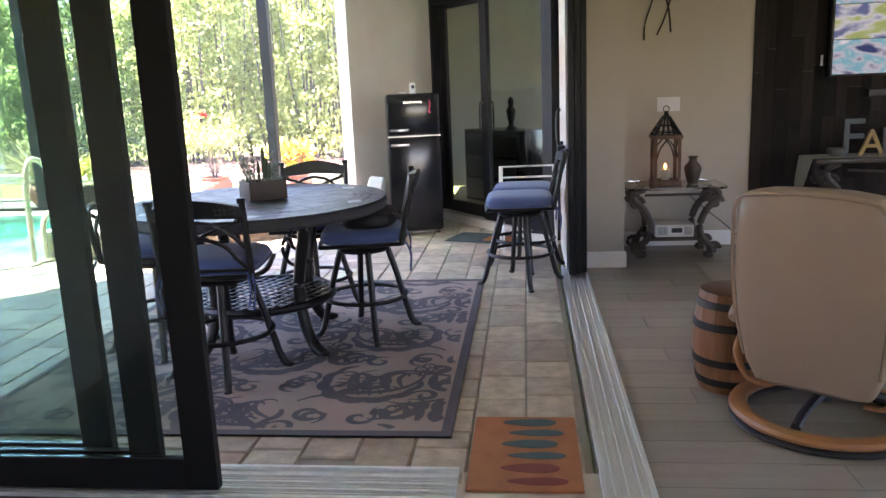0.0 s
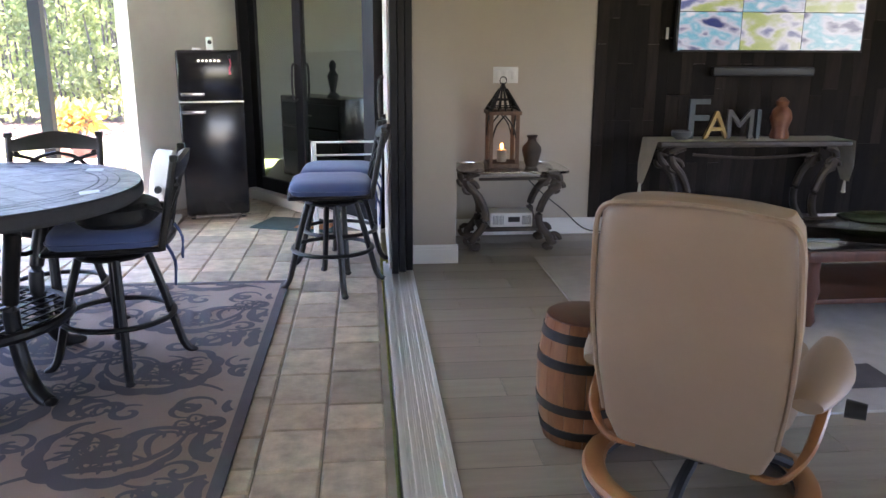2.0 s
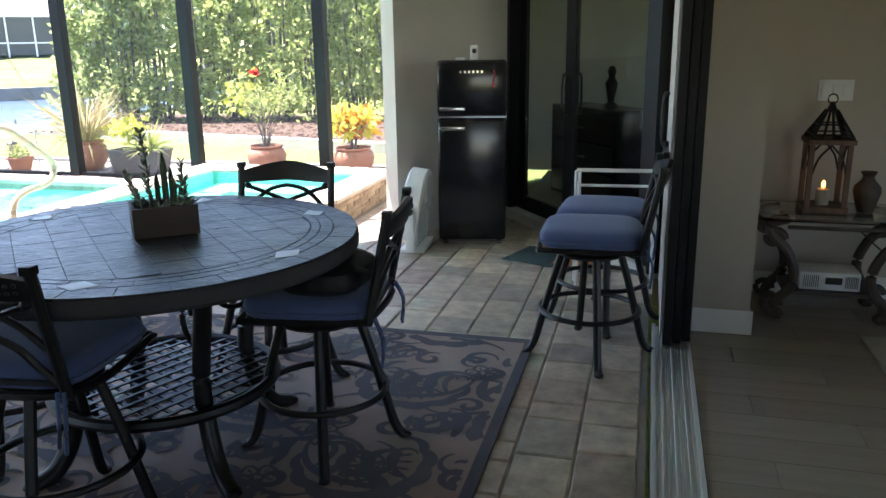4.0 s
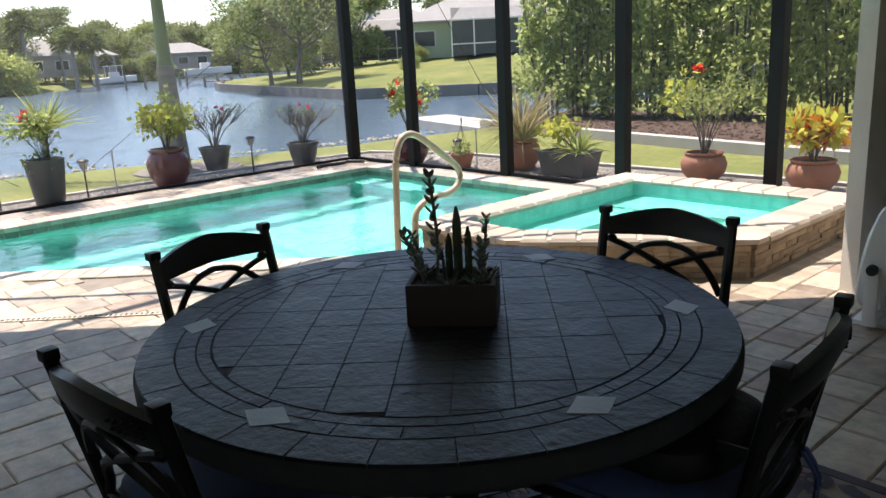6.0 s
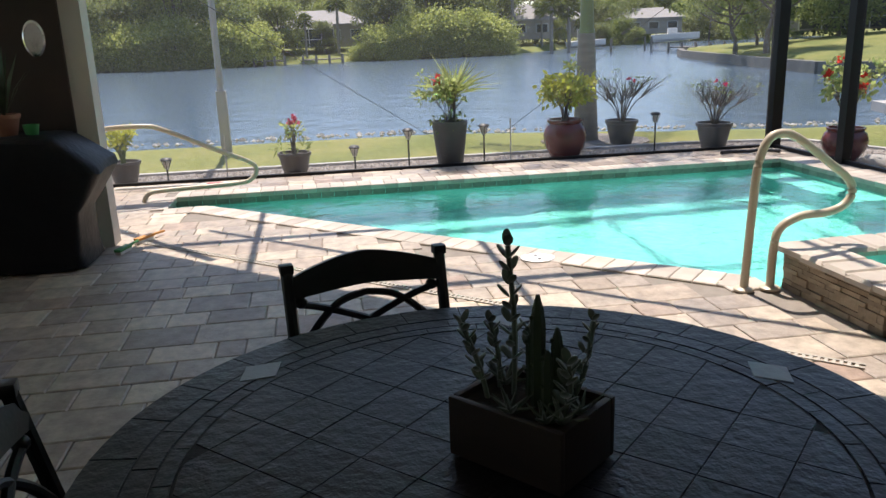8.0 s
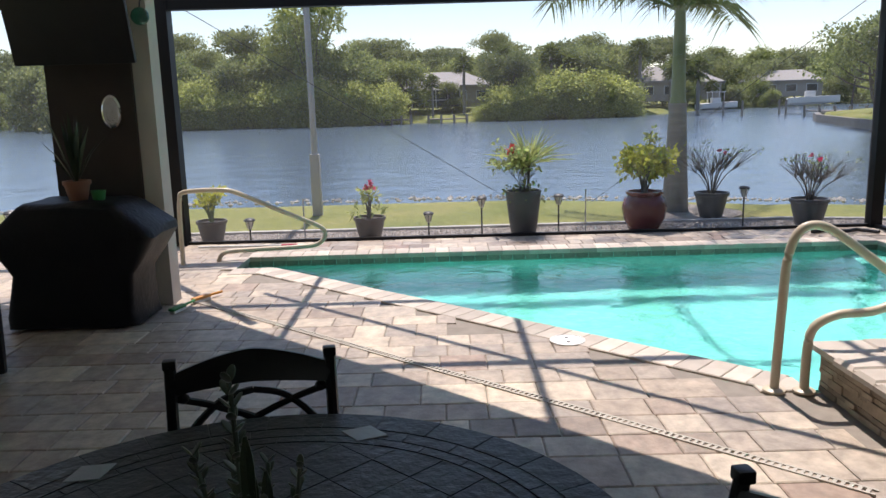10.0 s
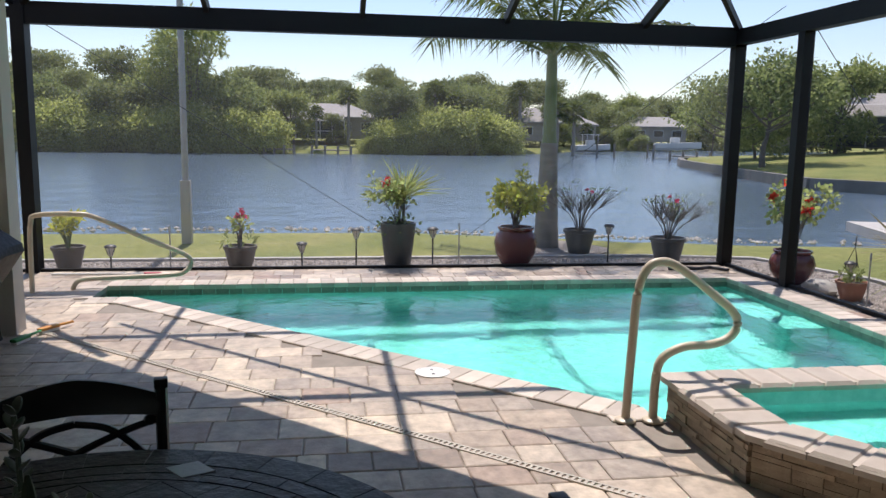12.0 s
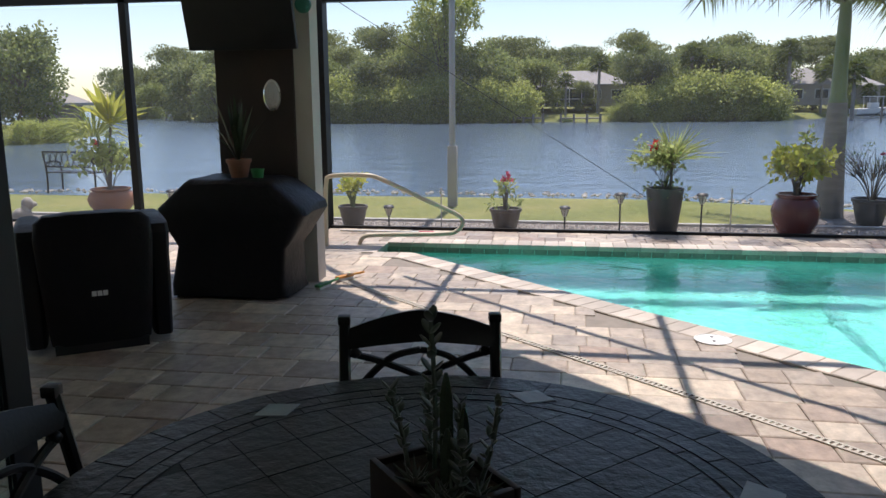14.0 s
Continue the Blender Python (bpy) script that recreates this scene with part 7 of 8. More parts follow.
# distant woods all round
for i in range(46):
    a = radians(128 - i * 2.1)
    D = rr.uniform(165, 230)
    x, y = -D * math.cos(a - radians(90)), D * math.sin(radians(90) - a)
    if land_height(np.array([x]), np.array([y]))[0] > -0.5:
        place(rr.choice((T_OAK, T_PINE, T_OAK, T_MID)), x, y, rr.uniform(1.0, 1.45), rr.uniform(0, 6))
for i in range(26):
    y = -70 + i * 6.5
    place(rr.choice((T_OAK, T_PINE, T_OAK)), -140 + rr.uniform(-12, 12), y, rr.uniform(0.85, 1.1), rr.uniform(0, 6))
# far left bank and point
for x, y, k, s in ((-128, -72, T_OAK, 1.1), (-133, -64, T_PINE, 1.0), (-136, -60, T_OAK, 1.0), (-120, -64, T_MID, 0.9), (-114, -52, T_OAK, 1.1), (-112, -47, T_MID, 1.0), (-142, -76, T_OAK, 1.2), (-150, -84, T_OAK, 1.2), (-165, -88, T_MID, 1.2), (-110, -42, T_OAK, 1.1),
                   (-56, -40, T_MID, 0.8), (-54, -36.5, T_MID, 0.9), (-64, -44, T_OAK, 0.8), (-72, -62, T_OAK, 1.0), (-80, -74, T_MID, 1.0), (-60, -50, T_SABAL, 1.1)):
    place(k, x, y, s, rr.uniform(0, 6))
for x, y in ((-45.5, -32.2), (-47.5, -31), (-49.5, -30.2), (-52, -31)):
    place(T_BUSH, x, y, 0.3, rr.uniform(0, 6))
# the lawn across the side canal
T_SHADE = broad_tree("tree", 8.0, 4.6, 31, M_LEAF_MID, "spreading green shade tree on the far lawn", 7600, 0.3, 0.24, 0.26, 0.7)
T_SHADE.matrix_world = Matrix.Translation((-51.0, 35.2, 0.0))
place(T_SHADE, -55.5, 35.4, 0.85, 2.0)
place(T_MID, -62, 41, 0.8, 1.0)
place(T_MID, -60, 47, 0.9, 3.0)
place(T_OAK, -70, 55, 0.9, 3.0)
for x, y, k, s in ((-64, 62, T_OAK, 1.0), (-56, 70, T_MID, 1.0), (-48, 66, T_OAK, 0.9), (-40, 72, T_MID, 1.0), (-32, 70, T_OAK, 1.0), (-24, 74, T_MID, 1.1), (-15, 76, T_OAK, 1.1), (-5, 70, T_OAK, 1.1), (-28, 58, T_SABAL, 1.0), (-52, 47.5, T_BUSH, 0.3), (-46.5, 42.2, T_BUSH, 0.22)):
    place(k, x, y, s, rr.uniform(0, 6))

# ---- hedge ----
def hedge_bush(seed, h):
    r = np.random.RandomState(seed)
    t = thing("hedge_shrub", Matrix(), "tall dense green hedge shrub in a mulch bed", "shrub", "hedge")
    cs, rs = [], []
    bm = bmesh.new()
    for k in range(9):
        a = k * 2.4
        rad = r.uniform(0.1, 0.8)
        top = h * r.uniform(0.72, 1.0)
        tube(bm, smooth_path([(0.2 * math.cos(a), 0.2 * math.sin(a), -0.1), (rad * 0.7 * math.cos(a), rad * 0.7 * math.sin(a), top * 0.5), (rad * math.cos(a), rad * math.sin(a), top)], 3), [0.03, 0.028, 0.026, 0.022, 0.018, 0.014, 0.01], 5)
    for k in range(95):
        u = r.uniform(0, 1) ** 0.85
        a, rad = r.uniform(0, 6.28), (0.95 - 0.68 * u) * r.uniform(0.25, 1.0) ** 0.5
        cs.append((rad * math.cos(a), rad * math.sin(a), h * (0.05 + 0.93 * u))), rs.append(r.uniform(0.2, 0.36) * (1.1 - 0.5 * u))
    part("stems", bm, M_BARK, t)
    pts, ways = clumps(r, cs, rs, 42)
    ways[:, 2] += 0.45
    child("foliage", leaf_mesh("foliage", pts, ways, 0.14, 0.042, M_LEAF_HEDGE, r), t)
    return t


hb = [hedge_bush(s, h) for s, h in ((41, 4.3), (42, 3.9), (43, 4.7))]
spots = []
for i in range(17):
    u = i / 16
    spots.append((-12.6 + 14.5 * u + rr.uniform(-0.1, 0.1), 17.9 + 1.2 * math.sin(u * 2.2) + rr.uniform(-0.2, 0.2)))
for i, (x, y) in enumerate(spots):
    m_ = Matrix.Translation((x, y, -0.1)) @ Matrix.Rotation(rr.uniform(0, 6), 4, "Z") @ Matrix.Diagonal((1, 1, rr.uniform(0.9, 1.1), 1))
    if i < 3:
        hb[i].matrix_world = m_
    else:
        copy_thing(hb[i % 3], m_)
for x, y, s in ((-12.5, 23, 0.8), (-15.3, 21.6, 0.62), (-6, 25, 0.9), (-1.5, 26, 0.9)):
    place(T_SABAL, x, y, s, rr.uniform(0, 6), -0.1)
for x, y, s in ((-9, 30, 0.9), (-3, 32, 1.0), (3, 30, 1.0), (-14, 36, 0.9)):
    place(T_MID, x, y, s, rr.uniform(0, 6), -0.1)

# ---- royal palm on the lawn ----
palm = thing("royal_palm", pose(-12.95, 8.75, -0.14), "royal palm with a swollen grey trunk and green crownshaft", "palm tree")
bm = bmesh.new()
lathe(bm, [(0.23, -0.1), (0.21, 0.1), (0.195, 0.35), (0.172, 0.8), (0.152, 1.3), (0.135, 1.75)], seg=20)
part("trunk", bm, M_PALMTRUNK, palm)
bm = bmesh.new()
lathe(bm, [(0.135, 1.75), (0.112, 1.85), (0.1, 2.4), (0.088, 3.0), (0.07, 3.3)], seg=16)
part("crownshaft", bm, M_CROWNSHAFT, palm, "smooth green crownshaft")
r = np.random.RandomState(8)
for k in range(15):
    a = k * 2.399 + 0.3
    el = radians(80 - 56 * (k / 14))
    L = 2.75 * r.uniform(0.85, 1.05)
    d = np.array([math.cos(a), math.sin(a)])
    stem = []
    for u in np.linspace(0, 1, 20):
        out = L * (math.cos(el) * u + 0.10 * u)
        up = L * (math.sin(el) * u - 0.42 * u * u * (0.45 + 0.55 * math.cos(el)))
        stem.append(Vector((d[0] * out, d[1] * out, 3.15 + up)))
    bm = bmesh.new()
    tube(bm, stem, [0.03 * (1 - 0.9 * i / 19) + 0.003 for i in range(20)], 5)
    f = part("frond", bm, M_CROWNSHAFT, palm)
    cs, ds = [], []
    for i in range(2, 19):
        tang = np.array(stem[i + 1] - stem[i]) if i < 19 else np.array(stem[i] - stem[i - 1])
        tang /= np.linalg.norm(tang)
        side = np.cross(tang, [0, 0, 1.0])
        side /= np.linalg.norm(side) + 1e-6
        for sub in (0, 0.25, 0.5, 0.75):
            p = np.array(stem[i]) * (1 - sub) + np.array(stem[i + 1]) * sub
            for sg in (-1, 1):
                cs.append(p), ds.append(side * sg + tang * 0.5 + np.array([0, 0, r.uniform(-0.5, 0.1)]))
    child("leaf_blade", leaf_mesh("leaf_blade", np.array(cs), np.array(ds), 0.5, 0.016, M_PALMLEAF, r, droop=0.45), f)

bm = bmesh.new()
slab(bm, [(-12.75 + 0.95 * math.cos(q * 0.3927) * (1 + 0.08 * math.sin(q * 2.1)), 8.85 + 0.85 * math.sin(q * 0.3927) * (1 + 0.07 * math.cos(q * 1.7))) for q in range(16)], -0.2, -0.115)
setting("palm_bed", bm, M_GRAVELBED, "round gravel bed under the royal palm", "bed")

# ---- pole with its wire ----
pole = thing("utility_pole", pose(-13.75, 2.8, -0.14), "grey metal pole on a square concrete stub", "pole")
bm = bmesh.new()
box(bm, (0.16, 0.16, 1.1), (0, 0, 0.5), bevel=0.012)
part("stub", bm, M_CONCRETE, pole)
bm = bmesh.new()
cone(bm, (0, 0, 1.0), (0, 0, 8.5), 0.055, 0.045, 14)
part("shaft", bm, surface("galvanised_grey", (0.34, 0.34, 0.335), (0.44, 0.44, 0.43), 0.6, 2, 40, 0.2, stretch=(1, 1, 0.3)), pole)
M_WIRE = surface("dark_wire", (0.02, 0.02, 0.02), (0.04, 0.04, 0.04), 0.5, 5, 30, 0)
for a_, b_ in (((-10.36, 1.1, 3.4), (-13.6, 6.4, -0.12)), ((-10.36, 11.2, 3.5), (-14.2, 7.6, -0.12)), ((-8.85, 10.6, 3.1), (-10.6, 14.5, -0.12))):
    bm = bmesh.new()
    tube(bm, [a_, b_], 0.005, 5)
    tagged(part("guy_wire", bm, M_WIRE), "thin dark guy wire running down to the lawn", "wire")


# ---- pots and plants ----
def pot(name, x, y, profile, mat, label, z=-0.08, soil=0.9, rim_z=None):
    t = thing(name, pose(x, y, z), label, "potted plant")
    bm = bmesh.new()
    top_r, top_z = profile[-1]
    inner = [(top_r * 0.9, top_z), (top_r * 0.86, top_z * 0.9)]
    lathe(bm, profile + inner, seg=28)
    part("pot", bm, mat, t)
    bm = bmesh.new()
    lathe(bm, [(top_r * 0.85, top_z * 0.905), (top_r * 0.5, top_z * 0.925), (0.01, top_z * 0.93)], seg=16)
    part("soil", bm, M_SOIL, t)
    return t, top_z * 0.9


def bowl(r, h):
    return [(r * 0.62, 0.0), (r * 0.66, 0.01), (r * 0.86, h * 0.55), (r * 0.96, h * 0.86), (r * 1.04, h * 0.88), (r * 1.04, h)]


def urn(r, h):
    return [(r * 0.55, 0.0), (r * 0.62, 0.02), (r * 0.92, h * 0.35), (r, h * 0.6), (r * 0.9, h * 0.82), (r * 0.76, h * 0.9), (r * 0.84, h * 0.95), (r * 0.84, h)]


def stems(t, r, z0, n, h, spread, thick, mat=M_BARK, fork=2):
    """Forking bare stems; gives their tips."""
    bm = bmesh.new()
    tips = []
    for k in range(n):
        a = k * 2.399 + r.uniform(-0.3, 0.3)
        rad = spread * r.uniform(0.25, 1.0)
        end = Vector((rad * math.cos(a), rad * math.sin(a), z0 + h * r.uniform(0.6, 1.0)))
        mid = Vector((end.x * 0.35, end.y * 0.35, z0 + (end.z - z0) * 0.5))
        pts = smooth_path([(0.02 * math.cos(a), 0.02 * math.sin(a), z0 - 0.02), mid, end], 3)
        tube(bm, pts, [thick * (1 - 0.1 * i) for i in range(len(pts))], 5)
        tips.append(end)
        for q in range(fork):
            e2 = mid + (end - mid) * r.uniform(0.5, 0.9) + Vector((r.uniform(-1, 1), r.uniform(-1, 1), r.uniform(0.3, 1))) * spread * 0.35
            tube(bm, [mid + (end - mid) * 0.2, e2], [thick * 0.6, thick * 0.35], 4)
            tips.append(e2)
    part("branching_stem", bm, mat, t)
    return tips


def foliage(t, r, tips, per, rad, length, width, mat, up=0.3, droop=0.1, name="foliage"):
    pts, ways = clumps(r, [tuple(p) for p in tips], [rad] * len(tips), per)
    ways[:, 2] += up
    child(name, leaf_mesh(name, pts, ways, length, width, mat, r, droop=droop), t)


def blossoms(t, r, spots, mat, size=0.055):
    for p in spots:
        n = 14
        d = r.normal(size=(n, 3))
        child("blossom", leaf_mesh("blossom", np.repeat(np.array([p]), n, 0), d, size, size * 0.42, mat, r), t)


def spikes(t, r, z0, n, length, width, mat, spread=1.0, droop=0.25, name="foliage", centre=(0, 0)):
    cs, ds = [], []
    for k in range(n):
        a = k * 2.399
        el = r.uniform(0.5, 1.45) if spread < 1.2 else r.uniform(0.1, 1.4)
        cs.append((centre[0] + 0.02 * math.cos(a), centre[1] + 0.02 * math.sin(a), z0))
        ds.append((math.cos(a) * math.cos(el), math.sin(a) * math.cos(el), math.sin(el)))
    child(name, leaf_mesh(name, np.array(cs), np.array(ds), length, width, mat, r, droop=droop), t)


R = np.random.RandomState(77)
t, z = pot("potted_succulent", -10.85, 1.82, bowl(0.2, 0.32), M_POTBROWN, "brown pot with upright yellow-green stems")
tips = stems(t, R, z, 14, 0.42, 0.2, 0.012, M_CROWNSHAFT, 1)
foliage(t, R, tips, 14, 0.06, 0.08, 0.018, M_LEAF_YELLOW, 0.8)
t, z = pot("potted_flower", -10.73, 3.98, bowl(0.21, 0.33), M_POTBROWN, "brown pot with a pink desert flower")
tips = stems(t, R, z, 5, 0.46, 0.1, 0.018, M_BARK, 0)
foliage(t, R, tips, 16, 0.09, 0.09, 0.02, M_LEAF_LIME, 0.5)
foliage(t, R, [Vector((-0.02, -0.16, z + 0.12)), Vector((0, 0.1, z + 0.1))], 18, 0.08, 0.12, 0.018, M_LEAF_LIME, 0.5)
blossoms(t, R, [(0.0, 0.02, z + 0.5), (0.02, 0.06, z + 0.44), (0.0, -0.03, z + 0.42)], M_PETAL_PINK, 0.06)
t, z = pot("potted_dracaena", -10.64, 6.04, [(0.15, 0), (0.16, 0.01), (0.2, 0.3), (0.235, 0.6), (0.24, 0.64)], M_POTGREY, "tall charcoal planter with spiky leaves and a red hibiscus")
bm = bmesh.new()
tube(bm, [(0, 0.06, z), (0, 0.08, z + 0.4)], 0.02, 7)
part("stem", bm, M_BARK, t)
spikes(t, R, z + 0.4, 90, 0.6, 0.014, M_LEAF_LIME, 2.0, 0.15, "foliage", (0, 0.08))
tips = [p + Vector((0.02, -0.1, 0)) for p in stems(t, R, z, 12, 0.62, 0.28, 0.007)]
foliage(t, R, tips, 15, 0.09, 0.075, 0.022, M_LEAF_HEDGE, 0.1)
foliage(t, R, [Vector((0.1, 0.18 * q, z + 0.05)) for q in (-1, 0, 1)], 26, 0.12, 0.08, 0.02, M_LEAF_MID, 0.1)
blossoms(t, R, [(0.05, -0.15, z + 0.62), (0.06, -0.17, z + 0.6)], M_PETAL_RED, 0.08)
t, z = pot("potted_croton", -10.84, 7.7, urn(0.3, 0.56), M_MAROON, "large maroon glazed urn with a yellow croton")
tips = stems(t, R, z, 12, 0.55, 0.34, 0.012)
foliage(t, R, tips, 22, 0.11, 0.095, 0.03, M_LEAF_YELLOW, 0.3)
foliage(t, R, [Vector((0.08, -0.26, z + 0.42)), Vector((0.05, -0.12, z + 0.5)), Vector((0.1, 0.05, z + 0.34)), Vector((0.06, 0.2, z + 0.42)), Vector((0, 0.34, z + 0.52))], 70, 0.16, 0.085, 0.028, M_LEAF_YELLOW, 0.4)
foliage(t, R, [Vector((0, 0.06, z + 0.72)), Vector((0, 0.08, z + 0.82))], 24, 0.08, 0.085, 0.024, M_LEAF_LIME, 0.2)
bm = bmesh.new()
tube(bm, [(0, 0, z), (0, 0.07, z + 0.85)], 0.01, 5)
part("stem", bm, M_BARK, t)
for x, y, h, nm in ((-12.2, 9.08, 0.75, "grey pot with a leafless branching plumeria"), (-10.97, 10.0, 0.58, "charcoal pot with a bare desert rose and pink buds")):
    t, z = pot("potted_shrub", x, y, bowl(0.25, 0.38), M_POTGREY, nm, -0.113 if x < -12 else -0.08)
    tips = stems(t, R, z, 15, h, 0.60, 0.010, M_BARK, 6)
    foliage(t, R, tips[::3], 4, 0.04, 0.045, 0.012, M_LEAF_MID, 0.6)
    blossoms(t, R, [tuple(tips[2] + Vector((0, 0, 0.03))), tuple(tips[9] + Vector((0, 0, 0.03)))], M_PETAL_PINK, 0.045)
t, z = pot("potted_hibiscus", -9.42, 10.98, urn(0.28, 0.42), M_MAROON, "maroon pot with a red-flowering hibiscus")
tips = stems(t, R, z, 12, 0.85, 0.52, 0.01)
foliage(t, R, tips, 15, 0.11, 0.085, 0.03, M_LEAF_HEDGE, 0.1)
blossoms(t, R, [tuple(p + Vector((0.05, -0.06, 0.03))) for p in (tips[0], tips[6], tips[12], tips[18], tips[24])], M_PETAL_RED, 0.085)
t, z = pot("hanging_basket", -8.35, 11.05, bowl(0.17, 0.22), M_TERRA, "small terracotta hanging pot set on the gravel, hook up")
foliage(t, R, [Vector((0.05, 0, z + 0.06)), Vector((-0.06, 0.04, z + 0.05)), Vector((0, -0.06, z + 0.08))], 30, 0.09, 0.08, 0.02, M_LEAF_MID, 0.5)
bm = bmesh.new()
for k in range(3):
    a = k * 2.094
    tube(bm, [(0.15 * math.cos(a), 0.15 * math.sin(a), 0.21), (0, 0, 0.62)], 0.004, 4)
tube(bm, smooth_path([(0, 0, 0.6), (0, 0, 0.68), (0.03, -0.02, 0.74), (0.06, -0.04, 0.70), (0.05, -0.035, 0.66)], 4), 0.006, 5)
part("hanger", bm, M_BLACKPLASTIC, t)
t, z = pot("potted_grass", -7.5, 11.4, urn(0.27, 0.42), M_TERRA, "terracotta pot with tall straw-coloured fountain grass")
spikes(t, R, z, 260, 1.05, 0.006, M_LEAF_STRAW, 1.0, 0.35, "foliage")
spikes(t, R, z, 60, 0.9, 0.02, M_LEAF_STRAW, 0.8, 0.1, "plume_foliage")
spikes(t, R, z, 120, 0.7, 0.006, M_LEAF_LIME, 2.0, 0.5, "foliage")
t = thing("planter_box", pose(-6.58, 11.3, -0.08), "grey rectangular planter with spiky and yellow-leaved plants", "potted plant")
bm = bmesh.new()
loft(bm, [[(sx * w, sy * d, zz) for sx, sy in ((-1, -1), (1, -1), (1, 1), (-1, 1))] for w, d, zz in ((0.33, 0.15, 0), (0.39, 0.18, 0.3), (0.40, 0.19, 0.3), (0.40, 0.19, 0.33), (0.36, 0.15, 0.33), (0.35, 0.14, 0.29))])
part("box", bm, M_POTGREY, t, "", False)
spikes(t, R, 0.29, 70, 0.55, 0.014, M_LEAF_LIME, 2.0, 0.25, "foliage", (0.16, 0))
tips = stems(t, R, 0.29, 6, 0.42, 0.22, 0.007)
foliage(t, R, [p + Vector((-0.16, 0, 0)) for p in tips], 7, 0.07, 0.11, 0.04, M_LEAF_YELLOW, 0.1)
t, z = pot("potted_shrub", -4.9, 11.75, urn(0.27, 0.36), M_TERRA, "terracotta pot with a loose green shrub and red bloom")
tips = stems(t, R, z, 16, 0.85, 0.5, 0.008)
foliage(t, R, tips, 22, 0.13, 0.07, 0.012, M_LEAF_LIME, 0.3)
foliage(t, R, [Vector((-0.4, 0, z + 0.75)), Vector((-0.45, 0, z + 0.6)), Vector((-0.3, 0, z + 0.9))], 10, 0.12, 0.13, 0.05, M_LEAF_YELLOW, 0.1)
blossoms(t, R, [(-0.05, -0.1, z + 1.02)], M_PETAL_RED, 0.1)
t, z = pot("potted_croton", -3.62, 11.75, urn(0.28, 0.36), M_TERRA, "terracotta pot with a yellow and orange croton")
tips = stems(t, R, z, 10, 0.42, 0.3, 0.01)
foliage(t, R, tips[::2], 14, 0.1, 0.17, 0.042, M_LEAF_YELLOW, 0.4)
foliage(t, R, tips[1::2], 10, 0.1, 0.16, 0.04, M_LEAF_ORANGE, 0.4)
bm = bmesh.new()
ball(bm, (0, 0, 0.07), 0.2, 10, (1.3, 0.8, 0.55))
for v in bm.verts:
    v.co *= 1 + 0.18 * noise.noise(v.co * 9)
rock = tagged(part("rock", bm, M_STONE), "pale rough garden rock on the gravel", "rock")
rock.matrix_world = pose(-8.78, 10.95, -0.09)
# the tall plant at the left end, a small stone lion and a bench on the shore
t, z = pot("potted_ti_plant", -11.75, -2.45, urn(0.36, 0.42), M_TERRA, "terracotta pot with broad yellow-green leaves and palm fronds")
bm = bmesh.new()
tube(bm, smooth_path([(0, 0, z), (0.02, 0.05, z + 0.6), (0, 0.1, z + 1.1)], 4), 0.022, 7)
tube(bm, smooth_path([(0, 0, z), (0.02, -0.1, z + 0.5), (0, -0.15, z + 0.9)], 4), 0.018, 7)
part("branching_stem", bm, M_BARK, t)
spikes(t, R, z + 1.05, 30, 0.75, 0.065, M_LEAF_YELLOW, 1.0, 0.2, "broad_foliage", (0, 0.1))
spikes(t, R, z + 0.85, 90, 0.85, 0.016, M_LEAF_LIME, 2.0, 0.4, "frond_foliage", (0, -0.2))
tips = stems(t, R, z, 14, 0.7, 0.45, 0.008)
foliage(t, R, tips, 16, 0.12, 0.1, 0.034, M_LEAF_HEDGE, 0.1)
blossoms(t, R, [(0.0, -0.2, z + 0.75)], M_PETAL_RED, 0.1)
bm = bmesh.new()
for c, rr_, sq in (((0, 0, 0.12), 0.13, (0.8, 1.2, 0.9)), ((0, 0.09, 0.28), 0.1, (0.9, 0.9, 1.1)), ((0, 0.05, 0.17), 0.09, (0.9, 0.7, 1.6)), ((0.06, 0.14, 0.05), 0.05, (0.7, 1.6, 0.8)), ((-0.06, 0.14, 0.05), 0.05, (0.7, 1.6, 0.8)), ((0, 0.18, 0.27), 0.05, (0.9, 1, 0.8))):
    ball(bm, c, rr_, 12, sq)
lion = tagged(part("garden_statue", bm, M_STONE), "small pale stone animal statue beside the gravel", "statue")
lion.matrix_world = pose(-10.75, -3.3, -0.09, 0, 0, 60)
for k in range(3):
    bm = bmesh.new()
    ball(bm, (0, 0, 0.05), 0.13, 9, (1, 0.8, 0.6))
    for v in bm.verts:
        v.co *= 1 + 0.2 * noise.noise(v.co * 8 + Vector((k, 0, 0)))
    rk = tagged(part("rock", bm, M_STONE), "pale rough garden rock on the gravel", "rock", "garden rocks")
    rk.matrix_world = pose(-10.8 - 0.1 * k, -2.85 + 0.35 * k, -0.1)
bench = thing("garden_bench", pose(-15.15, -5.35, -0.16, 0, 0, -95), "dark iron garden bench with slatted seat facing the canal", "bench")
for k in range(5):
    bm = bmesh.new()
    box(bm, (1.2, 0.07, 0.02), (0, -0.18 + k * 0.09, 0.43))
    part("seat_slat", bm, M_IRON, bench)
for sx in (-1, 1):
    bm = bmesh.new()
    tube(bm, smooth_path([(sx * 0.58, 0.22, 0), (sx * 0.58, 0.2, 0.42), (sx * 0.58, 0.27, 0.85)], 3), 0.02, 6)
    tube(bm, smooth_path([(sx * 0.58, -0.22, 0), (sx * 0.58, -0.2, 0.6), (sx * 0.58, 0.2, 0.62)], 3), 0.02, 6)
    part("side_frame", bm, M_IRON, bench)
bm = bmesh.new()
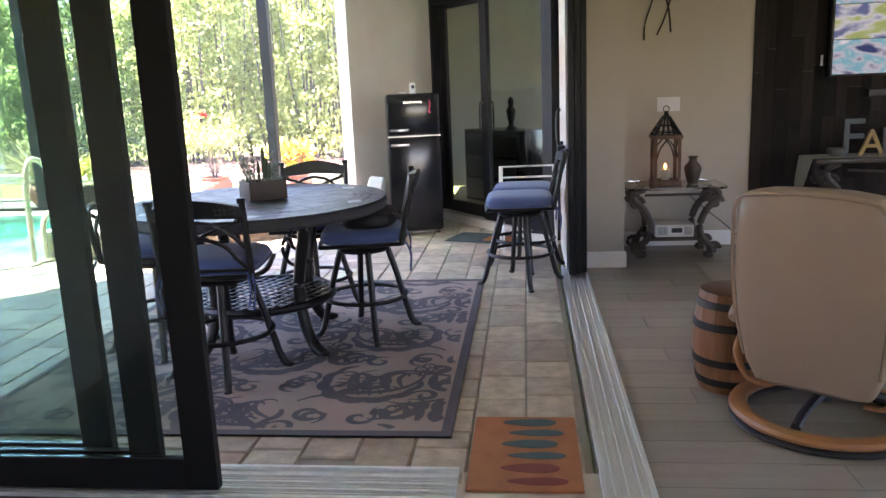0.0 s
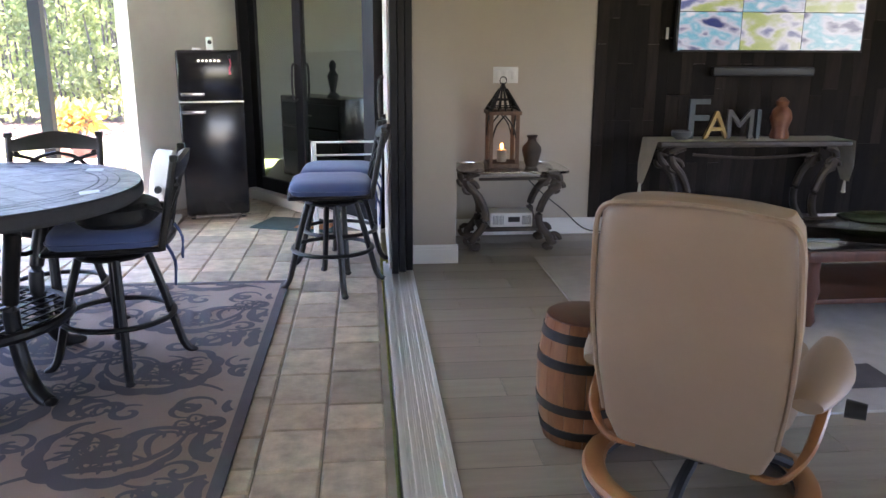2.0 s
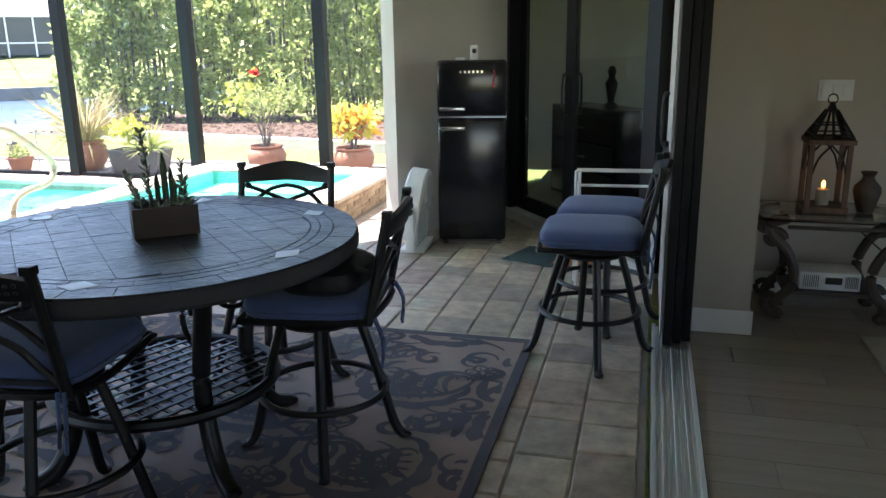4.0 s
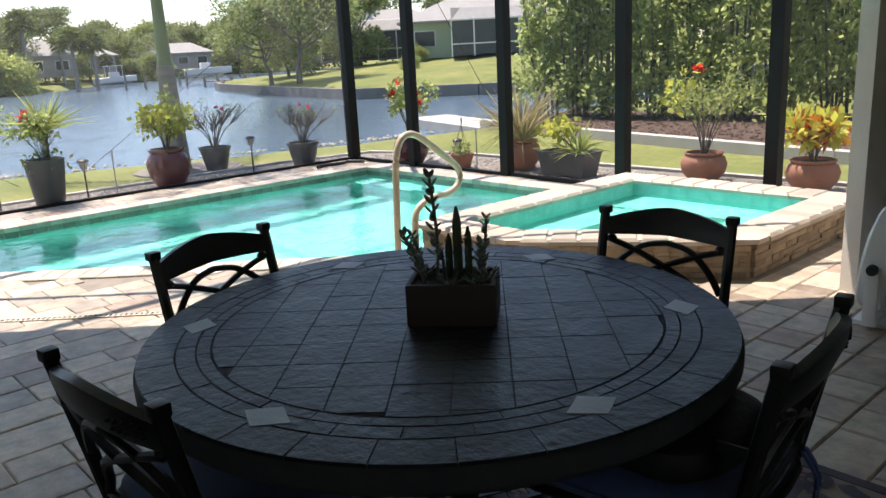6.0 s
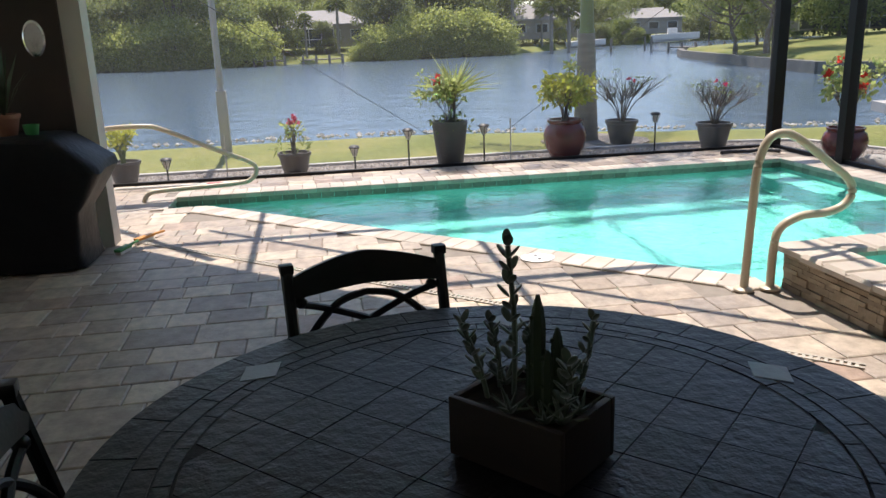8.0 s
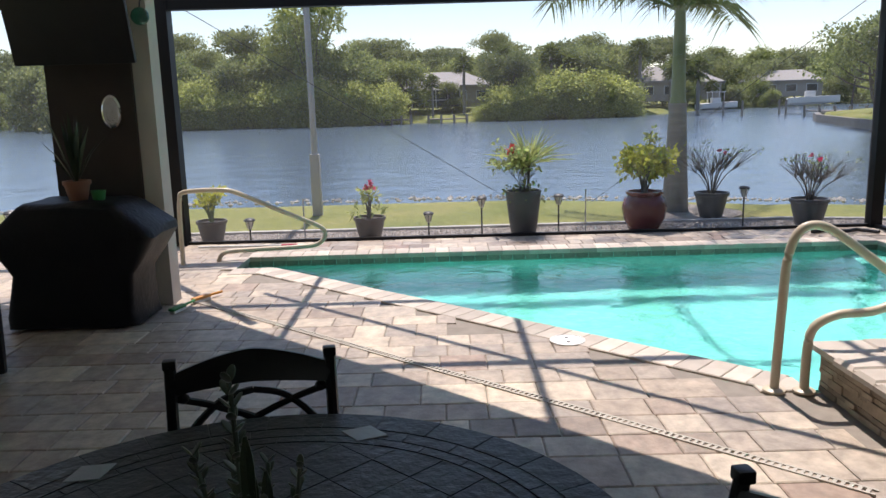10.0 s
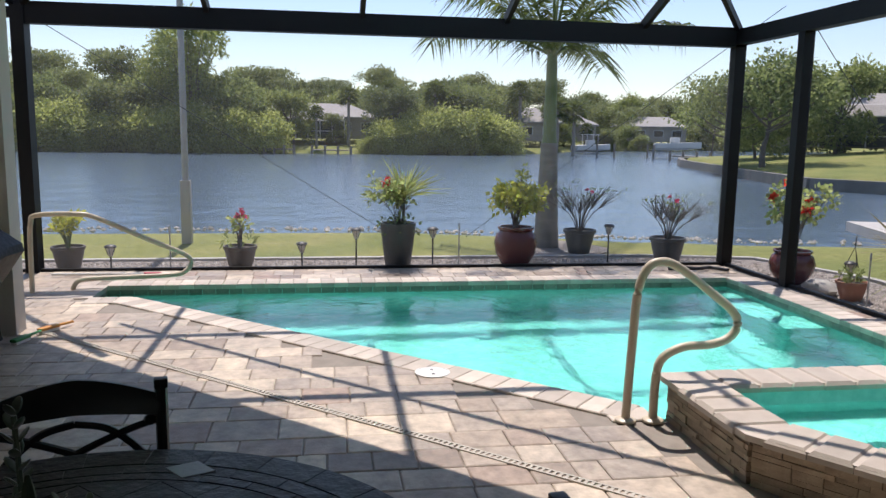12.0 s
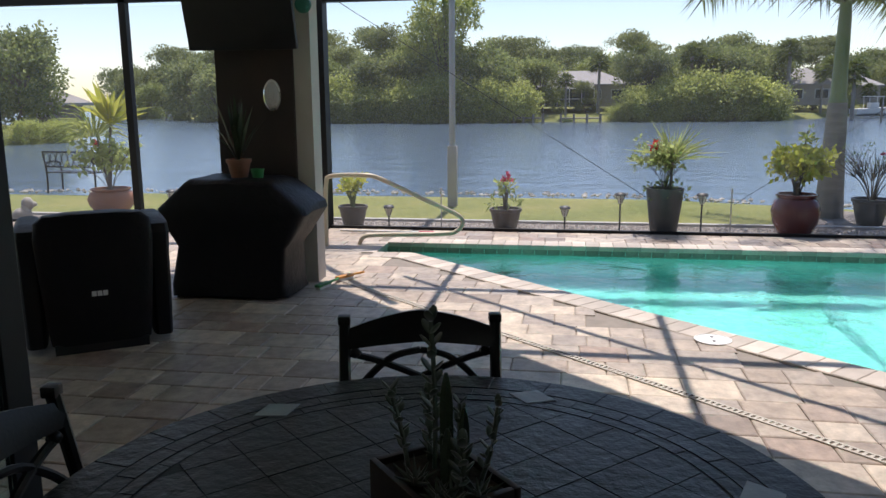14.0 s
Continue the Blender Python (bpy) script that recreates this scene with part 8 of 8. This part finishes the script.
for z0 in (0.55, 0.86):
    tube(bm, [(-0.58, 0.23 + (z0 - 0.5) * 0.1, z0), (0.58, 0.23 + (z0 - 0.5) * 0.1, z0)], 0.018, 6)
for k in range(8):
    c = -0.5 + k * 0.143
    tube(bm, [(c + 0.065 * math.cos(q * 0.628), 0.25, 0.705 + 0.14 * math.sin(q * 0.628)) for q in range(10)], 0.01, 5, closed=True)
part("backrest", bm, M_IRON, bench)

# ---- solar path lights and stakes ----
M_LAMPGLASS = surface("frosted_lamp_cup", (0.5, 0.48, 0.42), (0.6, 0.58, 0.52), 0.3, 5, 40, 0.05)


def path_light(x, y, h, label):
    t = thing("path_light", pose(x, y, -0.09), label, "path light", "solar path lights")
    bm = bmesh.new()
    cone(bm, (0, 0, -0.03), (0, 0, h - 0.12), 0.012, 0.012, 8)
    part("stake", bm, M_BLACKPLASTIC, t)
    bm = bmesh.new()
    lathe(bm, [(0.025, h - 0.13), (0.05, h - 0.02), (0.052, h - 0.018), (0.02, h - 0.01)], seg=14)
    part("lens", bm, M_LAMPGLASS, t)
    bm = bmesh.new()
    lathe(bm, [(0.075, h - 0.018), (0.078, h - 0.01), (0.06, h + 0.012), (0.03, h + 0.02)], seg=14)
    part("cap", bm, M_BLACKPLASTIC, t)
    bm = bmesh.new()
    for k in range(6):
        a = k * math.pi / 3
        tube(bm, [(0.022 * math.cos(a), 0.022 * math.sin(a), h - 0.13), (0.066 * math.cos(a), 0.066 * math.sin(a), h - 0.015)], 0.004, 4)
    part("cage", bm, M_BLACKPLASTIC, t)


for x, y, h in ((-10.75, 2.36, 0.34), (-10.85, 4.77, 0.35), (-10.75, 5.49, 0.55), (-10.72, 6.52, 0.56), (-11.1, 9.15, 0.55), (-8.6, 11.2, 0.4), (-10.9, -0.95, 0.5)):
    path_light(x, y, h, "black solar path light staked in the gravel")
for x, y, h in ((-10.6, 6.86, 0.58), (-10.62, 3.12, 0.55), (-10.75, 10.75, 0.6), (-7.95, 10.95, 0.55), (-5.7, 11.4, 0.5)):
    bm = bmesh.new()
    cone(bm, (0, 0, -0.05), (0, 0, h), 0.009, 0.009, 8)
    cone(bm, (0, 0, h), (0, 0, h + 0.07), 0.014, 0.01, 8)
    s_ = tagged(part("irrigation_riser", bm, M_CONCRETE), "thin grey sprinkler riser in the gravel", "sprinkler")
    s_.matrix_world = pose(x, y, -0.09)


# ---- houses and docks across the water ----
def house(name, m, w, d, h, roof_h, wall_mat, label, cage=False, windows=5):
    t = thing(name, m, label, "house")
    bm = bmesh.new()
    box(bm, (w, d, h), (0, 0, h / 2 - 0.2))
    part("wall", bm, wall_mat, t, "", False)
    bm = bmesh.new()
    o = 0.6
    rings = [[(sx * (w / 2 + o), sy * (d / 2 + o), h - 0.2) for sx, sy in ((-1, -1), (1, -1), (1, 1), (-1, 1))],
             [(sx * (w / 2 + o), sy * (d / 2 + o), h) for sx, sy in ((-1, -1), (1, -1), (1, 1), (-1, 1))],
             [(sx * max(w / 2 - d * 0.42, 0.4), sy * 0.15, h + roof_h) for sx, sy in ((-1, -1), (1, -1), (1, 1), (-1, 1))]]
    loft(bm, rings)
    part("roof", bm, M_ROOF, t, "pale hipped shingle roof", False)
    for k in range(windows):
        bm = bmesh.new()
        x = -w / 2 + w * (k + 0.5) / windows
        box(bm, (w / windows * 0.5, 0.08, h * 0.42), (x, -d / 2 - 0.02, h * 0.5))
        wd = part("window", bm, M_WINDOW, t, "", False)
        bm = bmesh.new()
        for q in (-1, 1):
            box(bm, (0.08, 0.1, h * 0.45), (x + q * w / windows * 0.26, -d / 2 - 0.03, h * 0.5))
        box(bm, (w / windows * 0.55, 0.1, 0.08), (x, -d / 2 - 0.03, h * 0.72))
        part("frame", bm, M_WHITEALU, wd, "", False)
    if cage:
        cw, cd, ch = cage
        bm = bmesh.new()
        box(bm, (cw, cd, ch - 0.3), (0, -d / 2 - cd / 2, (ch - 0.3) / 2))
        part("screen", bm, M_SCREENDARK, t, "dark screened pool enclosure", False)
        bm = bmesh.new()
        loft(bm, [[(sx * cw / 2, y, z) for sx, y, z in ((-1, -d / 2 - cd, ch - 0.3), (1, -d / 2 - cd, ch - 0.3), (1, -d / 2, ch - 0.3), (-1, -d / 2, ch - 0.3))],
                  [(sx * (cw / 2 - e), y, z) for sx, e, y, z in ((-1, 0.8, -d / 2 - cd + 1.4, ch + 0.7), (1, 0.8, -d / 2 - cd + 1.4, ch + 0.7), (1, 0, -d / 2, ch + 0.9), (-1, 0, -d / 2, ch + 0.9))]])
        part("screen_roof", bm, M_ROOF, t, "grey screened cage roof", False)
        for k in range(6):
            x = -cw / 2 + cw * k / 5
            bm = bmesh.new()
            box(bm, (0.11, 0.11, ch), (x, -d / 2 - cd - 0.05, ch / 2 - 0.15))
            part("cage_post", bm, M_WHITEALU, t, "", False)
        for z in (0.85, ch - 0.3):
            bm = bmesh.new()
            box(bm, (cw, 0.1, 0.1), (0, -d / 2 - cd - 0.06, z))
            part("cage_rail", bm, M_WHITEALU, t, "", False)
    return t


house("house", pose(-51.0, 57.0, 1.15, 0, 0, 47), 17, 9, 2.9, 2.0, M_HOUSEGREEN, "pale green single-storey house with a screened pool cage", (9.0, 5.0, 3.0), 5)
house("house", pose(-67.0, 55.0, 1.15, 0, 0, 47), 15, 9, 2.8, 2.0, M_HOUSEWALL, "cream single-storey house with a grey roof and screened cage", (9.0, 4.0, 2.8), 4)
house("house", pose(-113.5, 3.6, 0.9, 0, 0, 90), 17, 9, 2.8, 1.9, M_HOUSEWALL, "long cream house with a pale roof behind a far lawn", (8, 3, 2.5), 6)
house("house", pose(-113, -9.5, 0.9, 0, 0, 90), 8, 8, 2.8, 2.2, M_HOUSEWALL, "cream house half hidden by trees", False, 3)
house("house", pose(-121, 34.5, 0.9, 0, 0, 80), 13, 8, 2.7, 2.2, M_HOUSEWALL, "tan house with a pale roof on the far bank", False, 4)
house("house", pose(-134, 46, 0.9, 0, 0, 70), 12, 8, 2.6, 1.8, M_HOUSEWALL, "cream house on the far bank", False, 4)
house("house", pose(-142, 66, 0.9, 0, 0, 65), 13, 8, 2.6, 1.8, M_HOUSEWALL, "white house by the far canal", False, 4)
house("house", pose(0.5, 29, 0.1, 0, 0, 8), 12, 8, 3.0, 2.2, M_HOUSEWALL, "neighbouring house with a white roof behind the hedge", False, 4)
house("garden_hut", pose(-57.5, -35.5, 0.2, 0, 0, 60), 2.9, 2.4, 1.5, 0.9, M_WEATHERWOOD, "small brown-roofed waterside hut", False, 2)


def dock(m, w, d, label, posts=4):
    t = thing("dock", m, label, "dock")
    bm = bmesh.new()
    box(bm, (w, d, 0.12), (0, 0, 0.0))
    part("deck", bm, M_WEATHERWOOD, t, "", False)
    for k in range(posts):
        for s_ in (-1, 1):
            bm = bmesh.new()
            cone(bm, (-w / 2 + w * k / (posts - 1), s_ * d / 2, -2.2), (-w / 2 + w * k / (posts - 1), s_ * d / 2, 0.5), 0.14, 0.13, 8)
            part("piling", bm, M_WEATHERWOOD, t)
    return t


dock(pose(-95.0, -0.3, -0.45, 0, 0, 90), 3.4, 2.2, "weathered wooden dock on the far bank")
dock(pose(-95.2, 5.8, -0.5, 0, 0, 90), 4.6, 2.0, "weathered wooden dock on the far bank")
dock(pose(-81.5, 45.5, -0.45, 0, 0, 20), 6, 2.0, "small wooden dock off the point")
dock(pose(-118, -57, -0.3, 0, 0, 60), 5, 2.0, "weathered wooden dock at the far bank")
for x, y in ((-94, 38.5), (-92, 40), (-90, 44.2), (-96, 46)):
    bm = bmesh.new()
    cone(bm, (0, 0, -2), (0, 0, 1.7), 0.15, 0.13, 8)
    p_ = tagged(part("mooring_pile", bm, M_WEATHERWOOD), "tall grey mooring pile standing in the canal", "pile", "mooring piles")
    p_.matrix_world = pose(x, y, -1)


def boat(m, label, top=True):
    t = thing("boat", m, label, "boat")
    bm = bmesh.new()
    rings = []
    for u in np.linspace(0, 1, 9):
        w = 1.15 * (1 - max(0, (u - 0.45) / 0.55) ** 2)
        x = -3 + 6 * u
        rings.append([(x, -w, 0.9 + 0.25 * u), (x, -w * 0.85, 0.25 + 0.2 * u), (x, 0, 0.0 + 0.3 * u * u), (x, w * 0.85, 0.25 + 0.2 * u), (x, w, 0.9 + 0.25 * u)])
    loft(bm, rings)
    part("hull", bm, M_WHITEPL, t)
    bm = bmesh.new()
    box(bm, (1.2, 0.9, 0.8), (-0.4, 0, 1.3), bevel=0.1)
    part("console", bm, M_WHITEPL, t)
    if top:
        bm = bmesh.new()
        box(bm, (2.2, 1.6, 0.08), (-0.4, 0, 2.5), bevel=0.02)
        for sx in (-1, 1):
            for sy in (-1, 1):
                tube(bm, [(-0.4 + sx * 0.9, sy * 0.7, 0.9), (-0.4 + sx * 0.9, sy * 0.7, 2.5)], 0.04, 6)
        part("canopy", bm, M_WHITEALU, t)
    return t


boat(pose(-112, 44.2, -0.7, 0, 0, 100), "white boat with a canopy moored at the far bank")
boat(pose(-98, 51, -0.1, 0, 0, 70), "white boat on a lift beyond the point", False)


# ---- pieces: pavers, coping, spa stone, floor tiles ----
def point_in(poly, x, y):
    c = False
    for (x0, y0), (x1, y1) in zip(poly, poly[1:] + poly[:1]):
        if (y0 > y) != (y1 > y) and x < (x1 - x0) * (y - y0) / (y1 - y0) + x0:
            c = not c
    return c


def piece_mesh(name, w, h, top, low, mat, ch=0.006):
    bm = bmesh.new()
    rect = lambda e, z: [(-w / 2 + e, -h / 2 + e, z), (w / 2 - e, -h / 2 + e, z), (w / 2 - e, h / 2 - e, z), (-w / 2 + e, h / 2 - e, z)]
    loft(bm, [rect(0, low), rect(0, top - ch), rect(ch, top)])
    return finish(bm, name, mat, False)


DECK = [(-10.40, -5.9), (-2.46, -5.9), (-2.46, 2.885), (0.235, 2.885), (0.235, 7.42), (-1.1, 9.3), (-1.75, 8.3), (-1.9, 8.4), (-1.9, 10.55), (-10.40, 10.55)]
POOL_OUT, SPA_OUT = shrink(POOL, -0.12), shrink(SPA, -0.01)
rp = random.Random(31)
meshes, joined_v, joined_f, count = {}, [], [], 0
strips, x0 = [], 0.212
while x0 > -10.4:
    w = 0.243 if x0 > -2.4 else rp.choice((0.243, 0.243, 0.32))
    x0 -= w
    strips.append((x0, w))
for x0, w in [(0.212, 0.1)] + strips:
    y = -5.9 + rp.uniform(0, 0.2)
    while y < 10.5:
        b = rp.choice((0.16, 0.243, 0.243, 0.32, 0.36) if w < 0.3 else (0.243, 0.32, 0.4, 0.46))
        y0 = y
        y += b
        h = b
        cx, cy = x0 + w / 2, y0 + h / 2
        corners = [(cx + sx * w * 0.49, cy + sy * h * 0.49) for sx in (-1, 1) for sy in (-1, 1)]
        if not all(point_in(DECK, *q) for q in corners):
            if not point_in(DECK, cx, cy) or cx > 0.1 or cy < 2.95 and cx > -2.5:
                continue
        if any(point_in(POOL_OUT, *q) or point_in(SPA_OUT, *q) for q in corners + [(cx, cy)]):
            continue
        top = rp.uniform(-0.003, 0.001)
        near = -2.6 < cx and 2.8 < cy < 8.6
        if near and count < 300:
            count += 1
            key = (round(w, 3), round(b, 3))
            if key not in meshes:
                meshes[key] = piece_mesh("paver", w - 0.006, h - 0.006, 0.0, -0.02, M_PAVER, 0.008)
            ob = new("paver", meshes[key])
            ob.parent = deck
            ob.location = (cx, cy, top)
        else:
            k, e = len(joined_v), 0.003
            for ee, z in ((e, -0.02), (e, top - 0.005), (e + 0.008, top)):
                joined_v += [(cx - w / 2 + ee, cy - h / 2 + ee, z), (cx + w / 2 - ee, cy - h / 2 + ee, z), (cx + w / 2 - ee, cy + h / 2 - ee, z), (cx - w / 2 + ee, cy + h / 2 - ee, z)]
            for lv in (0, 4):
                for q in range(4):
                    joined_f.append((k + lv + q, k + lv + (q + 1) % 4, k + lv + 4 + (q + 1) % 4, k + lv + 4 + q))
            joined_f.append((k + 8, k + 9, k + 10, k + 11))
me = bpy.data.meshes.new("paver_field")
me.from_pydata(joined_v, [], joined_f)
me.materials.append(M_PAVER_J)
fld = new("paver_field", me)
fld.parent = deck
tagged(fld, "tan and grey stone pavers farther out on the deck", "", "", "stuff")


def edge_pieces(poly, length, width, top, low, mat, name, parent, skip=(), over=0.03, edge=0.012):
    """Stones in a row along an outline, on its outer side."""
    n = len(poly)
    cache = {}
    for i in range(n):
        if i in skip:
            continue
        a, b = Vector(poly[i]), Vector(poly[(i + 1) % n])
        d = b - a
        L = d.length
        d.normalize()
        out = Vector((d.y, -d.x))
        k = max(1, round(L / length))
        w = L / k
        key = round(w, 3)
        if key not in cache:
            cache[key] = piece_mesh(name, w - 0.004, width, top, low, mat, edge)
        for q in range(k):
            c = a + d * (w * (q + 0.5)) + out * (width / 2 - over)
            ob = new(name, cache[key])
            ob.parent = parent
            ob.matrix_world = pose(c.x, c.y, rp.uniform(-0.001, 0.001), 0, 0, math.degrees(math.atan2(d.y, d.x)))


# the pool's rim: coping all round but along the spa
edge_pieces(POOL, 0.16, 0.29, 0.005, -0.05, M_COPING, "coping_stone", deck, (4,), 0.03, 0.006)
# waterline tiles
cache = {}
for i in range(len(POOL)):
    a, b = Vector(POOL[i]), Vector(POOL[(i + 1) % len(POOL)])
    d = b - a
    L = d.length
    d.normalize()
    k = max(1, round(L / 0.15))
    w = L / k
    for q in range(k):
        key = round(w, 3)
        if key not in cache:
            bm = bmesh.new()
            box(bm, (w - 0.004, 0.008, 0.15), (0, 0, 0))
            cache[key] = finish(bm, "waterline_tile", M_POOLTILE, False)
        c = a + d * (w * (q + 0.5)) + Vector((-d.y, d.x)) * 0.006
        ob = new("waterline_tile", cache[key])
        ob.parent = deck
        ob.matrix_world = pose(c.x, c.y, -0.12, 0, 0, math.degrees(math.atan2(d.y, d.x)))
# spa: coping on the wall, ledger stone on its faces
edge_pieces(SPA_IN, 0.22, 0.33, 0.285, 0.235, M_COPING, "coping_stone", spa_wall, (), 0.02, 0.022)
bm = bmesh.new()
slab(bm, shrink(SPA, -0.03), 0.24, 0.274, [SPA_IN])
part("coping_bed", bm, M_COPING, spa_wall, "", False)
for i in range(len(SPA)):
    a, b = Vector(shrink(SPA, 0.05)[i]), Vector(shrink(SPA, 0.05)[(i + 1) % len(SPA)])
    d = b - a
    L = d.length
    d.normalize()
    out = Vector((d.y, -d.x))
    z = -0.01 if i != 4 else -0.12
    while z < 0.228:
        h = rp.choice((0.03, 0.04, 0.05))
        h = min(h, 0.233 - z)
        s_ = 0.0
        while s_ < L - 0.01:
            w = min(rp.choice((0.1, 0.15, 0.2, 0.26)), L - s_)
            key = ("s", round(w, 3), round(h, 3))
            if key not in cache:
                bm = bmesh.new()
                box(bm, (w - 0.003, 0.05, h - 0.003), (0, 0, 0))
                cache[key] = finish(bm, "ledger_stone", M_SPASTONE, False)
            c = a + d * (s_ + w / 2) + out * rp.uniform(0.006, 0.022)
            ob = new("ledger_stone", cache[key])
            ob.parent = spa_wall
            ob.matrix_world = pose(c.x, c.y, z + h / 2, 0, 0, math.degrees(math.atan2(d.y, d.x)))
            s_ += w
        z += h

# living room tiles, laid lengthwise across the view
tw_, tl_ = 0.2, 1.2
tile_me = piece_mesh("floor_tile", tl_ - 0.004, tw_ - 0.004, 0.0, -0.008, M_TILE_IN, 0.001)
jv, jf, count = [], [], 0
row = 0
y = -4.2
while y < 7.25:
    off = (row * 0.41) % tl_
    x = -2.42 - off
    while x < 7.2:
        xa, xb, ya, yb = max(x, -2.42), min(x + tl_, 7.2), y, min(y + tw_, 7.27)
        if (ya + yb) / 2 > 2.66:
            xa = max(xa, 0.465)
        elif yb > 2.655:
            yb = 2.655
        if xb - xa > 0.05:
            full = xb - xa > tl_ - 0.01 and yb - ya > tw_ - 0.01
            if full and count < 300 and -1 < x < 4.2 and y > 1.0:
                count += 1
                ob = new("floor_tile", tile_me)
                ob.parent = floor_in
                ob.location = (x + tl_ / 2, y + tw_ / 2, 0)
            else:
                k = len(jv)
                jv += [(xa + 0.002, ya + 0.002, 0), (xb - 0.002, ya + 0.002, 0), (xb - 0.002, yb - 0.002, 0), (xa + 0.002, yb - 0.002, 0)]
                jf.append((k, k + 1, k + 2, k + 3))
        x += tl_
    y += tw_
    row += 1
me = bpy.data.meshes.new("floor_tile_rest")
me.from_pydata(jv, [], jf)
me.materials.append(M_TILE_IN_J)
fr_ = new("floor_tile_rest", me)
fr_.parent = floor_in
tagged(fr_, "grey-brown wood-look floor tiles in the rest of the room", "", "", "stuff")
